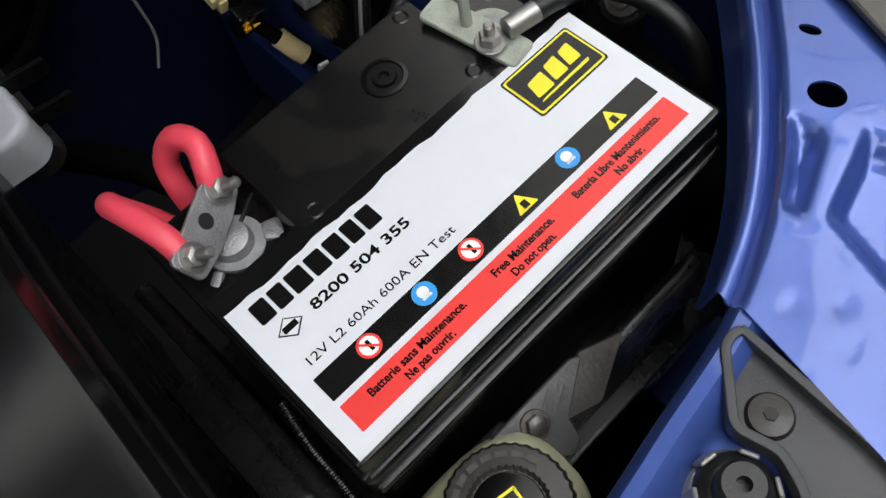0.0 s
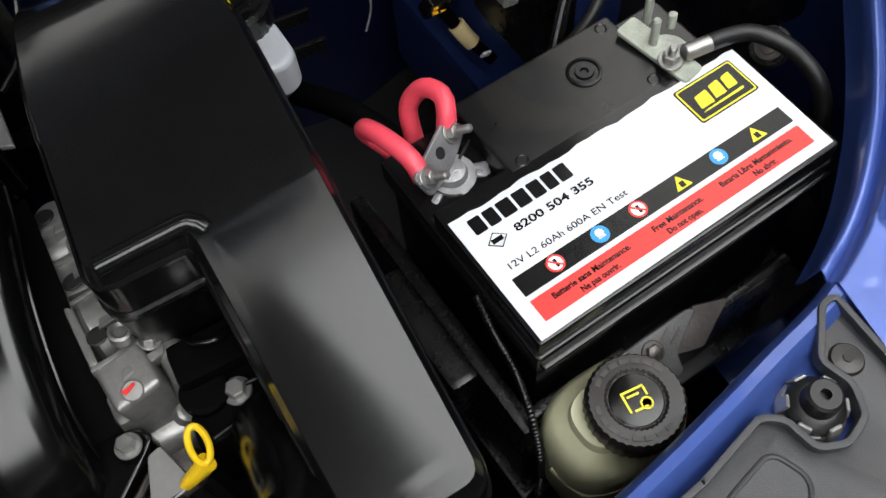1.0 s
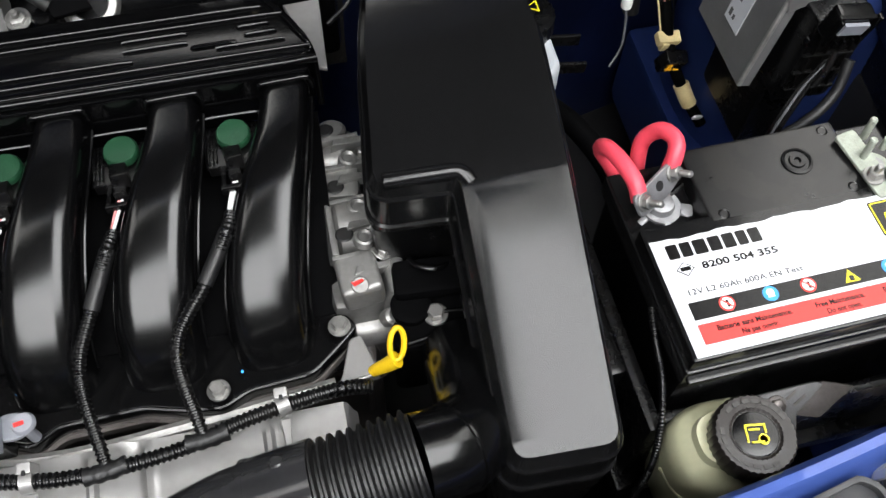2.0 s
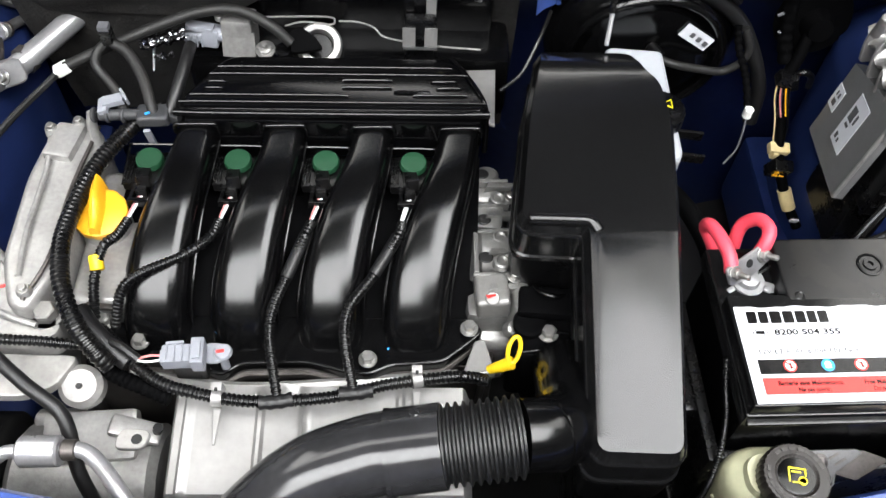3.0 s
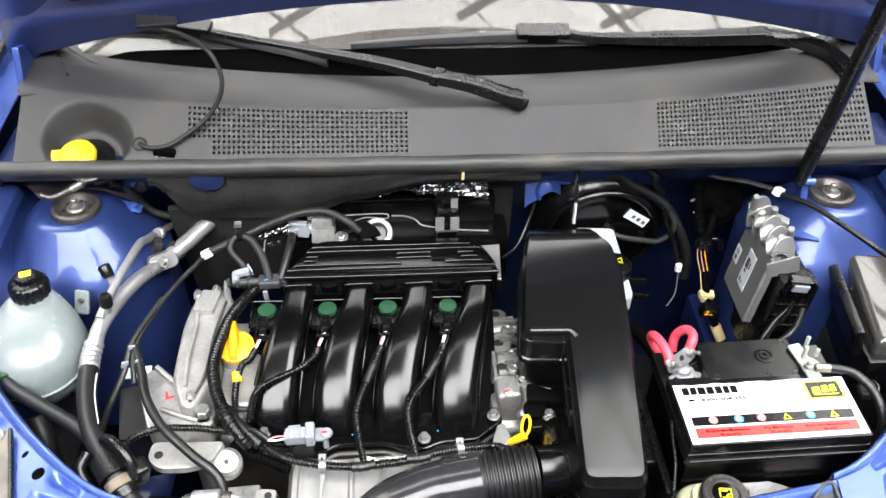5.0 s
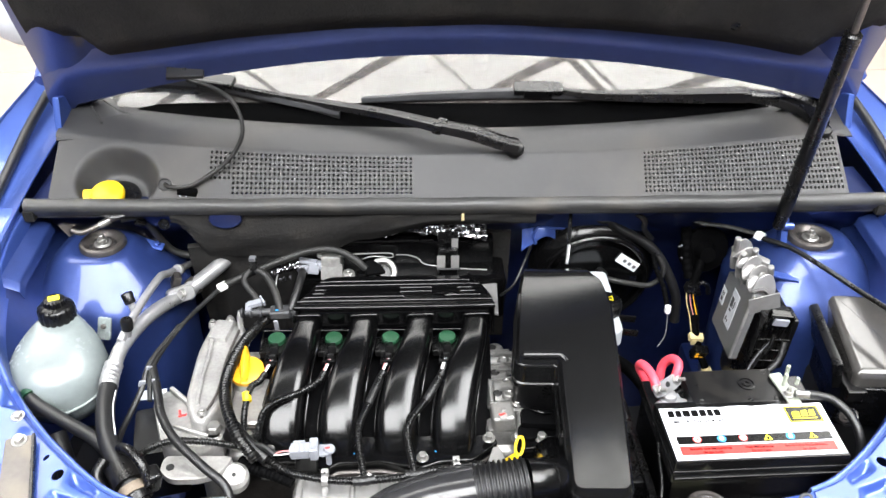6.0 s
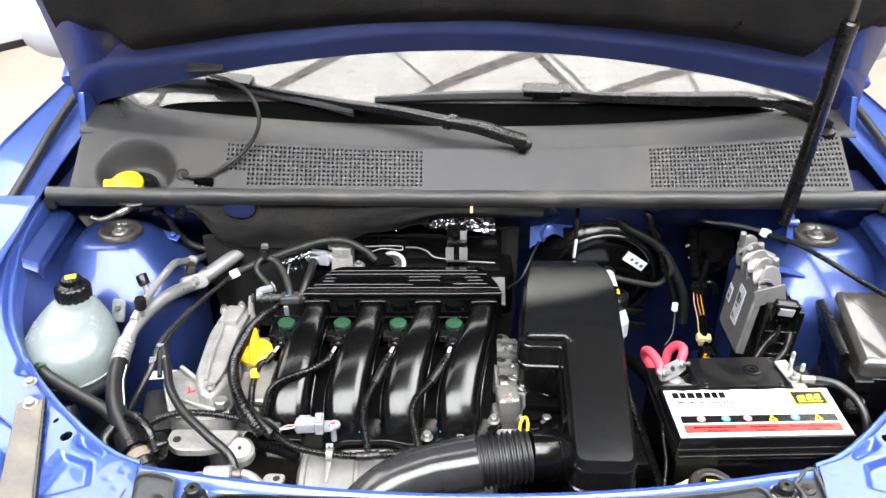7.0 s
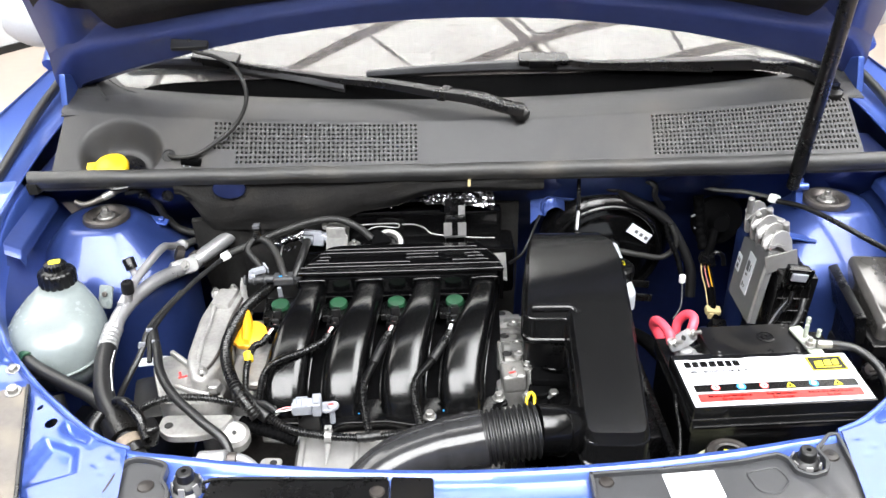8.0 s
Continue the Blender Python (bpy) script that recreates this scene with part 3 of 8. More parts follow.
# scuttle wall and bulkhead; unseen floor and front wall added against stray light
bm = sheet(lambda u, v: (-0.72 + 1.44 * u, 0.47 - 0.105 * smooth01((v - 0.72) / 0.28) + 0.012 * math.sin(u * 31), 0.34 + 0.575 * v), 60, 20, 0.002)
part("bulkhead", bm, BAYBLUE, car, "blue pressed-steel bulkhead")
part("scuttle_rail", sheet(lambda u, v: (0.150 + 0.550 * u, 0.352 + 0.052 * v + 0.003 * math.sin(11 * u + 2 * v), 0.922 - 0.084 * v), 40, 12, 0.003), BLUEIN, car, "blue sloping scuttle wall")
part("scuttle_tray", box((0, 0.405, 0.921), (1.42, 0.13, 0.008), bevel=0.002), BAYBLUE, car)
part("bay_floor_blocker", box((0, 0.12, 0.335), (1.46, 0.75, 0.02)), PIT, car)
bm = box((0, -0.225, 0.57), (0.95, 0.05, 0.44), bevel=0.01)
for k in range(9):
    box((-0.42 + k * 0.105, -0.197, 0.56), (0.012, 0.012, 0.40), bevel=0.003, bm=bm)
part("bay_front_blocker", bm, PLASTIC, car, "unseen black wall added below the crossmember to keep light out")
bm = sheet(lambda u, v: (-0.735 + 1.47 * u, -0.33 - 0.20 * math.cos((u - 0.5) * 2.6) + 0.11 * math.cos(2.6 / 2) - 0.02 * math.sin(v * math.pi),
                         0.30 + 0.475 * v), 40, 10, 0.003)
part("bumper", bm, BLUE, car, "blue front bumper skin")
for s in (-1, 1):
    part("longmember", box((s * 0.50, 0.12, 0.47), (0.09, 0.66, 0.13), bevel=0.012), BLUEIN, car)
# windscreen, black strip for its dark reflection, and the cabin's dark inside
SLOPE = math.tan(radians(35))


def screen(u, v):
    x = -0.70 + 1.40 * u
    y = 0.475 + 0.10 * (2 * u - 1) ** 2 + 0.72 * v
    return (x * (1 - 0.10 * v), y, 0.998 + 0.012 * (2 * u - 1) ** 2 + SLOPE * 0.72 * v - 0.03 * (2 * u - 1) ** 2 * v)


windscreen = part("windscreen", sheet(screen, 30, 16, 0.005), GLASS, car, "windscreen reflecting the roof")
# dark strip laid on the glass, standing in for the bonnet's reflection
rows = []
for k in range(41):
    u = 0.10 + 0.80 * k / 40
    top = 0.054 * max(0.0, 1 - ((u - 0.5) / 0.40) ** 2) ** 0.6 + 0.003
    rows.append([Vector(screen(u, top * j / 6)) + Vector((0, -0.0025, 0.0045)) for j in range(7)])
bm = loft(rows, closed=False)
bmesh.ops.solidify(bm, geom=bm.faces[:], thickness=0.002)
part("screen_dark_strip", bm, NEARBLACK, car, "black strip in place of the bonnet's dark reflection in the glass")
part("dashboard", box((0, 0.93, 0.90), (1.34, 0.85, 0.22), bevel=0.05, seg=4), PLASTIC, car)
part("cabin_back", box((0, 1.5, 0.95), (1.5, 0.05, 1.1)), FELT, car)
part("tailgate", box((0, 2.945, 0.90), (1.50, 0.05, 1.05), (-4, 0, 0), 0.02), BLUE, car, "blue tailgate")
part("cabin_floor", box((0, 1.72, 0.33), (1.54, 2.42, 0.03)), PIT, car)
part("roof_panel", sheet(lambda u, v: (-0.62 + 1.24 * u, 1.19 + 1.72 * v, 1.47 + 0.035 * math.sin(math.pi * u) - 0.06 * v * v), 12, 8, 0.01), BLUE, car)
for s in (-1, 1):
    part("pillar", tube([(s * 0.735, 0.60, 1.035), (s * 0.71, 0.82, 1.21), (s * 0.665, 1.20, 1.47)], 0.022, 10), BLUE, car, "blue windscreen pillar")
    part("door", box((s * 0.80, 1.405, 0.68), (0.06, 0.95, 0.68), bevel=0.02), BLUE, car)
    part("rear_side", box((s * 0.80, 2.425, 0.68), (0.06, 1.07, 0.68), bevel=0.02), BLUE, car, "blue rear side panel")
    part("rear_pillar", tube([(s * 0.76, 2.94, 1.00), (s * 0.70, 2.93, 1.22), (s * 0.60, 2.88, 1.42)], 0.05, 10), BLUE, car)
    part("side_window", sheet(lambda u, v, s=s: (s * (0.79 - 0.17 * v), 0.95 + 0.30 * v + (1.95 - 0.32 * v) * u, 1.01 + 0.43 * v), 10, 4, 0.004), GLASS, car)
    rows = []
    for k in range(9):
        t = k / 8
        w = math.sin(math.pi * (0.08 + 0.84 * t)) ** 0.5
        rows.append([(s * (0.82 + 0.15 * t), 0.95 + 0.05 * w * math.cos(a) * 0.9, 1.025 + 0.060 * w * math.sin(a)) for a in [j * math.pi / 10 for j in range(20)]])
    mirror = part("door_mirror", loft(rows), SILV, car, "pale silver door mirror housing")
    for y in (0.10, 2.50):
        wheel = part("wheel", lathe([(0.19, 0), (0.27, 0.005), (0.295, 0.03), (0.30, 0.09), (0.295, 0.15), (0.27, 0.175), (0.19, 0.18)], (s * 0.60, y, 0.30), (s, 0, 0), 40), RUBBER, car, "black road wheel")
        part("wheel_rim", lathe([(0, 0.06), (0.05, 0.07), (0.17, 0.06), (0.195, 0.02), (0.195, 0.16), (0, 0.15)], (s * 0.60, y, 0.30), (s, 0, 0), 32), DSTEEL, wheel)


# ---- scuttle panel, seal, wipers ----
cowl = thing("scuttle_panel", "weathered dark grey plastic scuttle panel with vent grilles below the windscreen", "cowl panel", (0, 0.35, 0.93))


def ridge_y(x):
    return 0.388 + 0.050 * (x / 0.6) ** 2


def cowl_point(x, w):
    """w: 0 at the seal, 0.5 at the ridge, 1 at the glass."""
    ry = ridge_y(x)
    rz = 0.999 + 0.008 * (x / 0.6) ** 2
    if w <= 0.5:
        t = w / 0.5
        y, z = 0.338 + (ry - 0.338) * t, 0.941 + (rz - 0.941) * t
    else:
        t = (w - 0.5) / 0.5
        y, z = ry + (0.492 + 0.10 * (x / 0.7) ** 2 - ry) * t, rz + 0.007 * math.sin(t * math.pi) + 0.001 * t
    d = math.hypot((x + 0.562) / 0.072, (w - 0.19) / 0.27)
    if d < 1.0 and w < 0.5:
        z -= 0.040 * smooth01((1 - d) / 0.45)
        y += 0.012 * smooth01((1 - d) / 0.45)
    return Vector((x, y, z))


VENTS = ((-0.412, -0.078), (0.303, 0.640))
W0, W1 = 0.06, 0.475


def strip(x0, x1, w0, w1, nx, nw):
    return sheet(lambda u, v: cowl_point(x0 + (x1 - x0) * u, w0 + (w1 - w0) * v), nx, nw, 0.0025)


part("cowl_top", strip(-0.675, 0.665, 0.475, 1.0, 120, 24), COWLM, cowl)
part("cowl_front", strip(-0.668, VENTS[0][0], 0.0, W1, 90, 40), COWLM, cowl, "grey face with a recess for the filler cap")
part("cowl_front", strip(VENTS[0][1], VENTS[1][0], 0.0, W1, 60, 16), COWLM, cowl)
part("cowl_front", strip(VENTS[1][1], 0.645, 0.0, W1, 10, 12), COWLM, cowl)
part("cowl_lip", strip(VENTS[0][0], VENTS[0][1], 0.0, W0, 40, 2), COWLM, cowl)
part("cowl_lip", strip(VENTS[1][0], VENTS[1][1], 0.0, W0, 40, 2), COWLM, cowl)
for x0, x1 in VENTS:
    bm = bmesh.new()
    nx, nw = (45, 9) if x0 < 0 else (50, 10)
    for i in range(nx):
        for j in range(nw):
            a0, a1 = x0 + (x1 - x0) * i / nx, x0 + (x1 - x0) * (i + 1) / nx
            b0, b1 = W0 + (W1 - W0) * j / nw, W0 + (W1 - W0) * (j + 1) / nw
            solid = x0 < 0 and i < 5 and j < 3
            o = [cowl_point(a, b) for a, b in ((a0, b0), (a1, b0), (a1, b1), (a0, b1))]
            c = sum(o, Vector()) / 4
            vo = [bm.verts.new(p) for p in o]
            if solid:
                bm.faces.new(vo)
                continue
            k = 0.51
            vi = [bm.verts.new(c + (p - c) * k) for p in o]
            vd = [bm.verts.new(c + (p - c) * k + Vector((0, 0.005, -0.005))) for p in o]
            for q in range(4):
                r = (q + 1) % 4
                bm.faces.new((vo[q], vo[r], vi[r], vi[q]))
                bm.faces.new((vi[q], vi[r], vd[r], vd[q]))
    bmesh.ops.remove_doubles(bm, verts=bm.verts[:], dist=0.00005)
    part("vent_grille", bm, COWLM, cowl, "grille of small square openings")
# solid near-black box added so the openings read as shaded
part("grille_backing", box((0.115, 0.435, 0.945), (1.08, 0.075, 0.03), bevel=0.004), PIT, cowl, "near-black box behind the grilles that darkens their openings")

seal = thing("bonnet_seal", "long grey rubber bonnet seal along the scuttle", "seal", (0, 0.34, 0.92))
rows = []
for k in range(71):
    x = -0.705 + 1.41 * k / 70
    y, z = 0.335 + 0.006 * (x / 0.7) ** 2, 0.935 + 0.0006 * math.sin(x * 40)
    rows.append([(x, y + 0.013 * math.cos(a) * (1.0 if math.cos(a) < 0 else 0.8), z + 0.012 * math.sin(a) - (0.004 if math.sin(a) < -0.7 else 0))
                 for a in [j * math.pi / 9 for j in range(18)]])
part("seal_bulb", loft(rows), SEALR, seal)
part("seal_flange", box((0, 0.3435, 0.9205), (1.40, 0.010, 0.016), bevel=0.002), SEALR, seal)
for s in (-1, 1):
    part("seal_end", box((s * 0.700, 0.337, 0.921), (0.018, 0.02, 0.02), bevel=0.004), FELT, seal)
tag = thing("seal_clip", "small cream plastic clip hanging under the bonnet seal", "clip", (0.003, 0.326, 0.912))
part("clip_body", box((0.003, 0.326, 0.916), (0.0048, 0.004, 0.012), bevel=0.001), CREAM, tag)

cap = thing("washer_filler_cap", "bright yellow washer filler cap in the scuttle recess", "cap", (-0.580, 0.362, 0.94))
bm = lathe([(0, 0.0), (0.0265, 0.0), (0.0282, 0.006), (0.0265, 0.012), (0.023, 0.015), (0, 0.0165)], (-0.578, 0.364, 0.936), (0.0, -0.35, 1), 36, flute=18, depth=0.0006)
part("cap_body", bm, YELW, cap)
part("cap_tab", box((-0.608, 0.360, 0.941), (0.020, 0.026, 0.005), (18, 0, 8), 0.002), YELW, cap)
part("filler_neck", lathe([(0, 0), (0.037, 0.0), (0.040, 0.004), (0.037, 0.006), (0, 0.006)], (-0.566, 0.366, 0.928), (0, -0.35, 1), 32), PLASTIC, cap, "black filler neck")

jet = thing("washer_hose", "thin black washer hose looping from scuttle to bonnet", "hose", (-0.484, 0.375, 0.95))
part("hose", tube([(-0.482, 0.364, 0.9600), (-0.472, 0.352, 0.9620), (-0.450, 0.349, 0.9630), (-0.425, 0.355, 0.969), (-0.375, 0.375, 1.000), (-0.350, 0.388, 1.045), (-0.365, 0.41, 1.085),
                   (-0.405, 0.44, 1.098), (-0.440, 0.452, 1.105), (-0.446, 0.458, 1.122)], 0.0034, 10), HOSEM, jet)
part("grommet", lathe([(0, 0.0010), (0.0085, 0.0010), (0.0095, 0.0022), (0.0110, 0.0016), (0.0112, 0)], (-0.4825, 0.363, 0.9598), (0, -0.61, 0.79), 24), PIT, jet, "dark grommet hole")
part("hose_clip", box((-0.444, 0.349, 0.9545), (0.032, 0.012, 0.011), (0, 6, -4), 0.003), NEARBLACK, jet)
for x in (-0.456, -0.446):
    part("clip_pin", rod((x, 0.345, 0.9475), 0.0016, 0.010, (0, 0.3, 1), 10), CONN, jet)


def wiper(pivot, head, arm, blade, widths, arm_w, arm_h):
    """A pivot, a curved head, the arm on to the blade's bridge, and the blade lying on the glass."""
    w = thing("wiper", "black wiper arm and blade resting on the windscreen", "wiper", pivot, group="wipers")
    part("pivot_cover", lathe([(0, 0), (0.0160, 0), (0.0165, 0.006), (0.0145, 0.009), (0.009, 0.0105), (0, 0.011)], (pivot[0], pivot[1], pivot[2] - 0.002), (0, -0.25, 1), 28), PLASTIC, w)
    bm = bar(head, widths, (0.013, 0.016, 0.014))
    part("arm_head", bm, PLASTIC, w, "curved black arm head")
    k = Vector(arm[0])
    d = (Vector(arm[1]) - k).normalized()
    part("knuckle", box(k, (0.016, widths[-1] + 0.004, 0.017), (0, -math.degrees(math.asin(d.z)), math.degrees(math.atan2(d.y, d.x))), 0.003), PLASTIC, w)
    part("arm", bar(arm, arm_w, arm_h), PLASTIC, w)
    part("blade", bar(blade, (0.008, 0.014, 0.016, 0.014, 0.008), (0.009, 0.012, 0.015, 0.012, 0.009)), GREYPL, w, "grey blade spine")
    part("rubber", bar([Vector(p) - Vector((0, -0.003, 0.010)) for p in blade], (0.006, 0.006), (0.010, 0.010)), RUBBER, w)
    mid, a, b = Vector(blade[2]), Vector(blade[1]), Vector(blade[3])
    d = b - a
    turn = (20, -math.degrees(math.atan2(d.z, d.x)), math.degrees(math.atan2(d.y, d.x)))
    bm = box(mid + Vector((0, -0.003, 0.010)), (0.086, 0.026, 0.012), turn, 0.004)
    box(mid + Vector((0.0, -0.012, 0.004)), (0.050, 0.008, 0.018), turn, 0.003, bm=bm)
    part("bridge", bm, PLASTIC, w, "black blade clip")
    return w


wiper((0.088, 0.388, 1.008), [(0.094, 0.386, 1.016), (0.066, 0.389, 1.021), (0.020, 0.403, 1.031), (-0.030, 0.419, 1.034)],
      [(-0.033, 0.420, 1.034), (-0.120, 0.462, 1.036), (-0.213, 0.502, 1.034), (-0.330, 0.531, 1.043), (-0.410, 0.549, 1.052)],
      [(-0.607, 0.580, 1.048), (-0.520, 0.572, 1.050), (-0.430, 0.556, 1.050), (-0.320, 0.528, 1.037), (-0.203, 0.493, 1.024)], (0.034, 0.033, 0.028), (0.026, 0.020, 0.011), (0.013, 0.010, 0.007))
wiper((0.622, 0.447, 1.008), [(0.620, 0.446, 1.020), (0.604, 0.490, 1.027), (0.564, 0.520, 1.033), (0.511, 0.535, 1.036)],
      [(0.509, 0.535, 1.036), (0.440, 0.529, 1.038), (0.377, 0.523, 1.040), (0.237, 0.519, 1.044), (0.160, 0.526, 1.052)],
      [(-0.167, 0.516, 1.038), (-0.020, 0.523, 1.043), (0.140, 0.527, 1.044), (0.300, 0.526, 1.036), (0.440, 0.530, 1.028)], (0.028, 0.028, 0.032), (0.034, 0.026, 0.012), (0.020, 0.016, 0.008))
# apron pieces that close the scuttle's ends towards the glass
for s in (-1, 1):
    def apron_end(u, v, s=s):
        x = 0.672 - 0.150 * u
        y0, y1 = 0.436 + 0.012 * u, 0.578 - 0.082 * smooth01((0.648 - x) / 0.105)
        y = y0 + (y1 - y0) * v
        z0, z1 = 1.004, 1.034 - 0.028 * smooth01((0.648 - x) / 0.105)
        return (s * x, y, z0 + (z1 - z0) * v ** 1.4 + 0.002 * math.sin(v * math.pi))
    end = part("cowl_corner", sheet(apron_end, 30, 16, 0.002), COWLM, cowl, "grey corner apron against the glass")
    part("corner_rib", tube([(s * 0.655, 0.560, 1.032), (s * 0.635, 0.525, 1.024), (s * 0.605, 0.475, 1.016)], 0.0022, 8), COWLM, end)
    part("corner_rib", tube([(s * 0.640, 0.566, 1.033), (s * 0.600, 0.530, 1.018), (s * 0.545, 0.503, 1.008)], 0.0026, 8), COWLM, end)


# ---- bonnet ----
hood = thing("bonnet", "raised blue bonnet with a black insulation pad inside", "bonnet", (0, 0.49, 1.05))
TH = radians(66)
HU = Vector((0, -math.cos(TH), math.sin(TH)))      # up along the bonnet
HN = Vector((0, -math.sin(TH), -math.cos(TH)))     # its inner side


def hood_point(x, s, lift=0.0):
    return Vector((x, 0.505, 1.033)) + HU * s + HN * (lift - 0.03 * (x / 0.68) ** 2)


def rear_edge(x):
    return 0.130 - 0.37 * x * x - 0.06 * smooth01((abs(x) - 0.66) / 0.045)


def hood_skin(u, v):
    x = -0.705 + 1.41 * u
    s0 = rear_edge(x)
    return hood_point(x, s0 + (0.92 - 0.12 * (2 * u - 1) ** 4 - s0) * v, -0.012 - 0.05 * math.sin(math.pi * v) * 0.8)


part("outer_skin", sheet(hood_skin, 40, 16, 0.002), BLUE, hood)


def hood_frame(u, v):
    x = -0.702 + 1.404 * u
    s0 = rear_edge(x)
    prof = 0.018 * smooth01(v / 0.15) - 0.020 * smooth01((v - 0.55) / 0.35)
    return hood_point(x, s0 + 0.001 + (0.085 + 0.10 * (x / 0.7) ** 4) * v, prof)


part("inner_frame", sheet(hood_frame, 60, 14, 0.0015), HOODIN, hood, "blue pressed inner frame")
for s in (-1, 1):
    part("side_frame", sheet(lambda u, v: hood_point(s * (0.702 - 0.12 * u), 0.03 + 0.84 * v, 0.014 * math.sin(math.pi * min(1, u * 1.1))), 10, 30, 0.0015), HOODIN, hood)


def pad(u, v):
    """Insulation pad with wide rounded lower corners and soft pillows."""
    x = -0.685 + 1.37 * u
    q = abs(x)
    s0 = 0.195 - 0.28 * x * x + 0.055 * smooth01((q - 0.565) / 0.035) + 0.03 * smooth01((q - 0.62) / 0.04)
    e = min(v / 0.06, (1 - v) / 0.06, u / 0.03, (1 - u) / 0.03, 1.0)
    return hood_point(x, s0 + (0.80 - s0) * v, 0.004 + 0.020 * smooth01(e) + 0.004 * noise.noise(Vector((x * 6, v * 5, 2))))


part("insulation_pad", sheet(pad, 90, 40, 0.004), FELT, hood, "black felt insulation pad")
part("hose_grommet", box(hood_point(-0.445, 0.095, 0.020), (0.060, 0.008, 0.035), (90 - 66 + 90, 0, 6), 0.003), RUBBER, hood, "black hose grommet")
for s in (-1, 1):
    part("hinge", box((s * 0.675, 0.505, 1.020), (0.012, 0.07, 0.06), (-20, 0, 0), 0.004), BLUE, hood, "blue bonnet hinge")
part("pad_clip", lathe([(0, 0.004), (0.008, 0.003), (0.010, 0)], hood_point(0.42, 0.20, 0.026), HN, 16), PLASTIC, hood)

strut = thing("gas_strut", "black gas strut holding the bonnet up", "gas strut", (0.530, 0.352, 0.880))
a, b = Vector((0.524, 0.312, 0.900)), Vector((0.506, 0.165, 1.560))
d = (b - a).normalized()
part("cylinder", rod(a + d * 0.03, 0.0115, 0.335, d, 20, 0.003), PLASTIC, strut)
part("collar", rod(a + d * 0.355, 0.0125, 0.02, d, 20, 0.003), PLASTIC, strut)
part("piston_rod", rod(a + d * 0.36, 0.0048, 0.36, d, 14, 0.001), DSTEEL, strut, "dark steel piston rod")
part("end_fitting", rod(a, 0.010, 0.035, d, 16, 0.003), PLASTIC, strut)
bm = box((0.540, 0.325, 0.885), (0.012, 0.02, 0.05), (-18, 0, 0), 0.003)
rod((0.520, 0.313, 0.902), 0.006, 0.03, (1, 0, 0), 14, 0.001, bm)
part("bracket", bm, BLUE, strut, "blue steel bracket")


# ---- battery, its terminals and tray ----
BT = pose(0.268, 0.0, 0.80, 0, 0, 1.9)


def on_battery(bm):
    bm.transform(BT)
    return bm


battery = thing("car_battery", "black car battery with a white printed label on its lid", "battery", (0.388, -0.007, 0.61), 1.9)
part("case", on_battery(box((0.117, -0.0105, -0.115), (0.236, 0.169, 0.155), bevel=0.006)), GLOSS, battery)
bm = box((0.117, -0.0105, -0.029), (0.244, 0.177, 0.022), bevel=0.004)
box((0.117, -0.0415, -0.0105), (0.240, 0.111, 0.020), bevel=0.003, bm=bm)
part("lid", on_battery(bm), SATIN, battery)
bm = box((0.1205, 0.041, -0.0105), (0.134, 0.070, 0.0205), bevel=0.003)
for u, v in ((0.066, 0.012), (0.176, 0.012), (0.176, 0.068)):
    lathe([(0.0030, 0), (0.0040, 0.0008), (0.0050, 0)], (u, v, -0.0004), seg=16, bm=bm)
part("rear_deck", on_battery(bm), SPLASH, battery, "raised dark deck with dried splashes")
bm = lathe([(0, 0.0004), (0.0022, 0.0004), (0.0030, 0.0022), (0.0062, 0.0022), (0.0068, 0.0006), (0.0098, 0.0006), (0.0104, 0.0018), (0.0125, 0.0014), (0.0128, -0.002)],
           (0.1425, 0.0445, -0.0005), seg=36)
part("vent_plug", on_battery(bm), PLASTIC, battery, "round black vent plug")
bm = box((0.117, -0.100, -0.030), (0.238, 0.006, 0.006), bevel=0.002)
part("front_ledge", on_battery(bm), GLOSS, battery)

# the paper label: a thin sheet with a slightly wavy rear edge
rear = [(0.235 * (1 - k / 30), 0.0008 * math.sin(k * 0.9) + 0.0006 * math.sin(k * 2.3)) for k in range(31)]
label = part("label", on_battery(prism([(0.0, -0.0950), (0.2335, -0.0935)] + rear, -0.0004, 0.0003)), WHITE, battery, "white paper label with black and red print")


def plate(u0, v0, u1, v1, z=0.0007, r=0.0005):
    return on_battery(prism(rounded([(u0, v0), (u1, v0), (u1, v1), (u0, v1)], r, 3), 0.0002, z))


part("black_band", plate(0.0092, -0.0675, 0.2245, -0.0535), LBLK, label, "black band with warning symbols")
part("red_band", plate(0.0093, -0.0868, 0.2238, -0.0712), LRED, label, "red band with maintenance notes")
# maker's name and badge, as plain shapes
x = 0.0100
for w in (0.0105, 0.0100, 0.0118, 0.0112, 0.0108, 0.0095, 0.0105):
    part("name_block", plate(x, -0.0170, x + w - 0.0016, -0.0048, r=0.0012), LBLK, label)
    x += w + 0.0004
dia = [(0.0112, -0.0265), (0.0185, -0.0325), (0.0258, -0.0265), (0.0185, -0.0205)]
part("diamond_mark", on_battery(prism(dia, 0.0002, 0.0006)), LBLK, label)
part("diamond_field", on_battery(prism([(0.0185 + (u - 0.0185) * 0.86, -0.0265 + (v + 0.0265) * 0.86) for u, v in dia], 0.0002, 0.0008)), WHITE, label)
part("diamond_bar", plate(0.0145, -0.0282, 0.0225, -0.0248, 0.0010), LBLK, label)
part("badge_border", plate(0.1770, -0.0352, 0.2262, -0.0050, 0.0006, 0.002), LBLK, label)
part("badge_ring", plate(0.1780, -0.0342, 0.2252, -0.0060, 0.0008, 0.002), LYEL, label, "yellow badge")
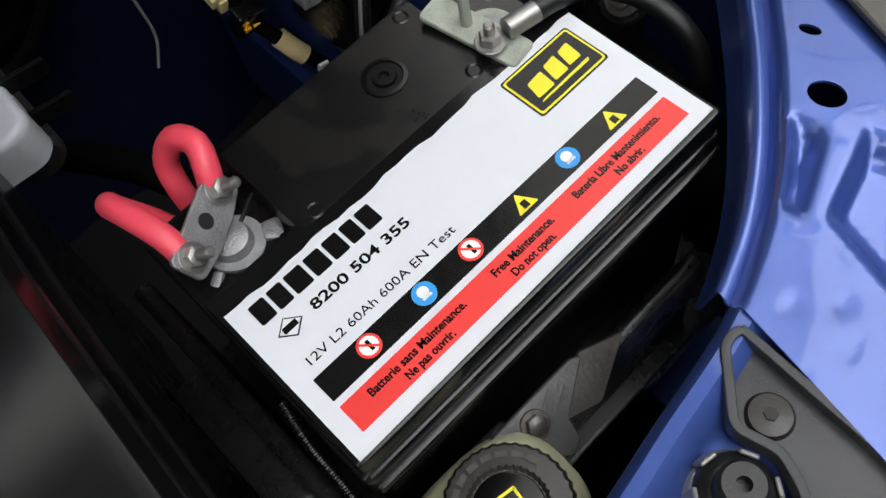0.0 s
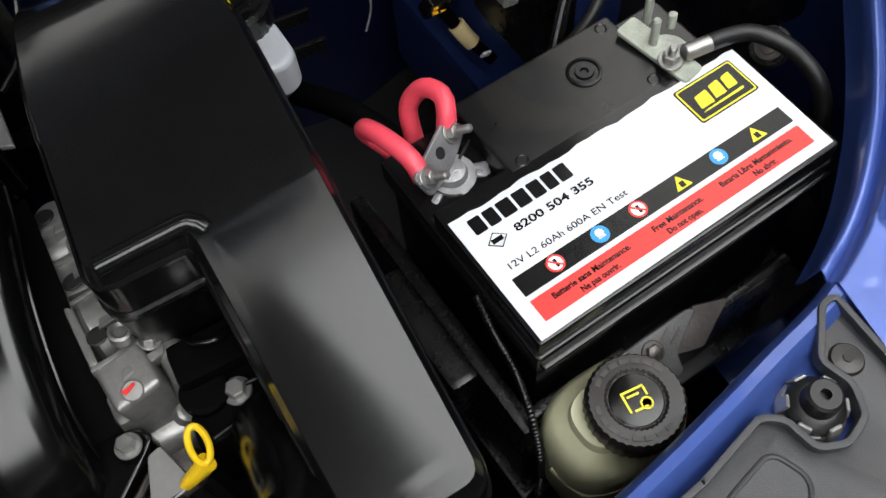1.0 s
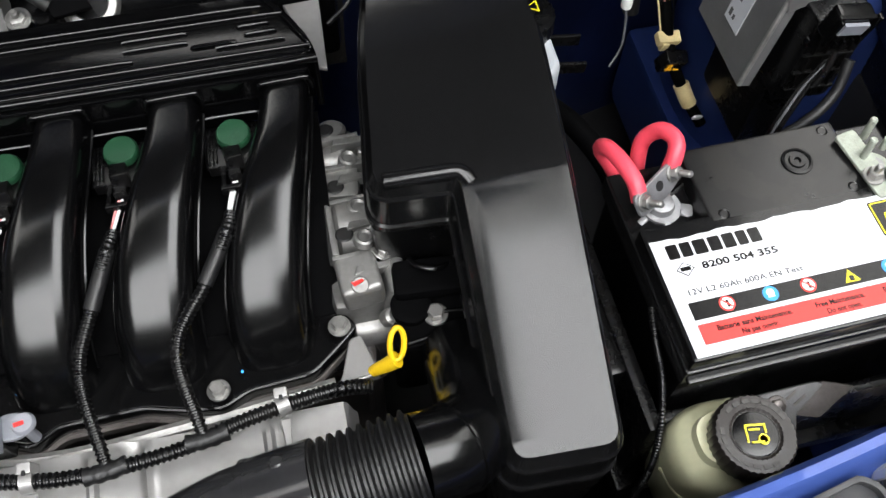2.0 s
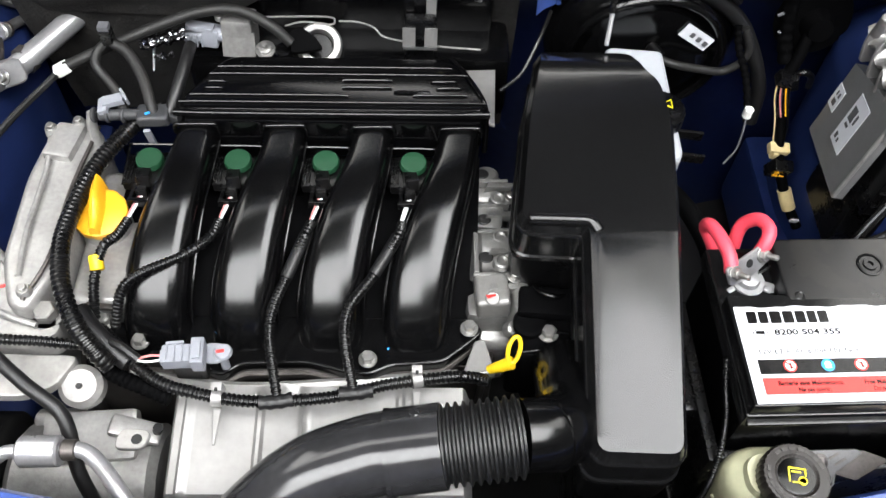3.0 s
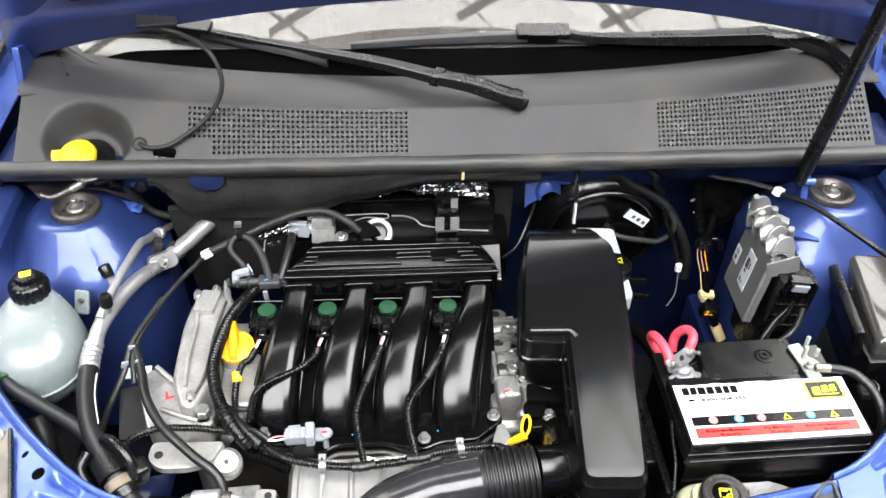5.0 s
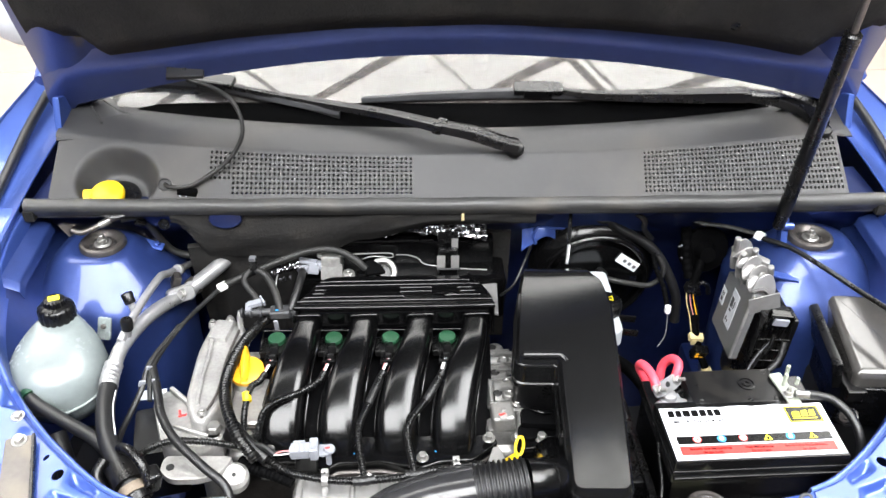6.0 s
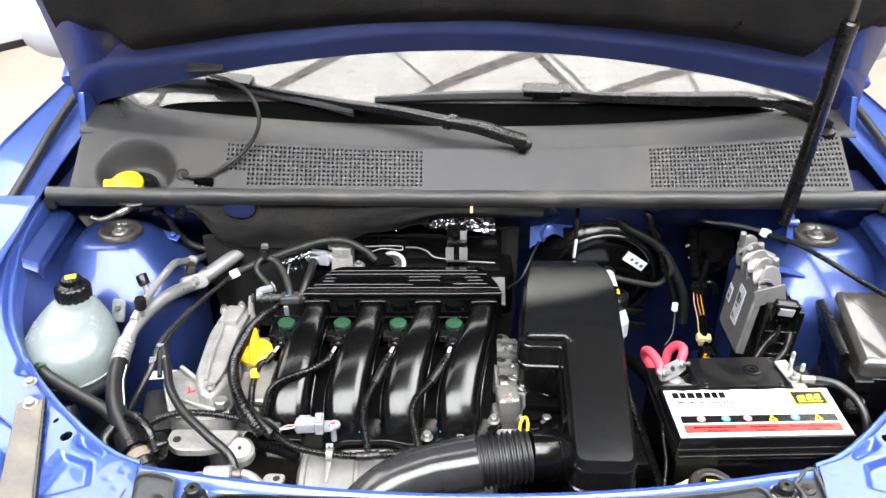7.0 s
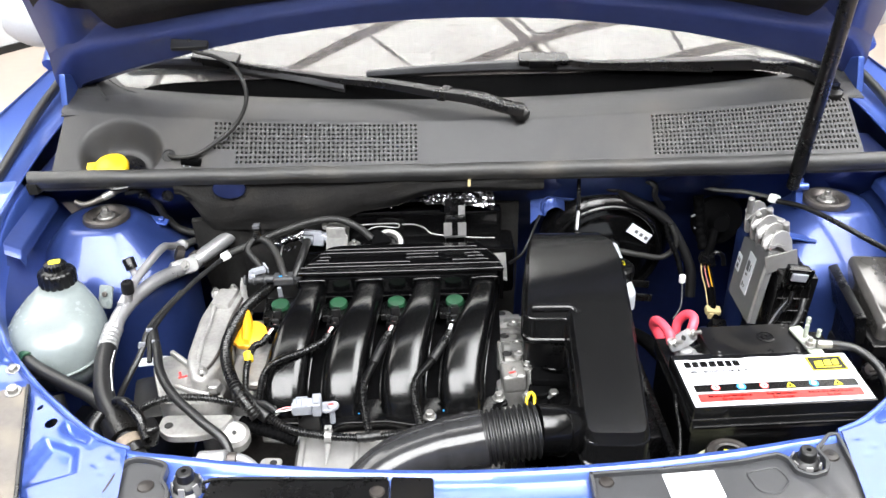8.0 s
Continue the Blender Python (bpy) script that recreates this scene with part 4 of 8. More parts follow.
part("badge_field", plate(0.1792, -0.0330, 0.2240, -0.0072, 0.0010, 0.0015), LBLK, label)
for u0, v0, u1, v1 in ((0.1840, -0.0262, 0.1965, -0.0150), (0.1975, -0.0250, 0.2080, -0.0132), (0.2090, -0.0240, 0.2185, -0.0125), (0.1830, -0.0292, 0.2190, -0.0272)):
    part("badge_block", on_battery(prism(rounded([(u0, v0), (u1 - 0.001, v0), (u1, v1), (u0 + 0.002, v1 - 0.001)], 0.001, 3), 0.0002, 0.0012)), LYEL, label)


def words(text, u, v, size, width, material, bold=0.0, z=0.0006):
    part("print", lettering(text, size, BT @ Matrix.Translation((u, v, z)), width, bold, 0.0001), material, label)


words("8200 504 355", 0.0315, -0.0290, 0.0078, 0.0605, LBLK, 0.00018)
words("12V L2 60Ah 600A EN Test", 0.0115, -0.0478, 0.0066, 0.0905, LBLK)
words("Batterie sans Maintenance.", 0.0220, -0.0785, 0.0058, 0.0580, LBLK, 0.00016, 0.0009)
words("Ne pas ouvrir.", 0.0385, -0.0848, 0.0058, 0.0285, LBLK, 0.00016, 0.0009)
words("Free Maintenance.", 0.0985, -0.0785, 0.0058, 0.0390, LBLK, 0.00016, 0.0009)
words("Do not open.", 0.1050, -0.0848, 0.0058, 0.0270, LBLK, 0.00016, 0.0009)
words("Bateria Libre Mantenimiento.", 0.1530, -0.0785, 0.0058, 0.0595, LBLK, 0.00016, 0.0009)
words("No abrir.", 0.1755, -0.0848, 0.0058, 0.0185, LBLK, 0.00016, 0.0009)
for u, kind in ((0.037, "r"), (0.0711, "b"), (0.1011, "r"), (0.135, "y"), (0.1671, "b"), (0.1981, "y")):
    c = (u, -0.0600, 0.0007)
    if kind == "y":
        tri3 = [(u - 0.0062, -0.0652), (u + 0.0062, -0.0652), (u, -0.0548)]
        sign = part("warning_sign", on_battery(prism(rounded(tri3, 0.001, 3), 0.0005, 0.0010)), LYEL, label, "yellow warning triangle")
        part("symbol", on_battery(box((u, -0.0622, 0.0011), (0.0035, 0.0042, 0.0003))), LBLK, sign)
    elif kind == "b":
        sign = part("instruction_sign", on_battery(rod((u, -0.06, 0.0005), 0.0060, 0.0005, seg=30)), LBLU, label, "round blue instruction sign")
        bm = rod((u, -0.0592, 0.0010), 0.0030, 0.0002, seg=20)
        box((u, -0.0622, 0.0011), (0.0052, 0.0012, 0.0002), bm=bm)
        part("symbol", on_battery(bm), LWHI, sign)
    else:
        sign = part("ban_sign", on_battery(rod((u, -0.06, 0.0005), 0.0060, 0.0005, seg=30)), LRED, label, "round red and white ban sign")
        part("field", on_battery(rod((u, -0.06, 0.0007), 0.0047, 0.0005, seg=30)), LWHI, sign)
        part("symbol", on_battery(box((u + 0.0004, -0.0602, 0.0012), (0.0018, 0.0056, 0.0004))), LBLK, sign)
        part("slash", on_battery(box((u, -0.06, 0.0014), (0.0100, 0.0011, 0.0003), (0, 0, -45))), LRED, sign)

# positive clamp with two bolted red cables
clamp = thing("positive_clamp", "grey metal positive battery clamp with two bolts", "battery clamp", (0.293, 0.033, 0.775))
bm = lathe([(0.0115, 0), (0.0200, 0), (0.0206, 0.003), (0.0202, 0.010), (0.0165, 0.012), (0.0160, 0.016), (0.0115, 0.016)], (0.2950, 0.0405, 0.768), (0.05, -0.05, 1), 32)
box((0.3145, 0.0335, 0.776), (0.012, 0.012, 0.014), (0, 0, -20), 0.003, bm=bm)
box((0.2975, 0.0225, 0.775), (0.015, 0.008, 0.013), (0, 0, 5), 0.003, bm=bm)
part("clamp_ring", bm, LEAD, clamp)
part("post", lathe([(0, 0.0), (0.0118, 0), (0.0115, 0.021), (0.0100, 0.0245), (0.005, 0.0262), (0, 0.0266)], (0.2950, 0.0405, 0.7645), seg=28), LEAD, clamp, "dull lead post")
boltl, boltr = Vector((0.2745, 0.0355, 0.803)), Vector((0.3055, 0.0575, 0.803))
e1 = (boltr - boltl).normalized()
ax = Vector((0.52, -0.62, 0.62)).normalized()
ax = (ax - e1 * ax.dot(e1)).normalized()
e2 = ax.cross(e1)
pm = Matrix.Translation((boltl + boltr) / 2) @ Matrix((e1, e2, ax)).transposed().to_4x4()
clamp_plate = part("clamp_plate", prism(rounded([(-0.027, -0.010), (-0.010, -0.013), (0.010, -0.013), (0.027, -0.010), (0.027, 0.009), (-0.027, 0.009)], 0.004, 4), -0.0014, 0.0014, 0.0006, 1, pm), LEAD, clamp, "flat bracket with a hole")
part("plate_hole", merge(bmesh.new(), rod((0.001, 0.000, 0.0006), 0.0042, 0.0012, seg=20), pm), PIT, clamp_plate)
for k in (0, 1, 2):
    a = radians(-150 + 60 * k)
    part("clamp_claw", box((0.2950 + 0.0195 * math.cos(a), 0.0405 + 0.0195 * math.sin(a), 0.7785), (0.009, 0.006, 0.010), (0, 18, math.degrees(a)), 0.0018), LEAD, clamp, "bent clamp claw")
part("clamp_slit", box((0.3120, 0.0510, 0.7825), (0.018, 0.0018, 0.006), (0, 0, 32), 0.0004), PIT, clamp)
for c in (boltl, boltr):
    nut = part("clamp_bolt", hexa(c + ax * 0.0014, 0.0056, 0.0066, ax), STEEL, clamp, "plated nut on a threaded stud")
    bm = lathe([(0, 0)] + [(0.0030 if k % 2 else 0.0026, 0.0008 * k) for k in range(16)] + [(0.002, 0.0134), (0, 0.0138)], c + ax * 0.0062, ax, 14)
    part("stud", bm, STEEL, nut)
redcab = thing("positive_cables", "pair of red sleeved battery cables", "cable", (0.262, 0.09, 0.70))
part("cable", tube([boltl - ax * 0.003, boltl + Vector((-0.003, 0.014, 0.007)), (0.2660, 0.070, 0.8120), (0.2620, 0.090, 0.8040), (0.2640, 0.099, 0.787), (0.2760, 0.090, 0.766), (0.286, 0.078, 0.735), (0.284, 0.072, 0.66)], 0.0068, 16), RED, redcab)
part("cable", tube([boltr - ax * 0.003, boltr + Vector((0.004, 0.009, 0.010)), (0.3125, 0.077, 0.8170), (0.3070, 0.091, 0.8130), (0.2975, 0.097, 0.795), (0.2940, 0.088, 0.772), (0.296, 0.076, 0.735), (0.294, 0.072, 0.66)], 0.0068, 16), RED, redcab)

# negative clamp with a black cable
neg = thing("negative_clamp", "pale metal negative clamp with upright studs", "battery clamp", (0.466, 0.030, 0.775))
bm = lathe([(0.0088, 0), (0.0155, 0), (0.0160, 0.003), (0.0155, 0.014), (0.0088, 0.015)], (0.4685, 0.0330, 0.783), (0, 0, 1), 30)
part("clamp_ring", bm, CORR, neg)
part("post", lathe([(0, 0), (0.0088, 0), (0.0085, 0.021), (0.007, 0.023), (0, 0.0235)], (0.4685, 0.0330, 0.779), seg=24), LEAD, neg, "dull lead post")
part("clamp_plate", prism(rounded([(-0.034, -0.009), (0.028, -0.009), (0.028, 0.010), (-0.034, 0.010)], 0.004, 4), 0, 0.0028, 0.0006, 1, pose(0.4605, 0.0375, 0.8015, 0, -4, 102)), CORR, neg, "flat plated bracket")
for c, h in (((0.4700, 0.0590, 0.802), 0.022), ((0.4600, 0.0400, 0.803), 0.022), ((0.4830, 0.0480, 0.799), 0.012)):
    bm = lathe([(0, 0)] + [(0.0032 if k % 2 else 0.0028, h * k / 16) for k in range(16)] + [(0.0022, h), (0, h)], c, (0.05, 0.1, 1), 14)
    part("stud", bm, CORR, neg)
bm = hexa((0.4590, 0.0210, 0.8045), 0.0060, 0.008, (0, 0, 1))
rod((0.4590, 0.0210, 0.810), 0.0030, 0.009, (0, 0, 1), 14, 0.001, bm)
part("clamp_nut", bm, STEEL, neg)
part("cable_lug", rod((0.4680, 0.0190, 0.8085), 0.0060, 0.020, (1, -0.18, 0.05), 20, 0.001), STEEL, neg, "crimped metal cable lug")
negcab = thing("negative_cable", "thick black battery earth cable", "cable", (0.52, 0.0, 0.74))
part("cable", tube([(0.484, 0.0165, 0.809), (0.502, 0.0140, 0.808), (0.522, 0.006, 0.805), (0.540, -0.018, 0.795), (0.548, -0.045, 0.770), (0.552, -0.06, 0.70)], 0.0062, 14), RUBBER, negcab)

# tray, hold-down bracket and conduit beside the battery
tray = thing("battery_tray", "black plastic battery tray with a carrier box", "battery tray", (0.385, 0.0, 0.58))
part("tray_base", box((0.385, -0.012, 0.598), (0.30, 0.23, 0.02), (0, 0, 1.9), 0.004), PLASTIC, tray)
part("tray_front", box((0.372, -0.110, 0.645), (0.235, 0.010, 0.10), (0, 0, 1.9), 0.004), PLASTIC, tray)
bm = box((0.247, -0.012, 0.665), (0.012, 0.215, 0.13), (0, 0, 1.9), 0.004)
box((0.232, -0.02, 0.70), (0.022, 0.10, 0.055), (0, 0, 1.9), 0.006, bm=bm)
part("tray_side", bm, PLASTIC, tray)
part("tray_rib", box((0.330, -0.110, 0.700), (0.135, 0.010, 0.008), (0, 0, 1.9), 0.003), GLOSS, tray)
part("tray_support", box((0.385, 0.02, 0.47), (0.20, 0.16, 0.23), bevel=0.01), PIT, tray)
brk = thing("hold_down_bracket", "grey steel battery hold-down plate with stamped marks and a bolt", "bracket", (0.341, -0.127, 0.725))
hm = pose(0.342, -0.124, 0.7215, 30, 0, 0)
part("bracket_plate", prism(rounded([(-0.030, 0.017), (-0.022, 0.006), (0.010, -0.018), (0.018, -0.014), (0.020, -0.002), (0.046, 0.0165), (0.040, 0.0195)], 0.002, 3), 0, 0.003, 0.0006, 1, hm), GALV, brk)
part("bracket_foot", prism(rounded([(0.019, -0.004), (0.040, -0.010), (0.073, 0.009), (0.047, 0.018)], 0.002, 3), -0.004, -0.001, 0.0006, 1, hm), DSTEEL, brk, "dark folded foot")
bm = merge(bmesh.new(), hexa((0.0045, 0.0075, 0.003), 0.0056, 0.006), hm)
part("bracket_bolt", bm, DSTEEL, brk, "hexagon bolt with a socket")
part("bolt_socket", merge(bmesh.new(), rod((0.0045, 0.0075, 0.0080), 0.0030, 0.0006, seg=6), hm), PIT, brk)
for u, v, w in ((0.018, 0.013, 0.010), (0.024, 0.008, 0.012), (-0.012, 0.003, 0.006)):
    part("stamp_bar", merge(bmesh.new(), box((u, v, 0.0033), (w, 0.0020, 0.0006), (0, 0, 30)), hm), DSTEEL, brk)
part("red_dab", merge(bmesh.new(), box((-0.003, -0.0035, 0.0032), (0.009, 0.003, 0.0005), (0, 0, -35), 0.0002), hm), LRED, brk)
cond = thing("bonnet_release_cable", "thin ribbed black conduit beside the battery", "conduit", (0.256, -0.09, 0.70))
part("conduit", tube([(0.262, -0.040, 0.775), (0.259, -0.062, 0.768), (0.258, -0.090, 0.755), (0.252, -0.118, 0.735), (0.244, -0.140, 0.70), (0.230, -0.155, 0.65)], 0.0030, 10, ribs=0.0028, depth=0.0006), PLASTIC, cond)

# power-steering reservoir with its screw cap
res = thing("power_steering_reservoir", "yellowed translucent fluid reservoir with a black screw cap", "reservoir", (0.300, -0.143, 0.60))
rows = []
for k, (z, f) in enumerate(((0.635, 0.78), (0.645, 0.92), (0.68, 1.0), (0.716, 1.0), (0.730, 0.96), (0.738, 0.82), (0.744, 0.60), (0.752, 0.56))):
    rows.append([(0.300 + f * 0.047 * math.copysign(abs(math.cos(a)) ** 0.75, math.cos(a)) - 0.010 * (1 - f), -0.140 + f * 0.036 * math.copysign(abs(math.sin(a)) ** 0.75, math.sin(a)), z)
                 for a in [j * math.pi / 20 for j in range(40)]])
part("tank", loft(rows), RESVM, res)
part("tank_seam", tube([(0.252, -0.140, 0.700), (0.262, -0.166, 0.700), (0.300, -0.1765, 0.700), (0.338, -0.166, 0.700)], 0.0016, 6), RESVM, res)
part("tank_clip", box((0.300, -0.105, 0.66), (0.08, 0.01, 0.10), bevel=0.003), PLASTIC, res)
screw = part("cap", lathe([(0, 0), (0.0290, 0.0), (0.0305, 0.002), (0.0305, 0.017), (0.0285, 0.0205), (0.0195, 0.0212), (0.0175, 0.0195), (0, 0.0190)], (0.305, -0.146, 0.7475), seg=72, flute=36, depth=0.0009), CAPM, res, "brown-black ribbed screw cap")
part("cap_disc", lathe([(0, 0.0012), (0.0155, 0.001), (0.0168, 0)], (0.305, -0.146, 0.7668), seg=36), GLOSS, screw)
m = pose(0.305, -0.146, 0.7684, 0, 0, -8)
for c, s in (((0, 0.0062, 0), (0.015, 0.0014, 0.0006)), ((0, -0.0062, 0), (0.009, 0.0014, 0.0006)), ((-0.0070, 0, 0), (0.0014, 0.0125, 0.0006)), ((0.0070, 0.003, 0), (0.0014, 0.0062, 0.0006)),
             ((-0.001, 0.003, 0), (0.008, 0.0014, 0.0006))):
    part("cap_mark", merge(bmesh.new(), box(c, s), m), LYEL, screw)
part("cap_mark", merge(bmesh.new(), lathe([(0.0028, 0), (0.0028, 0.0006), (0.0040, 0.0006), (0.0040, 0)], (0.0042, -0.0045, 0), seg=20), m), LYEL, screw)
for k in range(15):
    a = radians(20 + k * 17 + (25 if k > 6 else 0))
    part("cap_bar", box((0.305 + 0.0240 * math.cos(a), -0.146 + 0.0240 * math.sin(a), 0.7687), (0.0030, 0.0052, 0.0005), (0, 0, math.degrees(a))), CAPT, screw)


# ---- engine: intake manifold ----
PITCH = 0.0887
manifold = thing("intake_manifold", "black plastic four-runner intake manifold on top of the engine", "intake manifold", (-0.11, 0.10, 0.72))
cover = part("plenum", prism(rounded([(-0.262, 0.205), (0.046, 0.208), (0.046, 0.224), (0.012, 0.281), (-0.222, 0.279), (-0.262, 0.222)], 0.016, 5), 0.775, 0.834, 0.005, 3,
                             top=lambda x, y: 0.829 + 0.07 * (y - 0.205)), PLENUM, manifold, "flat glossy plenum cover with raised ribs")


def plenum_z(y):
    return 0.829 + 0.07 * (y - 0.205)


def rib(x0, x1, y, w=0.0019):
    z = plenum_z(y) + 0.0008
    k = 0.012 * (x1 - x0)
    part("cover_rib", tube([(x0, y - k / 2, z - 0.001), (x0 + 0.003, y - k / 2, z), (x1 - 0.003, y + k / 2, z), (x1, y + k / 2, z - 0.001)], w, 10, step=0.05, flat=1.2), PLENUM, cover)


for y, x0, x1 in ((0.2625, -0.217, 0.000), (0.2530, -0.223, 0.015), (0.2410, -0.237, -0.220), (0.2325, -0.240, -0.222), (0.2460, -0.099, -0.051), (0.2365, -0.099, -0.051),
                  (0.2455, -0.008, 0.016), (0.2370, -0.003, 0.021), (0.2315, -0.046, -0.012), (0.2245, -0.245, -0.101), (0.2275, -0.026, 0.026), (0.2160, -0.247, 0.031)):
    rib(x0, x1, y)
part("plenum_front", prism(rounded([(-0.258, 0.196), (0.043, 0.198), (0.043, 0.225), (-0.258, 0.225)], 0.006, 3), 0.772, 0.823, 0.004), PLENUM, manifold)
part("plenum_edge", tube([(-0.260, 0.214, 0.824), (-0.257, 0.2055, 0.8268), (-0.242, 0.2025, 0.8275), (0.026, 0.2055, 0.8275), (0.041, 0.208, 0.8268), (0.045, 0.216, 0.824)], 0.0042, 12, step=0.01), PLENUM, manifold, "rounded front bead of the cover")
part("side_bead", tube([(0.012, 0.281, 0.832), (0.034, 0.246, 0.830), (0.046, 0.222, 0.824), (0.0485, 0.212, 0.800), (0.0485, 0.205, 0.772)], 0.0030, 10), PLENUM, manifold)

ARCH = [(0.220, 0.817), (0.194, 0.8165), (0.145, 0.8135), (0.102, 0.8045), (0.064, 0.789), (0.030, 0.768), (0.007, 0.746), (-0.008, 0.722)]
for i in range(4):
    xt, xb = -0.246 + 0.0890 * i, -0.272 + 0.0835 * i
    line = curve([(0, y, z) for y, z in ARCH], 0.006)
    rows = []
    for k, p in enumerate(line):
        t = k / (len(line) - 1)
        d = (line[min(k + 1, len(line) - 1)] - line[max(k - 1, 0)]).normalized()
        nrm = Vector((0, d.z, -d.y))
        if nrm.z < 0:
            nrm = -nrm
        cx = xt + (xb - xt) * smooth01(t * 1.15)
        hw = 0.0190 + 0.0120 * smooth01(t * 1.3)
        hh = 0.022
        ring = []
        for j in range(28):
            a = 2 * math.pi * j / 28
            ca, sa = math.cos(a), math.sin(a)
            e = 0.62 if sa > 0 else 0.5
            bulge = 0.0035 * smooth01((t - 0.15) / 0.3)
            ring.append(Vector((cx + hw * math.copysign(abs(ca) ** e, ca), p.y, p.z)) + nrm * (hh * (math.copysign(abs(sa) ** (0.55 + 0.3 * smooth01(t * 1.6)), sa) - 1) + bulge))
        rows.append(ring)
    runner = part("runner", loft(rows), GLOSS, manifold, "curved black intake runner")
    for side in (0, 14):
        edge = [r[side] + Vector(((0.0012 if side == 0 else -0.0012), 0, -0.002)) for r in rows[4:-1:3]]
        part("runner_bead", tube(edge, 0.0017, 8, step=0.008), GLOSS, runner)
    part("runner_rim", tube([(xt - 0.0215, 0.1955, 0.806), (xt - 0.0205, 0.1950, 0.8155), (xt - 0.0150, 0.1948, 0.8185), (xt + 0.0150, 0.1958, 0.8185), (xt + 0.0205, 0.1960, 0.8155), (xt + 0.0215, 0.1965, 0.806)], 0.0026, 10, step=0.002), GLOSS, manifold)


def valley(u, v):
    y = 0.200 - 0.212 * v
    z = 0.768 - 0.003 * math.sin(v * 6) - 0.064 * smooth01((v - 0.25) / 0.75) ** 1.3
    return (-0.318 + 0.362 * u - 0.01 * v, y, z)


part("valley_plate", sheet(valley, 30, 30, 0.004), NEARBLACK, manifold, "black web between the runners")
fl = rounded([(-0.315, -0.002), (-0.298, -0.020), (-0.245, -0.022), (-0.205, -0.036), (-0.188, -0.024), (-0.125, -0.022), (-0.095, -0.030), (-0.066, -0.034), (-0.045, -0.024),
              (0.006, -0.020), (0.028, -0.002), (0.046, 0.014), (0.036, 0.030), (0.010, 0.030), (-0.315, 0.030)], 0.007, 4)
part("flange", prism(fl, 0.706, 0.724, 0.004, 2), GLOSS, manifold, "wavy bottom flange")
part("flange_bead", tube([(p[0], p[1] + 0.001, 0.7235) for p in fl[:46]], 0.0020, 8, step=0.003), GLOSS, manifold)
part("flange_lip", prism([(p[0] * 1.0, p[1] - 0.004) for p in fl], 0.700, 0.709, 0.002, 1), DSTEEL, manifold)
for c in ((-0.0670, -0.0215, 0.730), (0.0305, 0.0120, 0.732), (-0.2850, -0.005, 0.730)):
    part("flange_bolt", hexa(c, 0.0062, 0.010), STEEL, manifold, "zinc-plated flange bolt")
for c in ((-0.165, -0.012, 0.731), (-0.048, -0.010, 0.731), (-0.213, 0.004, 0.736)):
    part("blue_dot", rod(c, 0.0012, 0.0008, seg=12), LBLU, manifold)

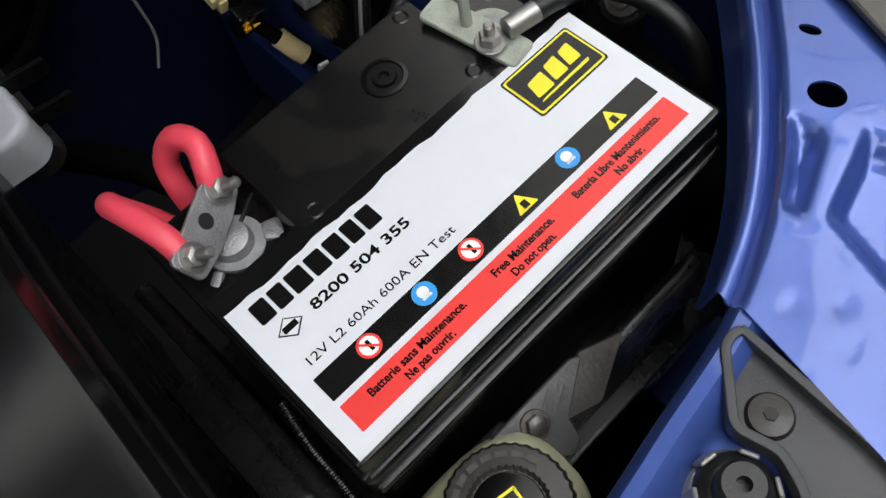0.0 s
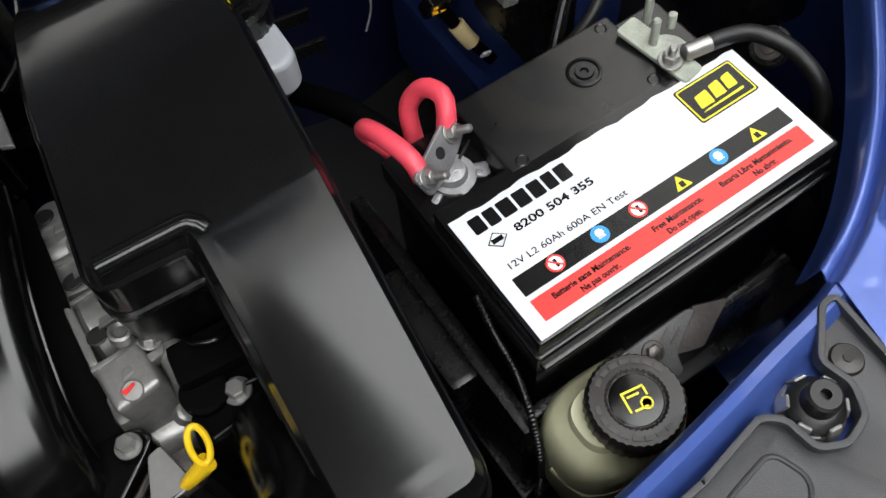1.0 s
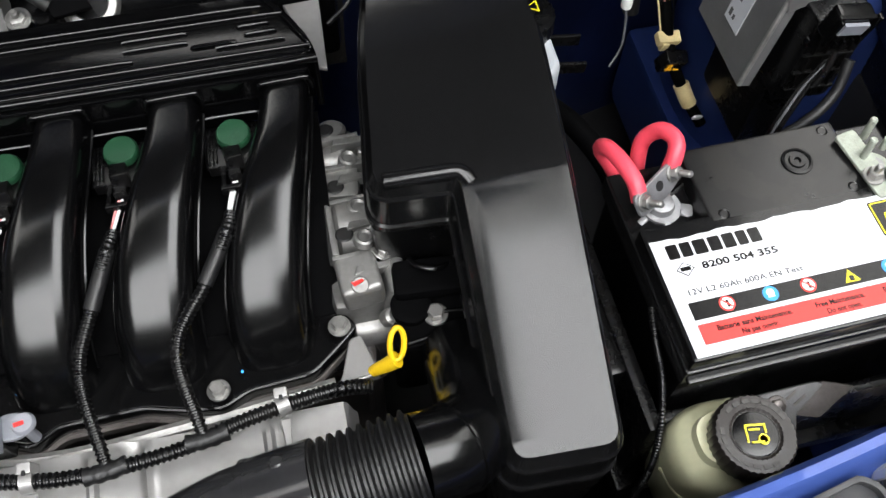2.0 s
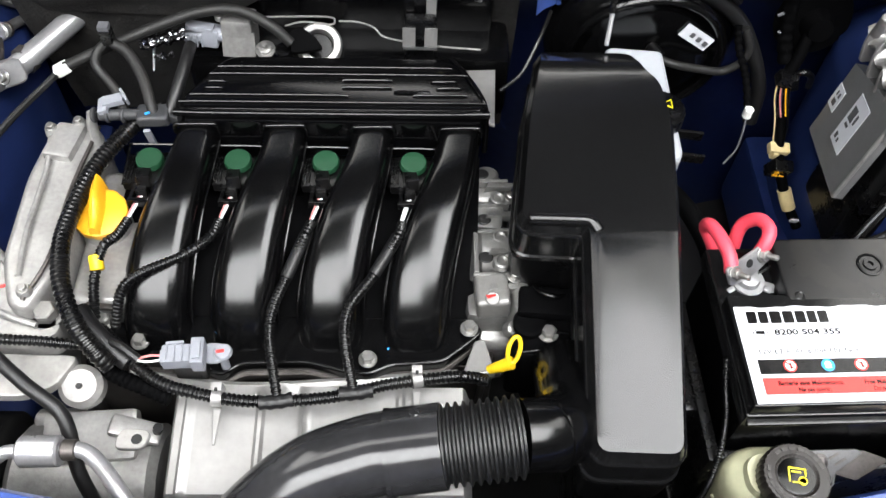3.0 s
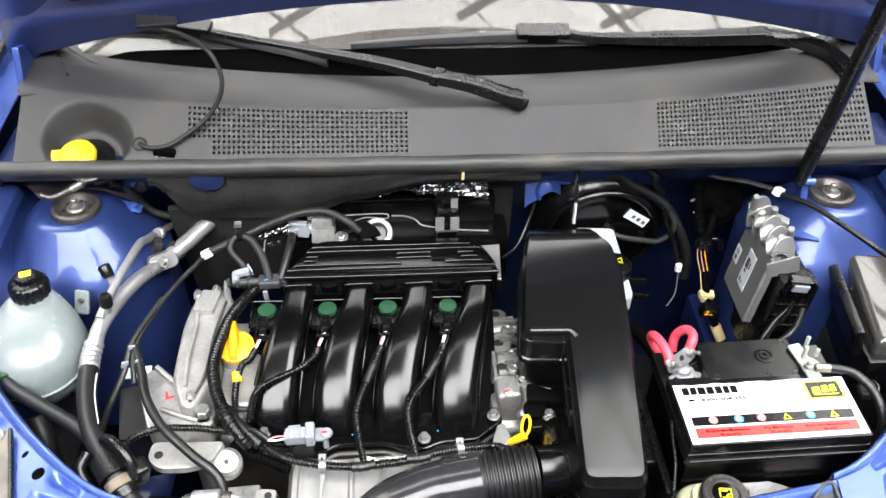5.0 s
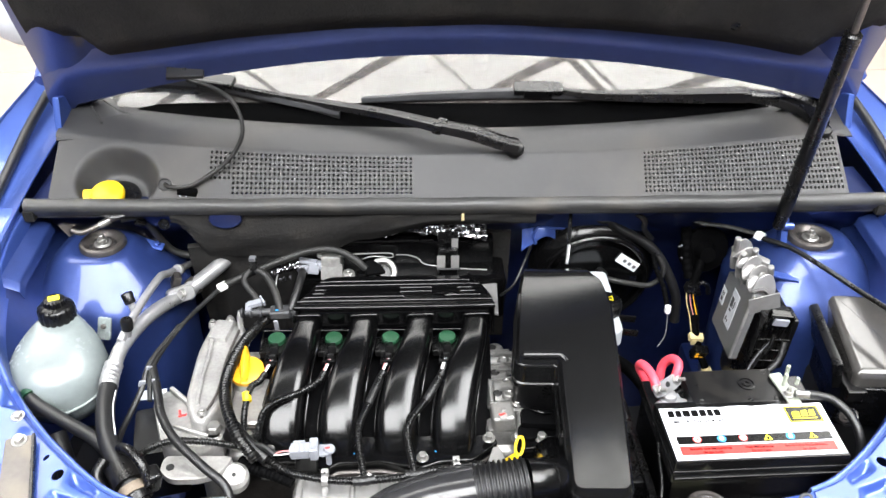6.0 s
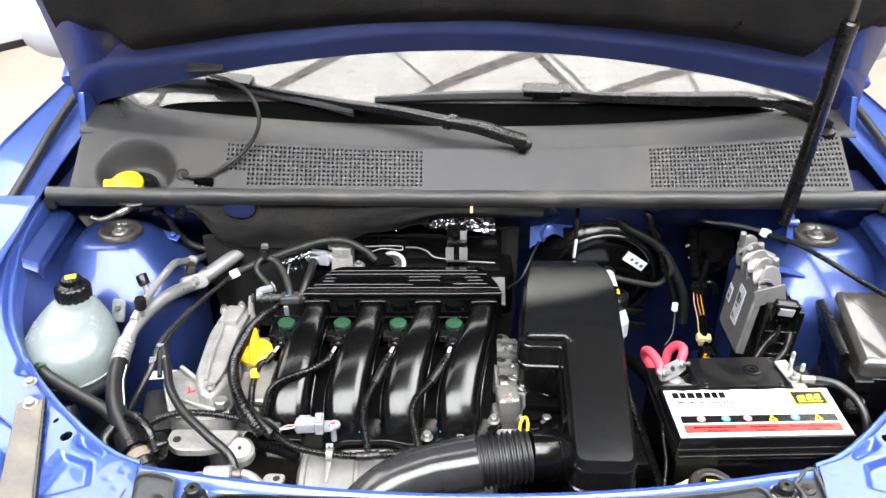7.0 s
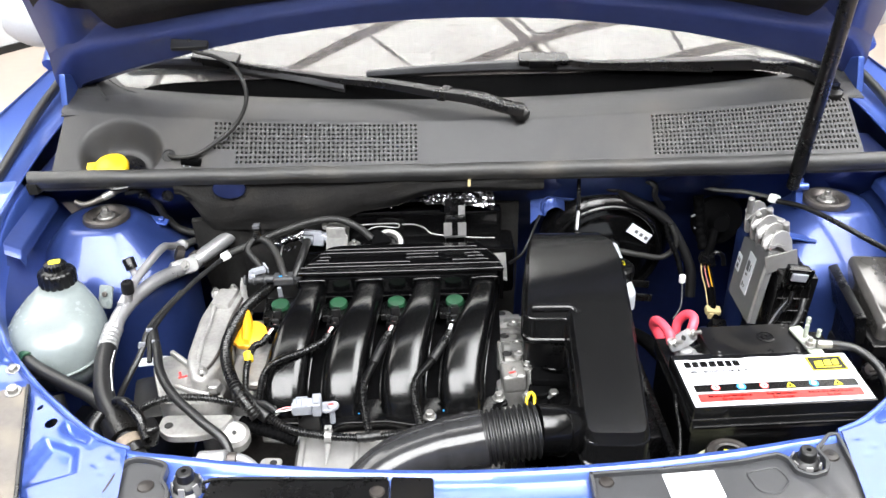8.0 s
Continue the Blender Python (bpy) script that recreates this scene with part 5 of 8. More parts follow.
# ignition coils between the runners, each with its plug lead
for i in range(4):
    x = -0.2925 + PITCH * i
    coil = thing("ignition_coil", "black ignition coil with a green top and corrugated lead", "ignition coil", (x, 0.170, 0.78), group="ignition coils")
    part("coil_top", lathe([(0, 0.0040), (0.0125, 0.0035), (0.0138, 0.0015), (0.0138, -0.003), (0, -0.003)], (x, 0.169, 0.7935), (0, -0.05, 1), 32), GREEN, coil, "green round coil top")
    bm = box((x, 0.160, 0.783), (0.046, 0.040, 0.010), (-6, 0, 0), 0.002)
    for s in (-1, 1):
        for k in range(3):
            box((x + s * (0.0155 + 0.0030 * k), 0.162, 0.7885), (0.0012, 0.034, 0.006), (-6, 0, 0), 0.0004, 1, bm)
    part("coil_frame", bm, PLASTIC, coil)
    part("frame_rim", tube([(x - 0.0235, 0.142, 0.7865), (x - 0.0235, 0.187, 0.7912), (x - 0.0215, 0.1900, 0.7920), (x + 0.0215, 0.1900, 0.7920), (x + 0.0235, 0.187, 0.7912), (x + 0.0235, 0.142, 0.7865)], 0.0014, 8, step=0.004), GLOSS, coil)
    bm = box((x - 0.002, 0.121, 0.786), (0.026, 0.006, 0.008), (-14, 0, 0), 0.0015)
    box((x - 0.012, 0.131, 0.7845), (0.004, 0.020, 0.007), (-14, 0, 0), 0.001, bm=bm)
    part("coil_tail", bm, GLOSS, coil)
    bm = box((x - 0.002, 0.147, 0.792), (0.014, 0.020, 0.014), (-22, 0, 8), 0.002)
    box((x - 0.003, 0.134, 0.786), (0.011, 0.012, 0.011), (-22, 0, 8), 0.002, bm=bm)
    part("coil_plug", bm, PLASTIC, coil)
    dx = -0.012
    for k, mt in ((-1, PINK if i < 3 else LWHI), (1, LWHI)):
        part("lead_wire", tube([(x - 0.003 + 0.0012 * k, 0.130, 0.786), (x - 0.008 + 0.0012 * k, 0.112, 0.786), (x - 0.013, 0.092, 0.785)], 0.0013, 6), mt, coil)
    ends = ((-0.322, -0.004, 0.748), (-0.305, 0.000, 0.750), (-0.147, -0.070, 0.742), (-0.078, -0.062, 0.742))[i]
    mids = (((-0.316, 0.060, 0.795), (-0.322, 0.030, 0.780)), ((-0.240, 0.055, 0.792), (-0.290, 0.028, 0.785)), ((-0.145, 0.040, 0.778), (-0.158, -0.005, 0.765)), ((-0.062, 0.045, 0.778), (-0.088, 0.000, 0.768)))[i]
    part("lead_conduit", tube([(x - 0.010, 0.098, 0.7865), (x - 0.015, 0.078, 0.790), *mids, ends], 0.0052, 12, ribs=0.0038, depth=0.0009), PLASTIC, coil, "ribbed black conduit")
    if i in (2, 3):
        part("conduit_tape", tube([(x - 0.014, 0.082, 0.789), tuple((Vector((x - 0.015, 0.078, 0.790)) + Vector(mids[0])) / 2), mids[0]], 0.0062, 10), RUBBER, coil)
    if i == 0:
        part("tape_band", rod((-0.3190, 0.040, 0.7860), 0.0066, 0.015, (-0.25, 1, 0.5), 16, 0.001), YELW, coil, "yellow tape band")

# ---- engine: castings ----
engine = thing("engine_block", "aluminium engine head and block with bolted castings", "engine", (-0.12, 0.10, 0.42))
part("block", box((-0.15, 0.085, 0.56), (0.42, 0.19, 0.26), bevel=0.015), DSTEEL, engine)
part("rocker_cover", box((-0.14, 0.11, 0.660), (0.44, 0.20, 0.09), bevel=0.02, seg=3), ALU, engine)
bm = box((0.050, 0.115, 0.700), (0.044, 0.18, 0.07), bevel=0.010)
rod((0.052, 0.188, 0.722), 0.0135, 0.030, (0, 0.15, 1), 22, 0.003, bm)
rod((0.034, 0.165, 0.738), 0.016, 0.030, (1, 0, 0), 22, 0.003, bm)
box((0.050, 0.135, 0.742), (0.036, 0.034, 0.026), (0, 0, -6), 0.006, bm=bm)
rod((0.040, 0.096, 0.732), 0.028, 0.034, (1, 0, 0), 30, 0.004, bm)
rod((0.030, 0.096, 0.740), 0.016, 0.022, (1, 0, 0), 24, 0.004, bm)
box((0.053, 0.044, 0.744), (0.034, 0.038, 0.030), (0, -4, 4), 0.006, seg=3, bm=bm)
box((0.078, 0.050, 0.732), (0.018, 0.056, 0.040), (0, 12, 4), 0.007, seg=3, bm=bm)
part("end_casting", bm, CAST, engine, "ribbed cast aluminium end housing")
for y in (0.060, 0.112, 0.146, 0.176):
    part("casting_rib", box((0.054, y, 0.752), (0.040, 0.004, 0.014), (0, 0, 4), 0.0012), CAST, engine)
for y, z in ((0.104, 0.758), (0.152, 0.760), (0.068, 0.768)):
    part("casting_boss", lathe([(0.0040, 0), (0.0085, 0), (0.0080, 0.007), (0.0060, 0.008), (0.0040, 0.006)], (0.061, y, z - 0.006), (0.15, 0, 1), 20), CAST, engine)
for y, h in ((0.046, 0.010), (0.086, 0.012), (0.134, 0.010), (0.170, 0.012)):
    part("casting_web", prism(rounded([(-0.016, -0.003), (0.014, -0.003), (0.018, 0.003), (-0.012, 0.004)], 0.0012, 2), 0, h, 0.0008, 1, pose(0.062, y, 0.748, 0, 14, 12)), CAST, engine)
for y, z in ((0.092, 0.752), (0.160, 0.750), (0.058, 0.756)):
    part("casting_bolt", hexa((0.074, y, z), 0.0052, 0.008, (0.3, 0, 1)), STEEL, engine)
part("casting_flange", box((0.036, 0.120, 0.752), (0.006, 0.12, 0.018), (0, 12, 0), 0.002), CAST, engine)
# dark discs on the surface stand in for shaded holes
for y, z in ((0.128, 0.7555), (0.190, 0.7530), (0.078, 0.7600)):
    part("casting_hole", lathe([(0, 0.0012), (0.0062, 0.0012), (0.0075, 0)], (0.047, y, z), (0, 0.1, 1), 18), PIT, engine)
disc = part("mark_disc", lathe([(0, 0.0012), (0.0062, 0.001), (0.0072, 0)], (0.052, 0.031, 0.7595), (0, -0.25, 1), 22), CAST, engine, "pale disc with a red smear")
part("red_smear", box((0.0505, 0.0335, 0.7612), (0.009, 0.0055, 0.0006), (-14, 0, 25), 0.0002), LRED, disc)
part("end_stud", rod((0.068, 0.012, 0.730), 0.0075, 0.014, (0.4, -0.2, 0.7), 18, 0.002), STEEL, engine)
part("end_bracket", prism(rounded([(0.036, 0.004), (0.046, 0.006), (0.056, -0.030), (0.020, -0.034), (0.026, -0.026)], 0.003, 3), 0.714, 0.724, 0.002), SHEET, engine, "bright triangular bracket")

# timing-side cover at the oil filler end
outline = rounded([(-0.412, 0.150), (-0.402, 0.215), (-0.368, 0.228), (-0.345, 0.205), (-0.352, 0.120), (-0.352, 0.045), (-0.372, -0.005), (-0.392, 0.000), (-0.410, 0.050)], 0.014, 4)
bm = prism(outline, 0.55, 0.790, 0.008, 3)
box((-0.382, 0.19, 0.79), (0.03, 0.045, 0.018), (0, 0, -10), 0.005, bm=bm)
part("timing_cover", bm, ALU, engine, "tall pale cast timing cover")
for x, y, z in ((-0.398, 0.205, 0.790), (-0.372, 0.214, 0.790), (-0.378, 0.014, 0.786)):
    boss = part("cover_boss", lathe([(0, 0.009), (0.0052, 0.009), (0.0068, 0.007), (0.0078, 0.0), (0, 0.0)], (x, y, z), seg=20), ALU, engine)
    part("boss_bolt", hexa((x, y, z + 0.0085), 0.0040, 0.005), STEEL, boss)
for pts in ([(-0.398, 0.196, 0.792), (-0.392, 0.150, 0.793), (-0.392, 0.080, 0.793), (-0.388, 0.030, 0.791)],):
    part("cover_rib", tube(pts, 0.0030, 8), ALU, engine)
part("cover_seam", tube([(-0.352, 0.212, 0.793), (-0.362, 0.130, 0.793), (-0.364, 0.050, 0.793), (-0.378, 0.005, 0.790)], 0.0022, 8), DSTEEL, engine)
part("filler_deck", prism(rounded([(-0.350, 0.180), (-0.296, 0.180), (-0.290, 0.020), (-0.350, 0.020)], 0.012, 3), 0.70, 0.762, 0.008, 3), ALU, engine, "pale cast filler deck")
part("filler_boss", lathe([(0, 0), (0.026, 0), (0.023, 0.012), (0.022, 0.020), (0, 0.020)], (-0.330, 0.108, 0.757), (0, -0.12, 1), 30), ALU, engine)
part("dark_band", box((-0.318, 0.018, 0.757), (0.032, 0.006, 0.006), (0, 0, -6), 0.002), DSTEEL, engine)
part("deck_bolt", hexa((-0.316, 0.006, 0.748), 0.0065, 0.010), STEEL, engine)
oil = thing("oil_filler_cap", "orange-yellow oil filler cap with a grip bar", "cap", (-0.331, 0.110, 0.775))
part("cap_disc", lathe([(0, 0.0), (0.0255, 0.0), (0.0270, 0.003), (0.0265, 0.009), (0.022, 0.012), (0, 0.0125)], (-0.331, 0.108, 0.778), (0, -0.15, 1), 36, flute=12, depth=0.0008), YEL, oil)
rows = []
for k in range(9):
    t = k / 8
    y = -0.026 + 0.056 * t
    h = 0.012 + 0.018 * smooth01(t * 1.4)
    w = 0.0052 + 0.0035 * math.sin(math.pi * t)
    rows.append([(-0.331 + w * math.cos(a) * 1.0 - 0.004 * t, 0.108 + y, 0.781 + max(0.0, math.sin(a)) * h - 0.1 * y) for a in [j * math.pi / 8 for j in range(16)]])
part("grip_bar", loft(rows), YEL, oil)

# engine mount bracket with bolts
mountb = thing("engine_mount_bracket", "triangular cast aluminium engine mount bracket", "bracket", (-0.41, 0.03, 0.72))
part("bracket_plate", prism(rounded([(-0.464, 0.062), (-0.448, 0.088), (-0.424, 0.075), (-0.352, 0.008), (-0.346, -0.016), (-0.372, -0.028), (-0.432, -0.022)], 0.010, 4), 0.735, 0.768, 0.004), ALU, mountb)
part("bracket_rib", tube([(-0.440, 0.084, 0.772), (-0.400, 0.045, 0.773), (-0.360, 0.004, 0.771)], 0.0042, 8), ALU, mountb)
part("bracket_rib", tube([(-0.420, 0.010, 0.771), (-0.390, -0.003, 0.771), (-0.368, -0.010, 0.770)], 0.0035, 8), ALU, mountb)
part("red_tick", box((-0.413, 0.032, 0.7685), (0.012, 0.003, 0.0008), (0, 0, 20)), LRED, mountb)
part("red_tick", box((-0.418, 0.038, 0.7685), (0.003, 0.010, 0.0008), (0, 0, 20)), LRED, mountb)
part("bracket_bolt", hexa((-0.362, 0.002, 0.764), 0.0105, 0.016), STEEL, mountb, "large plated hexagon bolt")
part("lower_plate", prism(rounded([(-0.428, -0.028), (-0.330, -0.030), (-0.345, -0.062), (-0.372, -0.072), (-0.412, -0.072), (-0.430, -0.055)], 0.010, 4), 0.742, 0.752, 0.003), ALU, mountb, "flat lifting plate with a hole")
part("plate_hole", lathe([(0, 0.0012), (0.0055, 0.0012), (0.0062, 0)], (-0.415, -0.050, 0.7516), seg=20), PIT, mountb)
part("idler", rod((-0.330, -0.048, 0.718), 0.020, 0.026, (0.1, -0.35, 1), 26, 0.005), ALU, mountb, "round cast boss")
part("idler_hole", rod((-0.3275, -0.0575, 0.7435), 0.0028, 0.0012, (0.1, -0.35, 1), 12), PIT, mountb)
part("rubber_block", box((-0.462, 0.055, 0.67), (0.075, 0.10, 0.10), (0, 0, 12), 0.012), RUBBER, mountb)
part("sticker", box((-0.476, 0.098, 0.7465), (0.040, 0.020, 0.0012), (0, 0, 6)), WHITE, mountb, "white sticker")

# air-conditioning compressor and pulley, low at the front corner
comp = thing("compressor", "cast aluminium belt-driven compressor with pipe fittings", "compressor", (-0.37, -0.10, 0.52))
part("body", rod((-0.415, -0.10, 0.60), 0.062, 0.145, (1, 0, 0), 40, 0.008), ALU, comp)
bm = rod((-0.405, -0.045, 0.632), 0.012, 0.05, (1, 0, 0.1), 16, 0.003)
box((-0.335, -0.075, 0.665), (0.09, 0.05, 0.02), (12, 0, 4), 0.006, bm=bm)
box((-0.292, -0.070, 0.672), (0.05, 0.022, 0.010), (0, 20, -6), 0.004, bm=bm)
part("top_lug", bm, ALU, comp)
part("bolt_hole", rod((-0.272, -0.070, 0.669), 0.0048, 0.009, (0.3, 0, 1), 16), PIT, comp)
bm = bmesh.new()
lathe([(0.02, 0)] + [(0.060 if k % 2 else 0.056, 0.003 * k) for k in range(11)] + [(0.02, 0.03)], (-0.452, -0.09, 0.61), (1, 0, 0), 48, bm)
part("pulley", bm, RUBBER, comp, "black grooved belt pulley")
pipe = part("fitting", rod((-0.358, -0.125, 0.757), 0.0135, 0.036, (1, 0, 0.05), 24, 0.002), ALUS, comp, "bright turned pipe fitting")
part("pipe", tube([(-0.405, -0.165, 0.715), (-0.388, -0.142, 0.748), (-0.372, -0.127, 0.757), (-0.355, -0.125, 0.757)], 0.0062, 12), ALUS, pipe)
part("pipe", tube([(-0.322, -0.124, 0.759), (-0.304, -0.125, 0.760), (-0.288, -0.136, 0.758), (-0.262, -0.166, 0.752), (-0.245, -0.195, 0.715)], 0.0070, 14), ALUS, pipe)
part("collar", rod((-0.322, -0.124, 0.759), 0.0092, 0.014, (1, 0, 0), 18, 0.002), DSTEEL, pipe)
eye = part("eye_lug", prism(rounded([(-0.290, -0.112), (-0.262, -0.112), (-0.258, -0.094), (-0.286, -0.092)], 0.008, 4), 0.726, 0.731, 0.001, 1), ALU, comp, "small lug with a hole")
part("eye_hole", rod((-0.270, -0.103, 0.7302), 0.0048, 0.0016, seg=18), PIT, eye)
bm = hexa((-0.420, -0.150, 0.655), 0.011, 0.012, (0, -0.4, 1))
rod((-0.420, -0.150, 0.655), 0.004, 0.022, (0, -0.4, 1), 12, 0.001, bm)
part("brass_nut", bm, CREAM, comp, "brass nut")

# heat shield over the exhaust
shield = thing("heat_shield", "pressed aluminium heat shield over the exhaust manifold", "heat shield", (-0.13, -0.11, 0.60))


def shield_pt(u, v):
    x = -0.252 + 0.285 * u
    y = -0.046 - 0.135 * v
    z = 0.722 - 0.018 * v - 0.085 * smooth01((v - 0.72) / 0.28)
    for cx in (-0.232, -0.165, -0.125, -0.035):
        z += 0.004 * (1 - smooth01(abs(x - cx) / 0.005)) * smooth01(v / 0.06)
    z += 0.007 * (1 - smooth01(abs(x + 0.145) / 0.018)) * smooth01((0.08 - v) / 0.08)
    return (x, y, z - 0.03 * smooth01((0.03 - u) / 0.03) - 0.03 * smooth01((u - 0.97) / 0.03))


part("shield_sheet", sheet(shield_pt, 90, 30, 0.0012), SHEET, shield)
part("shield_bolt", rod((-0.146, -0.118, 0.7110), 0.0030, 0.0022, seg=12, bevel=0.0005), DSTEEL, shield)
for x in (-0.202, -0.020):
    y = -0.0665 if x < -0.1 else -0.0475
    bm = tube([(x - 0.0045, y, 0.7410), (x + 0.0045, y + (0.0 if x < -0.1 else 0.002), 0.7405)], 0.0082, 16, step=0.003)
    box((x, y + 0.009, 0.7410), (0.010, 0.008, 0.020), (10, 0, 0), 0.0015, bm=bm)
    clip = part("hanger", bm, SHEET, shield, "bent metal cable clip")
    part("hanger_slot", box((x, y + 0.0040, 0.7500), (0.003, 0.004, 0.0012), (0, 0, 0), 0.0004, 1), PIT, clip)
    part("hanger_tail", prism(rounded([(-0.004, 0.0), (0.004, 0.0), (0.0012, -0.034), (-0.0012, -0.034)], 0.001, 2), 0, 0.002, 0.0006, 1, pose(x, y - 0.007, 0.7320, 8, 0, 0)), SHEET, clip)
part("manifold_pipe", rod((-0.22, -0.07, 0.62), 0.04, 0.24, (1, 0, 0), 20, 0.01), DSTEEL, shield)
rim_bm = tube([(-0.298, -0.022, 0.700), (-0.20, -0.040, 0.706), (-0.10, -0.036, 0.706), (0.02, -0.024, 0.704)], 0.006, 8)
part("head_edge", rim_bm, ALU, engine)

# wiring loom along the front of the manifold
loom = thing("front_loom", "ribbed black wiring conduit along the manifold", "wiring loom", (-0.14, -0.06, 0.72))
part("conduit", tube([(-0.330, 0.010, 0.752), (-0.296, -0.022, 0.752), (-0.262, -0.050, 0.745), (-0.225, -0.062, 0.742), (-0.170, -0.070, 0.741), (-0.100, -0.066, 0.742), (-0.045, -0.052, 0.741), (0.018, -0.041, 0.736), (0.047, -0.038, 0.722)],
                     0.0060, 14, ribs=0.0042, depth=0.0011), PLASTIC, loom)
for c in ((-0.147, -0.071, 0.742), (-0.075, -0.062, 0.743)):
    part("tape_joint", tube([(c[0] - 0.016, c[1] - 0.001, c[2]), c, (c[0] + 0.014, c[1] + 0.003, c[2])], 0.0070, 10, ribs=0.009, depth=0.0008), RUBBER, loom, "glossy black tape joint")
part("conduit_branch", tube([(-0.470, -0.085, 0.735), (-0.455, -0.050, 0.772), (-0.420, -0.034, 0.784), (-0.370, -0.032, 0.783), (-0.325, -0.028, 0.768), (-0.300, -0.020, 0.757)], 0.0052, 12, ribs=0.004, depth=0.0009), PLASTIC, loom)
part("hose_branch", tube([(-0.465, 0.095, 0.805), (-0.448, 0.050, 0.800), (-0.432, 0.005, 0.798), (-0.405, -0.035, 0.790), (-0.365, -0.068, 0.775), (-0.330, -0.092, 0.755), (-0.318, -0.130, 0.72), (-0.300, -0.16, 0.68)], 0.0064, 12), RUBBER, loom)
part("conduit_large", tube([(-0.300, 0.222, 0.806), (-0.322, 0.197, 0.799), (-0.342, 0.155, 0.798), (-0.351, 0.100, 0.800), (-0.352, 0.058, 0.801), (-0.343, 0.016, 0.797), (-0.325, -0.020, 0.785), (-0.308, -0.038, 0.770), (-0.298, -0.044, 0.758)], 0.0088, 14, ribs=0.005, depth=0.0012), PLASTIC, loom)
part("hose_low", tube([(-0.324, -0.025, 0.735), (-0.300, -0.042, 0.735), (-0.272, -0.054, 0.735), (-0.247, -0.063, 0.730)], 0.0078, 12, ribs=0.006, depth=0.001), NEARBLACK, loom)
part("loom_joint", tube([(-0.335, 0.008, 0.768), (-0.318, -0.012, 0.764), (-0.298, -0.028, 0.756), (-0.285, -0.036, 0.750)], 0.0095, 12), RUBBER, loom, "taped loom junction")
plug = thing("sensor_plug", "pale grey sensor plug with a red lock and a washer disc", "connector", (-0.228, -0.036, 0.75))
bm = box((-0.236, -0.040, 0.770), (0.026, 0.018, 0.015), (0, 0, 4), 0.002)
box((-0.217, -0.038, 0.771), (0.012, 0.026, 0.019), (0, 0, 4), 0.002, bm=bm)
box((-0.246, -0.041, 0.769), (0.010, 0.012, 0.011), (0, 0, 4), 0.002, bm=bm)
box((-0.238, -0.030, 0.776), (0.016, 0.003, 0.005), (0, 4, 8), 0.0008, bm=bm)
for k in range(3):
    box((-0.244 + 0.007 * k, -0.0402, 0.7780), (0.0016, 0.0165, 0.002), (0, 0, 4), 0.0005, 1, bm)
box((-0.217, -0.0385, 0.7815), (0.007, 0.018, 0.003), (0, 0, 4), 0.0008, bm=bm)
part("plug_body", bm, CONN, plug)
part("plug_post", box((-0.230, -0.036, 0.745), (0.03, 0.010, 0.04), bevel=0.002), PLASTIC, plug)
part("lock_tab", box((-0.199, -0.033, 0.7678), (0.007, 0.003, 0.001), (0, 0, 10), 0.0003), LRED, plug)
bm = prism(rounded([(-0.216, -0.042), (-0.199, -0.042), (-0.187, -0.032), (-0.199, -0.022), (-0.216, -0.022)], 0.009, 5), 0.7595, 0.7635, 0.001, 1)
lathe([(0, 0.004), (0.0070, 0.0035), (0.0084, 0.001), (0.0084, 0)], (-0.197, -0.032, 0.7632), seg=24, bm=bm)
part("disc", bm, CONN, plug, "flat eye tab")
part("disc_stem", rod((-0.199, -0.032, 0.735), 0.0040, 0.026, seg=16), CONN, plug)
for k in (-1, 1):
    part("wire", tube([(-0.250, -0.041 + 0.002 * k, 0.769), (-0.262, -0.041 + 0.003 * k, 0.767), (-0.276, -0.040, 0.762)], 0.0012, 6), PINK if k > 0 else LWHI, plug)
part("plug_sleeve", tube([(-0.272, -0.040, 0.763), (-0.288, -0.030, 0.768), (-0.305, -0.020, 0.762)], 0.0042, 8), RUBBER, plug)

dip = thing("dipstick", "yellow plastic dipstick loop handle", "dipstick", (0.068, -0.010, 0.70))
ring = [Vector((0.0712, -0.0195, 0.7500)) + Vector((0.0058, 0.001, 0)) * math.cos(a) + Vector((0.0015, 0.0088, 0.0098)) * math.sin(a) for a in [k * math.pi / 10 - math.pi / 2 for k in range(21)]]
part("loop", tube(ring, 0.0023, 10, step=0.002), YELW, dip)
part("stem", tube([(0.0695, -0.0275, 0.7395), (0.062, -0.0275, 0.733), (0.052, -0.0265, 0.724), (0.044, -0.0250, 0.712)], 0.0068, 14, taper=0.0036), YELW, dip, "yellow funnel below the loop")
part("dip_tube", tube([(0.060, -0.020, 0.704), (0.048, -0.018, 0.68), (0.045, -0.01, 0.60)], 0.004, 8), DSTEEL, dip)


# ---- air filter box, bellows and intake duct ----
airbox = thing("air_filter_box", "large matt black air filter box with a smooth sloping lid", "air filter box", (0.15, 0.06, 0.52))
PLAN = [(0.128, -0.139), (0.200, -0.141), (0.2125, 0.060), (0.222, 0.180), (0.217, 0.222), (0.203, 0.240), (0.198, 0.286), (0.106, 0.286), (0.099, 0.240), (0.088, 0.190), (0.072, 0.058), (0.133, 0.056)]


def lid_z(x, y):
    """The lid rises steeply from the nose and flattens softly towards the bulkhead."""
    z = 0.802 + 0.268 * (y + 0.14) - 0.205 * 0.020 * math.log(1 + math.exp((y - 0.055) / 0.020))
    return z - 0.75 * 0.007 * math.log(1 + math.exp((y - 0.248) / 0.007))


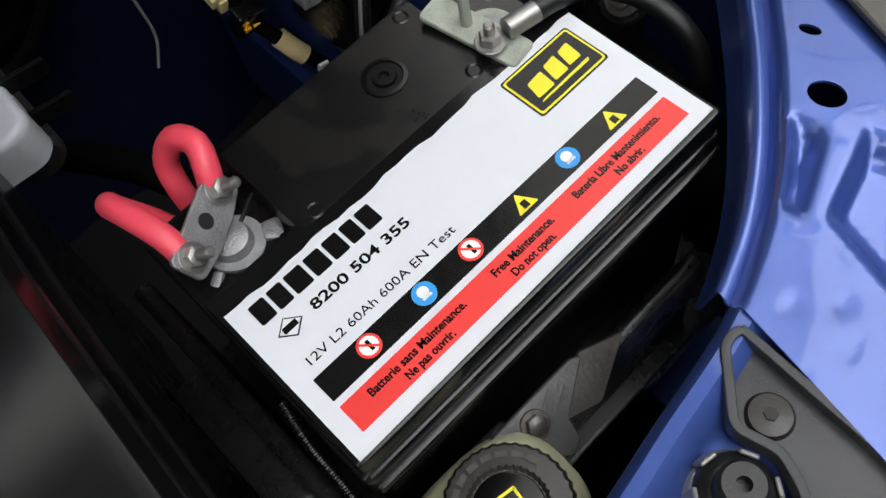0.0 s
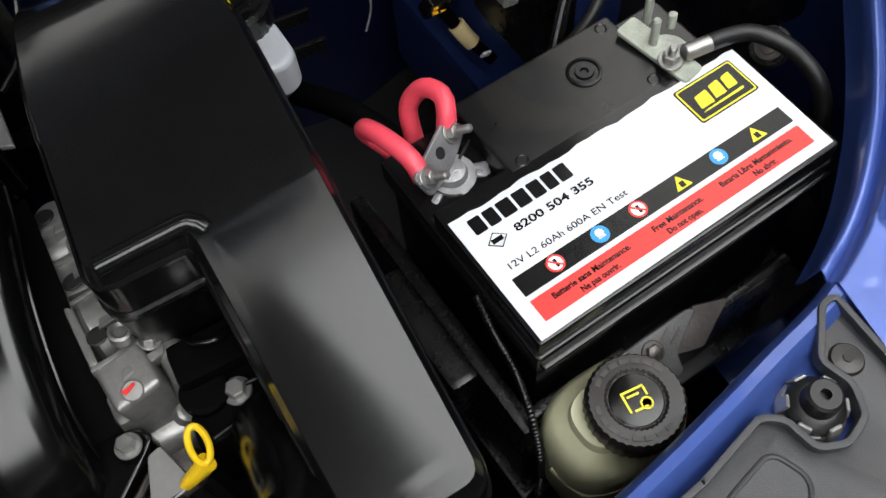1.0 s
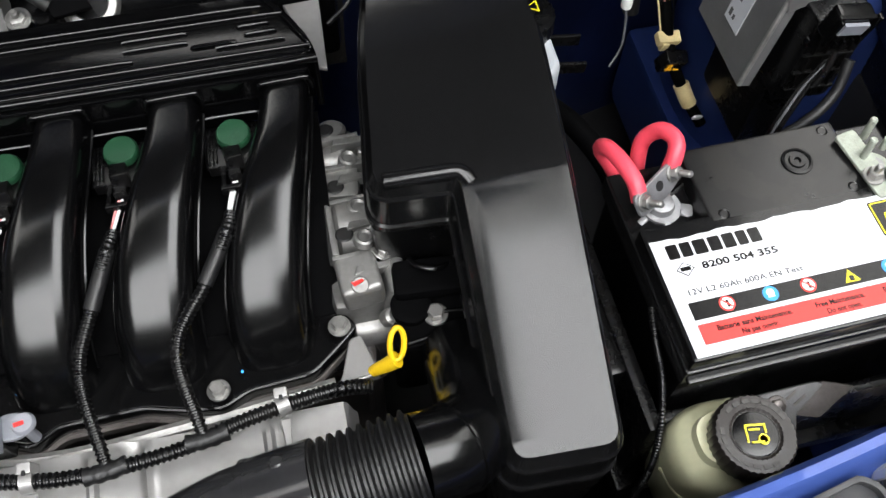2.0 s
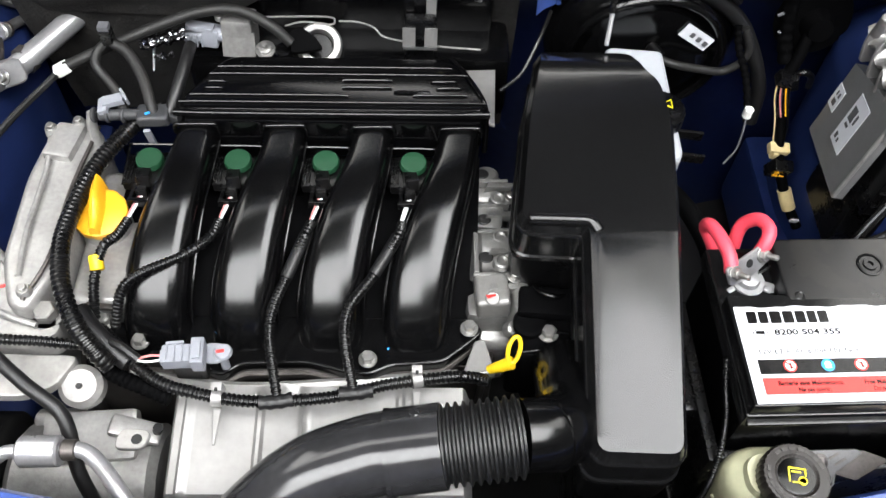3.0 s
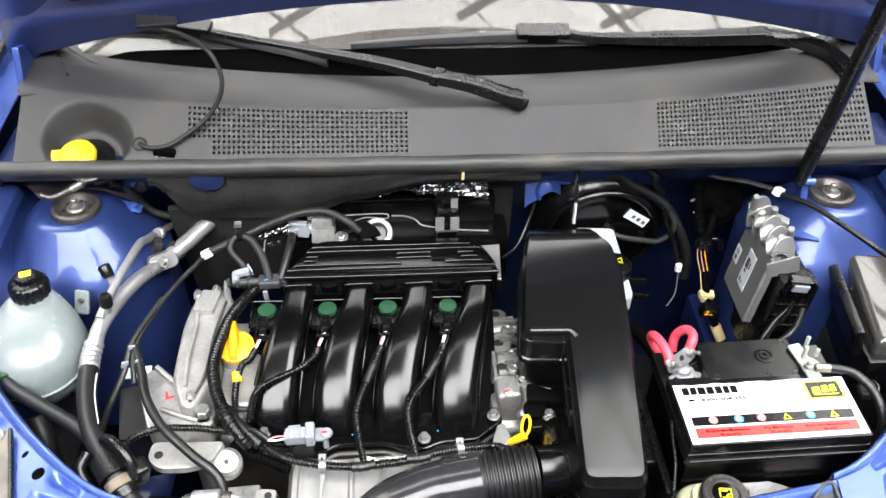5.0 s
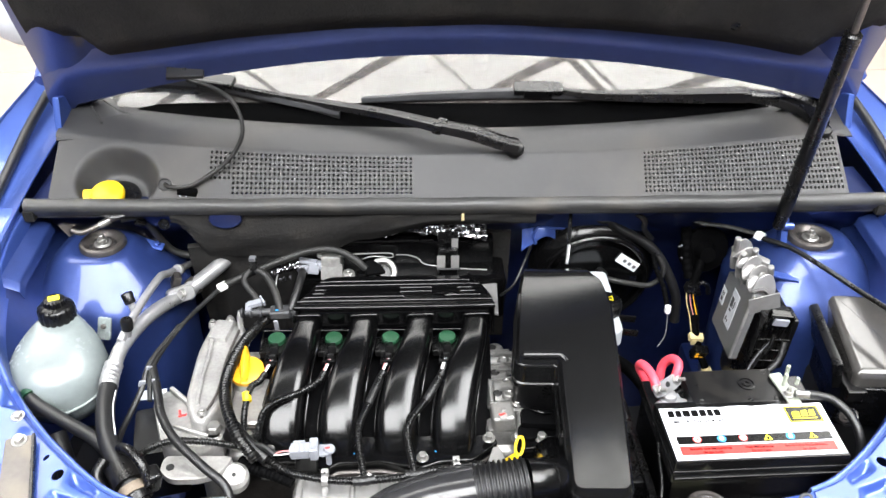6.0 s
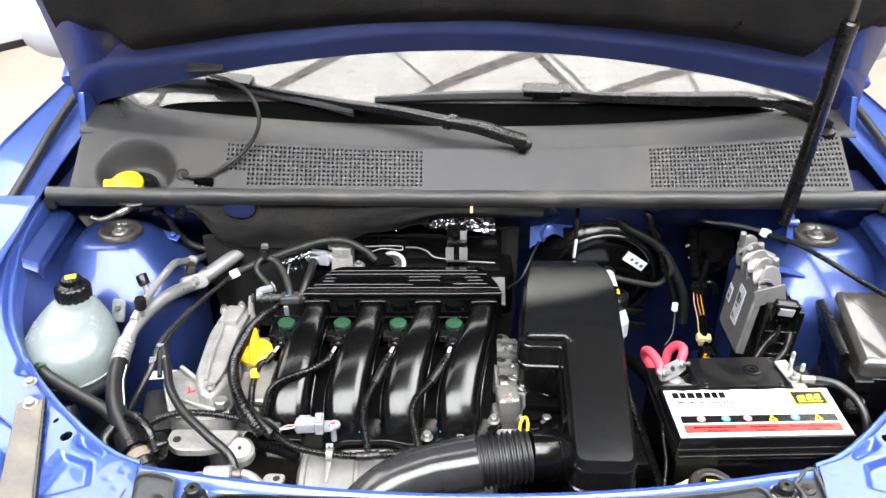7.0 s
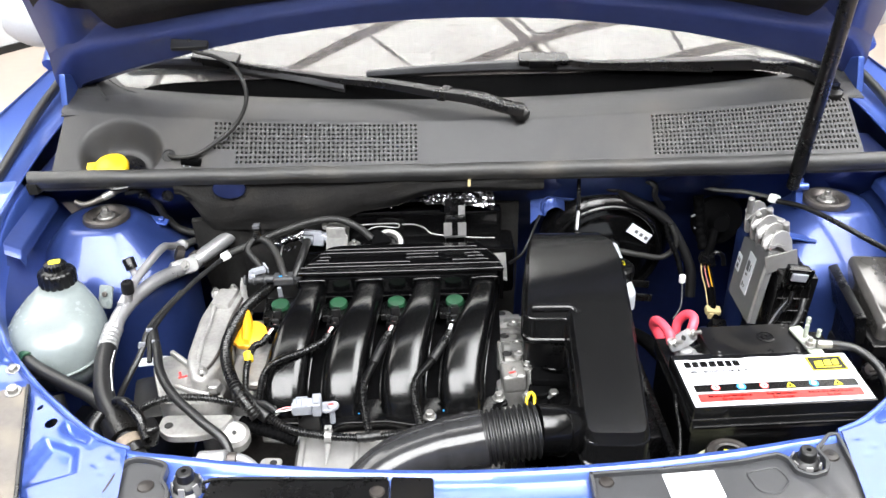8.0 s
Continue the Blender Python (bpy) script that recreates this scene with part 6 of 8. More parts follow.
def grown(outline, d):
    """The plan with its edge moved outwards by d."""
    out = []
    n = len(outline)
    for i in range(n):
        a, b, c = Vector(outline[i - 1][:2]), Vector(outline[i][:2]), Vector(outline[(i + 1) % n][:2])
        e, f = (b - a).normalized(), (c - b).normalized()
        nrm = (Vector((e.y, -e.x)) + Vector((f.y, -f.x))).normalized()
        out.append(b + nrm * d)
    return out


def lid_shell(outline, rows_at):
    """Rings from the lid's foot over its softened edge to a closed top."""
    base = rounded(outline, 0.012, 5)
    return [[Vector((p.x, p.y, lid_z(p.x, p.y) + dz)) for p in grown(base, g)] for g, dz in rows_at]


rows = lid_shell(PLAN, [(0.0078, -0.052), (0.0088, -0.050), (0.0086, -0.046), (0.0066, -0.0445), (0.0062, -0.018), (0.0064, -0.0145), (0.0056, -0.0128), (0.0044, -0.0118), (0.0003, -0.0006), (-0.0003, 0.0), (-0.0080, 0.0)])
bm = bmesh.new()
rings = [[bm.verts.new(p) for p in r] for r in rows]
for a, b in zip(rings, rings[1:]):
    for j in range(len(a)):
        bm.faces.new((a[j], a[(j + 1) % len(a)], b[(j + 1) % len(a)], b[j]))
cap_face = bm.faces.new(rings[-1])
cap_tris = bmesh.ops.triangulate(bm, faces=[cap_face])["faces"]
for k in range(42):
    flat = list(cap_tris)
    if k:
        flat = [f for f in bm.faces if f.select]
    for f in flat:
        f.select = True
    es = {e for f in flat for e in f.edges}
    vs = {v for f in flat for v in f.verts}
    cutres = bmesh.ops.bisect_plane(bm, geom=list(vs) + list(es) + flat, plane_co=(0, -0.13 + 0.01 * k, 0), plane_no=(0, 1, 0))
    for g in cutres["geom"]:
        if isinstance(g, bmesh.types.BMFace):
            g.select = True
for v in {v for f in bm.faces if f.select for v in f.verts}:
    v.co.z = lid_z(v.co.x, v.co.y)
airlid = part("lid", bm, SATIN, airbox, "smooth black lid, shiny towards the front", 24)
part("lid_bead", tube([(0.079, 0.0600, 0.8515), (0.115, 0.0592, 0.8515), (0.134, 0.0580, 0.8510), (0.1405, 0.050, 0.8475)], 0.0062, 12), SATIN, airlid)
base = rounded(grown(PLAN, 0.008), 0.012, 4)
rows = [[Vector((p.x, p.y, 0.55)) for p in grown(base, -0.012)], [Vector((p.x, p.y, lid_z(p.x, p.y) - 0.055)) for p in base]]
bm = loft(rows)
part("lower_box", bm, PLASTIC, airbox)
bm = prism(rounded([(0.068, -0.022), (0.138, -0.022), (0.138, 0.052), (0.078, 0.052)], 0.010, 3), 0.66, 0.742, 0.006, 2)
box((0.105, 0.030, 0.752), (0.055, 0.032, 0.016), (0, 0, -4), 0.006, bm=bm)
lathe([(0.012, 0), (0.016, 0.004), (0.016, 0.010), (0.012, 0.012)], (0.088, 0.012, 0.738), seg=24, bm=bm)
part("resonator", bm, NEARBLACK, airbox, "dark black resonator moulding")
for k in range(4):
    part("resonator_rib", tube([(0.080 + 0.004 * k, -0.018 + 0.019 * k, 0.7425), (0.108, -0.016 + 0.019 * k, 0.7445), (0.134, -0.018 + 0.019 * k, 0.7425)], 0.0018, 8), GLOSS, airbox)
part("resonator_clip", tube([(0.094, 0.047, 0.756), (0.098, 0.036, 0.764), (0.112, 0.030, 0.765), (0.122, 0.036, 0.758)], 0.0026, 10), GLOSS, airbox, "black spring clip")
part("cover_bolt", hexa((0.106, 0.002, 0.742), 0.0068, 0.009), STEEL, airbox, "round plated bolt")
part("cover_bolt", hexa((0.083, -0.004, 0.728), 0.0055, 0.008), STEEL, airbox)

duct = thing("intake_duct", "glossy dark intake duct with a ribbed black bellows", "air duct", (0.0, -0.12, 0.62))
part("snorkel", tube([(-0.196, -0.214, 0.690), (-0.160, -0.180, 0.733), (-0.112, -0.150, 0.764), (-0.062, -0.135, 0.777), (-0.034, -0.132, 0.782)], 0.0345, 30, step=0.005), DUCTM, duct, "glossy dark snorkel pipe")
part("cuff", tube([(-0.042, -0.133, 0.781), (-0.020, -0.131, 0.784), (0.003, -0.1295, 0.788)], 0.0365, 30, step=0.005), DUCTM, duct, "plain grey cuff")
part("cuff_ring", tube([(-0.044, -0.1332, 0.7805), (-0.040, -0.133, 0.781)], 0.0375, 30, step=0.002), DUCTM, duct)
part("cuff_boss", rod((-0.022, -0.113, 0.813), 0.0050, 0.004, (0, 0.5, 1), 16, 0.001), DUCTM, duct)
part("bellows", tube([(0.002, -0.1295, 0.788), (0.034, -0.127, 0.792), (0.069, -0.1235, 0.7955)], 0.0352, 30, ribs=0.0068, depth=0.0040), RUBBER, duct, "ribbed black rubber bellows")
part("elbow", tube([(0.067, -0.1236, 0.7955), (0.078, -0.122, 0.794), (0.092, -0.119, 0.790), (0.107, -0.109, 0.780), (0.116, -0.090, 0.768), (0.119, -0.062, 0.754), (0.119, -0.030, 0.735)], 0.0315, 28, step=0.005), GLOSS, duct, "glossy dark elbow")
part("elbow_band", tube([(0.0930, -0.1187, 0.7895), (0.0945, -0.1180, 0.7890)], 0.0328, 28, step=0.002), GLOSS, duct)

# ---- behind the manifold ----
rear_kit = thing("throttle_body", "metal throttle body and valve behind the manifold", "throttle body", (-0.20, 0.32, 0.78))
bm = box((-0.216, 0.326, 0.824), (0.034, 0.034, 0.040), (-12, 0, -4), 0.005)
box((-0.216, 0.3085, 0.820), (0.036, 0.004, 0.028), (-20, 0, -4), 0.001, bm=bm)
rod((-0.236, 0.328, 0.838), 0.0050, 0.008, (0, -0.2, 1), 14, 0.001, bm)
rod((-0.200, 0.326, 0.838), 0.0050, 0.008, (0, -0.2, 1), 14, 0.001, bm)
part("valve_body", bm, ALU, rear_kit, "pale rectangular valve body")
bm = rod((-0.275, 0.318, 0.822), 0.0085, 0.045, (1, 0, 0.1), 20, 0.003)
box((-0.256, 0.318, 0.836), (0.030, 0.014, 0.006), (-10, 6, -4), 0.002, bm=bm)
box((-0.246, 0.318, 0.824), (0.018, 0.020, 0.020), (-10, 6, -4), 0.003, bm=bm)
for k in range(4):
    box((-0.270 + 0.005 * k, 0.309, 0.824), (0.0016, 0.004, 0.014), (-10, 0, 0), 0.0004, 1, bm)
part("motor", bm, CONN, rear_kit, "grey electric plug")
for k in range(4):
    part("plug_wire", tube([(-0.275, 0.316 + 0.003 * k, 0.822), (-0.291, 0.314 + 0.004 * k, 0.828 - 0.004 * k), (-0.305, 0.304 + 0.004 * k, 0.820), (-0.312, 0.298, 0.79)], 0.0011, 6), (LWHI, RUBBER, MGREY, LWHI)[k], rear_kit)
ring_axis = (0.10, -0.55, 0.83)
part("bore_ring", lathe([(0.0150, -0.020), (0.0150, 0.0), (0.0165, 0.0025), (0.0225, 0.0025), (0.0250, -0.001), (0.0250, -0.022)], (-0.131, 0.318, 0.814), ring_axis, 44), ALU, rear_kit, "bright machined ring of the throttle bore")
part("bore_plate", rod((-0.132, 0.321, 0.806), 0.0150, 0.006, ring_axis, 32, 0.001), GLOSS, rear_kit)
part("cover_dome", lathe([(0, 0.016), (0.008, 0.014), (0.012, 0.008), (0.014, 0.0), (0, 0.0)], (-0.168, 0.308, 0.806), (0, -0.3, 1), 28), GLOSS, rear_kit, "black domed cover")
part("lever", prism(rounded([(-0.018, -0.010), (0.016, -0.010), (0.010, 0.004), (-0.004, 0.018), (-0.018, 0.014)], 0.004, 3), 0, 0.006, 0.001, 1, pose(-0.142, 0.306, 0.826, 30, 0, 12)), NEARBLACK, rear_kit, "black throttle lever")
part("screw", hexa((-0.188, 0.306, 0.816), 0.0075, 0.006, (0, -0.3, 1)), STEEL, rear_kit)
part("screw_head", rod((-0.188, 0.305, 0.822), 0.0035, 0.006, (0, -0.3, 1), 12, 0.001), STEEL, rear_kit)
bm = box((-0.10, 0.345, 0.757), (0.36, 0.07, 0.09), bevel=0.012)
box((-0.09, 0.378, 0.818), (0.30, 0.04, 0.06), bevel=0.010, bm=bm)
part("rear_housing", bm, GLOSS, rear_kit, "glossy black moulding")
for x in (-0.195, -0.155, -0.11, -0.068):
    part("housing_fin", box((x, 0.356, 0.848), (0.003, 0.012, 0.012), bevel=0.001), GLOSS, rear_kit)
plugsq = thing("relay_bracket", "black bracket with a bright square tag", "bracket", (-0.021, 0.30, 0.80))
part("bracket", box((-0.021, 0.304, 0.835), (0.032, 0.014, 0.065), bevel=0.003), PLASTIC, plugsq)
for x in (-0.033, -0.010):
    part("tag", box((x, 0.2945, 0.848), (0.0135, 0.0016, 0.024), (-8, 0, 0), 0.0005), SHEET, plugsq, "bright metal tag")
    part("tag", box((x, 0.3140, 0.870), (0.0105, 0.0016, 0.022), (-8, 0, 0), 0.0005), SHEET if x > -0.02 else GLOSS, plugsq, "bright metal tag")
part("tag_bar", box((-0.021, 0.2895, 0.8378), (0.036, 0.0016, 0.003), (-8, 0, 0)), GALV, plugsq)
part("tag_bar", box((-0.021, 0.3085, 0.8600), (0.033, 0.0016, 0.003), (-30, 0, 0)), GLOSS, plugsq)
part("upper_bracket", box((-0.021, 0.320, 0.868), (0.034, 0.006, 0.045), bevel=0.002), PLASTIC, plugsq)
part("side_plate", prism([(0.030, 0.298), (0.062, 0.300), (0.058, 0.218), (0.048, 0.222)], 0.796, 0.800, 0.001, 1), SHEET, rear_kit, "flat pale metal side plate")
for pts in (((-0.190, 0.330, 0.840), (-0.168, 0.330, 0.8415), (-0.120, 0.330, 0.8425), (-0.113, 0.326, 0.840), (-0.118, 0.322, 0.839), (-0.146, 0.322, 0.842), (-0.166, 0.322, 0.836)),
            ((-0.108, 0.320, 0.846), (-0.088, 0.320, 0.845), (-0.071, 0.320, 0.838), (-0.062, 0.314, 0.832), (-0.045, 0.310, 0.830), (-0.002, 0.304, 0.828), (0.044, 0.300, 0.828))):
    part("wire", tube(pts, 0.0011, 8, step=0.002), SHEET, rear_kit, "thin bright wire")
part("rear_lip", tube([(-0.235, 0.353, 0.846), (-0.190, 0.354, 0.849), (-0.120, 0.355, 0.850), (-0.045, 0.356, 0.851)], 0.0022, 8), GLOSS, rear_kit)

foil = thing("foil_shield", "crumpled silver foil heat wrap at the bulkhead", "heat wrap", (-0.05, 0.37, 0.82))


def foil_pt(u, v):
    x = -0.150 + 0.195 * u
    n = noise.noise(Vector((x * 38, v * 3, 0))) + 0.5 * noise.noise(Vector((x * 90, v * 7, 3))) + 0.16 * noise.noise(Vector((x * 260, v * 16, 9)))
    top = 0.872 + 0.022 * smooth01(u * 1.5) - 0.006 * smooth01((u - 0.8) / 0.2)
    deep = 0.010 + 0.017 * smooth01((u - 0.25) / 0.4)
    return (x + 0.003 * n, 0.352 - 0.012 * v * smooth01((u - 0.3) / 0.3) + 0.009 * n, top - deep * v + 0.004 * noise.noise(Vector((x * 70, v * 8, 21))))


part("foil", sheet(foil_pt, 150, 26), FOIL, foil, sharp=20)
part("stitched_hem", tube([(-0.270, 0.345, 0.853), (-0.200, 0.345, 0.863), (-0.150, 0.345, 0.876), (-0.100, 0.345, 0.889), (-0.060, 0.345, 0.895)], 0.0013, 6, ribs=0.006, depth=0.0007), SHEET, foil, "bright dotted hem")

felt = thing("bulkhead_insulation", "dark felt insulation mat on the bulkhead", "insulation", (-0.2, 0.38, 0.70))


def felt_pt(u, v):
    x = -0.475 + 0.60 * u
    low = 0.900 - 0.070 * smooth01((u - 0.01) / 0.08) + 0.030 * smooth01((u - 0.38) / 0.14) + 0.032 * smooth01((u - 0.52) / 0.2)
    z = 0.926 + (low - 0.926) * v
    return (x, 0.338 + 0.006 * v + 0.005 * noise.noise(Vector((x * 9, v * 3, 1))) - 0.01 * math.sin(v * 3), z)


part("mat", sheet(felt_pt, 60, 16, 0.01), FELT, felt)
part("lower_sheet", sheet(lambda u, v: (-0.46 + 0.24 * u, 0.352 + 0.05 * v + 0.006 * noise.noise(Vector((u * 8, v * 4, 5))), 0.850 - 0.22 * v), 30, 20, 0.01), FELT, felt)
# dark sheet added here to cover the blue bulkhead with black
part("lower_sheet", sheet(lambda u, v: (-0.22 + 0.31 * u, 0.392 + 0.03 * v + 0.005 * noise.noise(Vector((u * 9, v * 4, 7))), 0.850 - 0.26 * v), 30, 20, 0.01), FELT, felt)
for c in ((-0.488, 0.345, 0.900), (-0.452, 0.346, 0.898)):
    part("mat_clip", lathe([(0, 0.005), (0.007, 0.004), (0.010, 0.0)], (c[0], c[1] - 0.009, c[2]), (0, -1, 0.2), 16), PLASTIC, felt)
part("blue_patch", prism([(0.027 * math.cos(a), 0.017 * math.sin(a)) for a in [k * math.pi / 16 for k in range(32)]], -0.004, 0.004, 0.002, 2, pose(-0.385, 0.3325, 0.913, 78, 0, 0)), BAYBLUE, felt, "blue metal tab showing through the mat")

edge_hose = thing("mat_edge_hose", "thin dark drain hose along the edge of the insulation mat", "hose", (-0.515, 0.37, 0.85))
part("hose", tube([(-0.560, 0.345, 0.905), (-0.535, 0.358, 0.900), (-0.522, 0.370, 0.872), (-0.512, 0.378, 0.840), (-0.496, 0.382, 0.815), (-0.470, 0.384, 0.804), (-0.446, 0.386, 0.804)], 0.0062, 12), HOSEM, edge_hose)
part("hose_end", rod((-0.540, 0.352, 0.897), 0.0075, 0.018, (0.8, 0.4, -0.5), 14, 0.002), PLASTIC, edge_hose)
drain = thing("drain_pipe", "short pale pipe under the bonnet seal by the tower", "pipe", (-0.59, 0.335, 0.90))
part("pipe", tube([(-0.632, 0.318, 0.902), (-0.616, 0.318, 0.897), (-0.590, 0.330, 0.903), (-0.568, 0.338, 0.911), (-0.552, 0.342, 0.914)], 0.0048, 12), DSTEEL, drain)
part("sleeve", tube([(-0.590, 0.330, 0.903), (-0.574, 0.336, 0.909)], 0.0060, 12), STEEL, drain, "bright sleeve")
stay = thing("tower_stay", "small blue steel stay with bright edges on the tower", "bracket", (-0.532, 0.375, 0.835))
bm = prism(rounded([(-0.022, -0.008), (0.024, -0.008), (0.024, 0.008), (-0.022, 0.008)], 0.003, 3), 0, 0.003, 0.001, 1, pose(-0.528, 0.364, 0.842, 12, 14, -8))
rod((-0.516, 0.362, 0.842), 0.005, 0.006, (0.2, -0.2, 1), 14, 0.001, bm)
part("plate", bm, BLUE, stay)

# ---- long hoses and cables over the engine ----
heat = thing("breather_hose", "long black vacuum hose with a white clip", "hose", (-0.3, 0.28, 0.85))
part("hose", tube([(-0.384, 0.256, 0.834), (-0.345, 0.272, 0.845), (-0.300, 0.294, 0.853), (-0.252, 0.314, 0.859), (-0.212, 0.318, 0.859), (-0.178, 0.308, 0.848), (-0.158, 0.300, 0.832)], 0.0058, 12), HOSEM, heat)
part("hose_clip", box((-0.387, 0.254, 0.833), (0.016, 0.012, 0.010), (0, -20, 20), 0.002), WPLA, heat, "white plastic clip")
part("holder_tip", box((-0.336, 0.2695, 0.8765), (0.011, 0.010, 0.006), bevel=0.001), MGREY, heat)
part("cable", tube([(-0.392, 0.250, 0.830), (-0.430, 0.190, 0.820), (-0.455, 0.130, 0.812), (-0.464, 0.080, 0.805), (-0.458, 0.04, 0.79)], 0.0038, 8), RUBBER, heat)
part("cable", tube([(-0.440, 0.175, 0.818), (-0.468, 0.100, 0.810), (-0.476, 0.060, 0.79), (-0.50, 0.02, 0.75), (-0.52, -0.01, 0.70)], 0.0045, 8), RUBBER, heat)
for c in ((-0.468, 0.088, 0.808), (-0.474, 0.066, 0.800), (-0.455, 0.066, 0.803)):
    part("tie_wrap", box(c, (0.0095, 0.0035, 0.0100), (0, 20, 30), 0.001), CONN, heat, "pale cable tie")
loop = thing("grey_hose_loop", "grey rubber hose loop in a black holder", "hose", (-0.335, 0.262, 0.82))
part("hose", tube([(-0.318, 0.208, 0.815), (-0.330, 0.232, 0.826), (-0.350, 0.252, 0.842), (-0.345, 0.266, 0.852), (-0.335, 0.270, 0.856)], 0.0050, 12), HOSEM, loop)
part("hose", tube([(-0.335, 0.270, 0.856), (-0.318, 0.262, 0.850), (-0.302, 0.240, 0.838), (-0.292, 0.215, 0.826), (-0.288, 0.205, 0.815)], 0.0058, 12), HOSEM, loop)
part("holder", box((-0.336, 0.270, 0.862), (0.012, 0.012, 0.024), bevel=0.002), PLASTIC, loop)
rail = thing("fuel_rail_fitting", "dark plastic fuel line fitting on the engine", "pipe fitting", (-0.295, 0.205, 0.81))
bm = rod((-0.345, 0.208, 0.815), 0.0058, 0.060, (1, 0, 0.05), 18, 0.001)
for x in (-0.352, -0.338, -0.322):
    rod((x, 0.208, 0.8150), 0.0078, 0.004, (1, 0, 0.05), 18, 0.001, bm)
box((-0.290, 0.208, 0.816), (0.032, 0.022, 0.014), (0, 0, 4), 0.004, 3, bm)
box((-0.272, 0.212, 0.812), (0.018, 0.014, 0.012), (0, 0, -18), 0.003, bm=bm)
part("fitting", bm, GREYPL, rail)
part("blue_mark", box((-0.294, 0.204, 0.8236), (0.0055, 0.0028, 0.001), (0, 0, 24), 0.0003), LBLU, rail)
bm = box((-0.330, 0.218, 0.826), (0.022, 0.012, 0.007), (0, -8, 12), 0.0015)
box((-0.340, 0.214, 0.822), (0.010, 0.020, 0.006), (0, -14, 8), 0.0015, bm=bm)
box((-0.318, 0.220, 0.830), (0.003, 0.016, 0.010), (10, -8, 30), 0.001, bm=bm)
part("clip", bm, CONN, rail, "pale plastic clip")
part("lug", tube([(-0.352, 0.210, 0.818), (-0.354, 0.203, 0.804), (-0.351, 0.192, 0.784), (-0.344, 0.180, 0.768)], 0.0042, 10, flat=1.6), ALU, rail)
part("pin", box((-0.296, 0.196, 0.796), (0.007, 0.004, 0.028), (12, 0, 0), 0.001), CONN, rail)
part("stub_hose", tube([(-0.262, 0.290, 0.835), (-0.262, 0.262, 0.838), (-0.268, 0.232, 0.828), (-0.275, 0.212, 0.815)], 0.0065, 10), RUBBER, rail)
foil2 = thing("foil_wrap", "small crumpled foil wrap round a wire", "heat wrap", (-0.30, 0.285, 0.84))


def foil_scrap(u, v):
    """A torn strip of foil wound loosely round the wire."""
    x = -0.314 + 0.046 * u
    a = v * 5.2
    r = 0.0065 + 0.0030 * noise.noise(Vector((u * 7, v * 6, 2))) + 0.0016 * noise.noise(Vector((u * 19, v * 15, 5)))
    return (x + 0.003 * noise.noise(Vector((u * 9, v * 8, 8))), 0.292 + 0.010 * u + r * math.cos(a), 0.833 + 0.008 * u + r * math.sin(a))


part("foil", sheet(foil_scrap, 34, 30), FOIL, foil2, sharp=14)
part("foil_tail", sheet(lambda u, v: (-0.302 + 0.022 * u, 0.284 + 0.004 * math.sin(9 * u + 5 * v), 0.820 + 0.006 * u + 0.004 * v + 0.002 * math.sin(17 * u)), 20, 4), FOIL, foil2, sharp=14)

# ---- air-conditioning pipes ----
ac = thing("refrigerant_pipes", "bright aluminium refrigerant pipes with black caps and a thick hose", "pipes", (-0.48, 0.15, 0.72))
part("pipe_large", tube([(-0.398, 0.366, 0.813), (-0.402, 0.359, 0.811), (-0.432, 0.318, 0.804), (-0.462, 0.280, 0.797)], 0.0125, 18), ALUS, ac)
part("pipe_large", tube([(-0.466, 0.272, 0.799), (-0.488, 0.222, 0.812), (-0.505, 0.170, 0.818), (-0.517, 0.125, 0.816), (-0.521, 0.095, 0.808)], 0.0110, 18), ALUS, ac)
bm = prism(rounded([(-0.022, -0.013), (0.022, -0.013), (0.022, 0.013), (-0.022, 0.013)], 0.010, 4), -0.010, 0.010, 0.002, 1, pose(-0.463, 0.275, 0.802, 60, 0, 30))
part("joint_block", bm, ALUS, ac, "clamped joint block")
part("joint_cap", rod((-0.452, 0.296, 0.798), 0.0155, 0.016, (0.45, 0.85, 0), 20, 0.003), DSTEEL, ac)
part("joint_bolt", hexa((-0.456, 0.262, 0.812), 0.0058, 0.007, (-0.3, -0.8, 0.6)), STEEL, ac)
part("pipe_thin", tube([(-0.484, 0.322, 0.815), (-0.486, 0.300, 0.826), (-0.488, 0.280, 0.838), (-0.489, 0.268, 0.842), (-0.492, 0.245, 0.845), (-0.502, 0.195, 0.843), (-0.510, 0.155, 0.836), (-0.516, 0.128, 0.828)], 0.0064, 14), ALUS, ac)
part("thin_joint", rod((-0.481, 0.331, 0.810), 0.0098, 0.010, (0.15, 0.85, -0.5), 18, 0.002), ALUS, ac)
part("thin_joint", rod((-0.479, 0.340, 0.805), 0.0088, 0.006, (0.15, 0.85, -0.5), 18, 0.001), DSTEEL, ac)
part("thin_elbow", tube([(-0.480, 0.338, 0.806), (-0.470, 0.360, 0.800), (-0.452, 0.378, 0.798), (-0.444, 0.386, 0.803)], 0.0058, 12), GALV, ac)
part("elbow_cap", box((-0.443, 0.386, 0.806), (0.016, 0.016, 0.018), (20, 0, -30), 0.003), RUBBER, ac)
part("thin_stub", tube([(-0.440, 0.386, 0.807), (-0.428, 0.384, 0.809), (-0.414, 0.381, 0.811)], 0.0060, 12), ALUS, ac)
part("joint_lug", box((-0.477, 0.303, 0.806), (0.014, 0.02, 0.03), (0, 20, 20), 0.003), DSTEEL, ac)
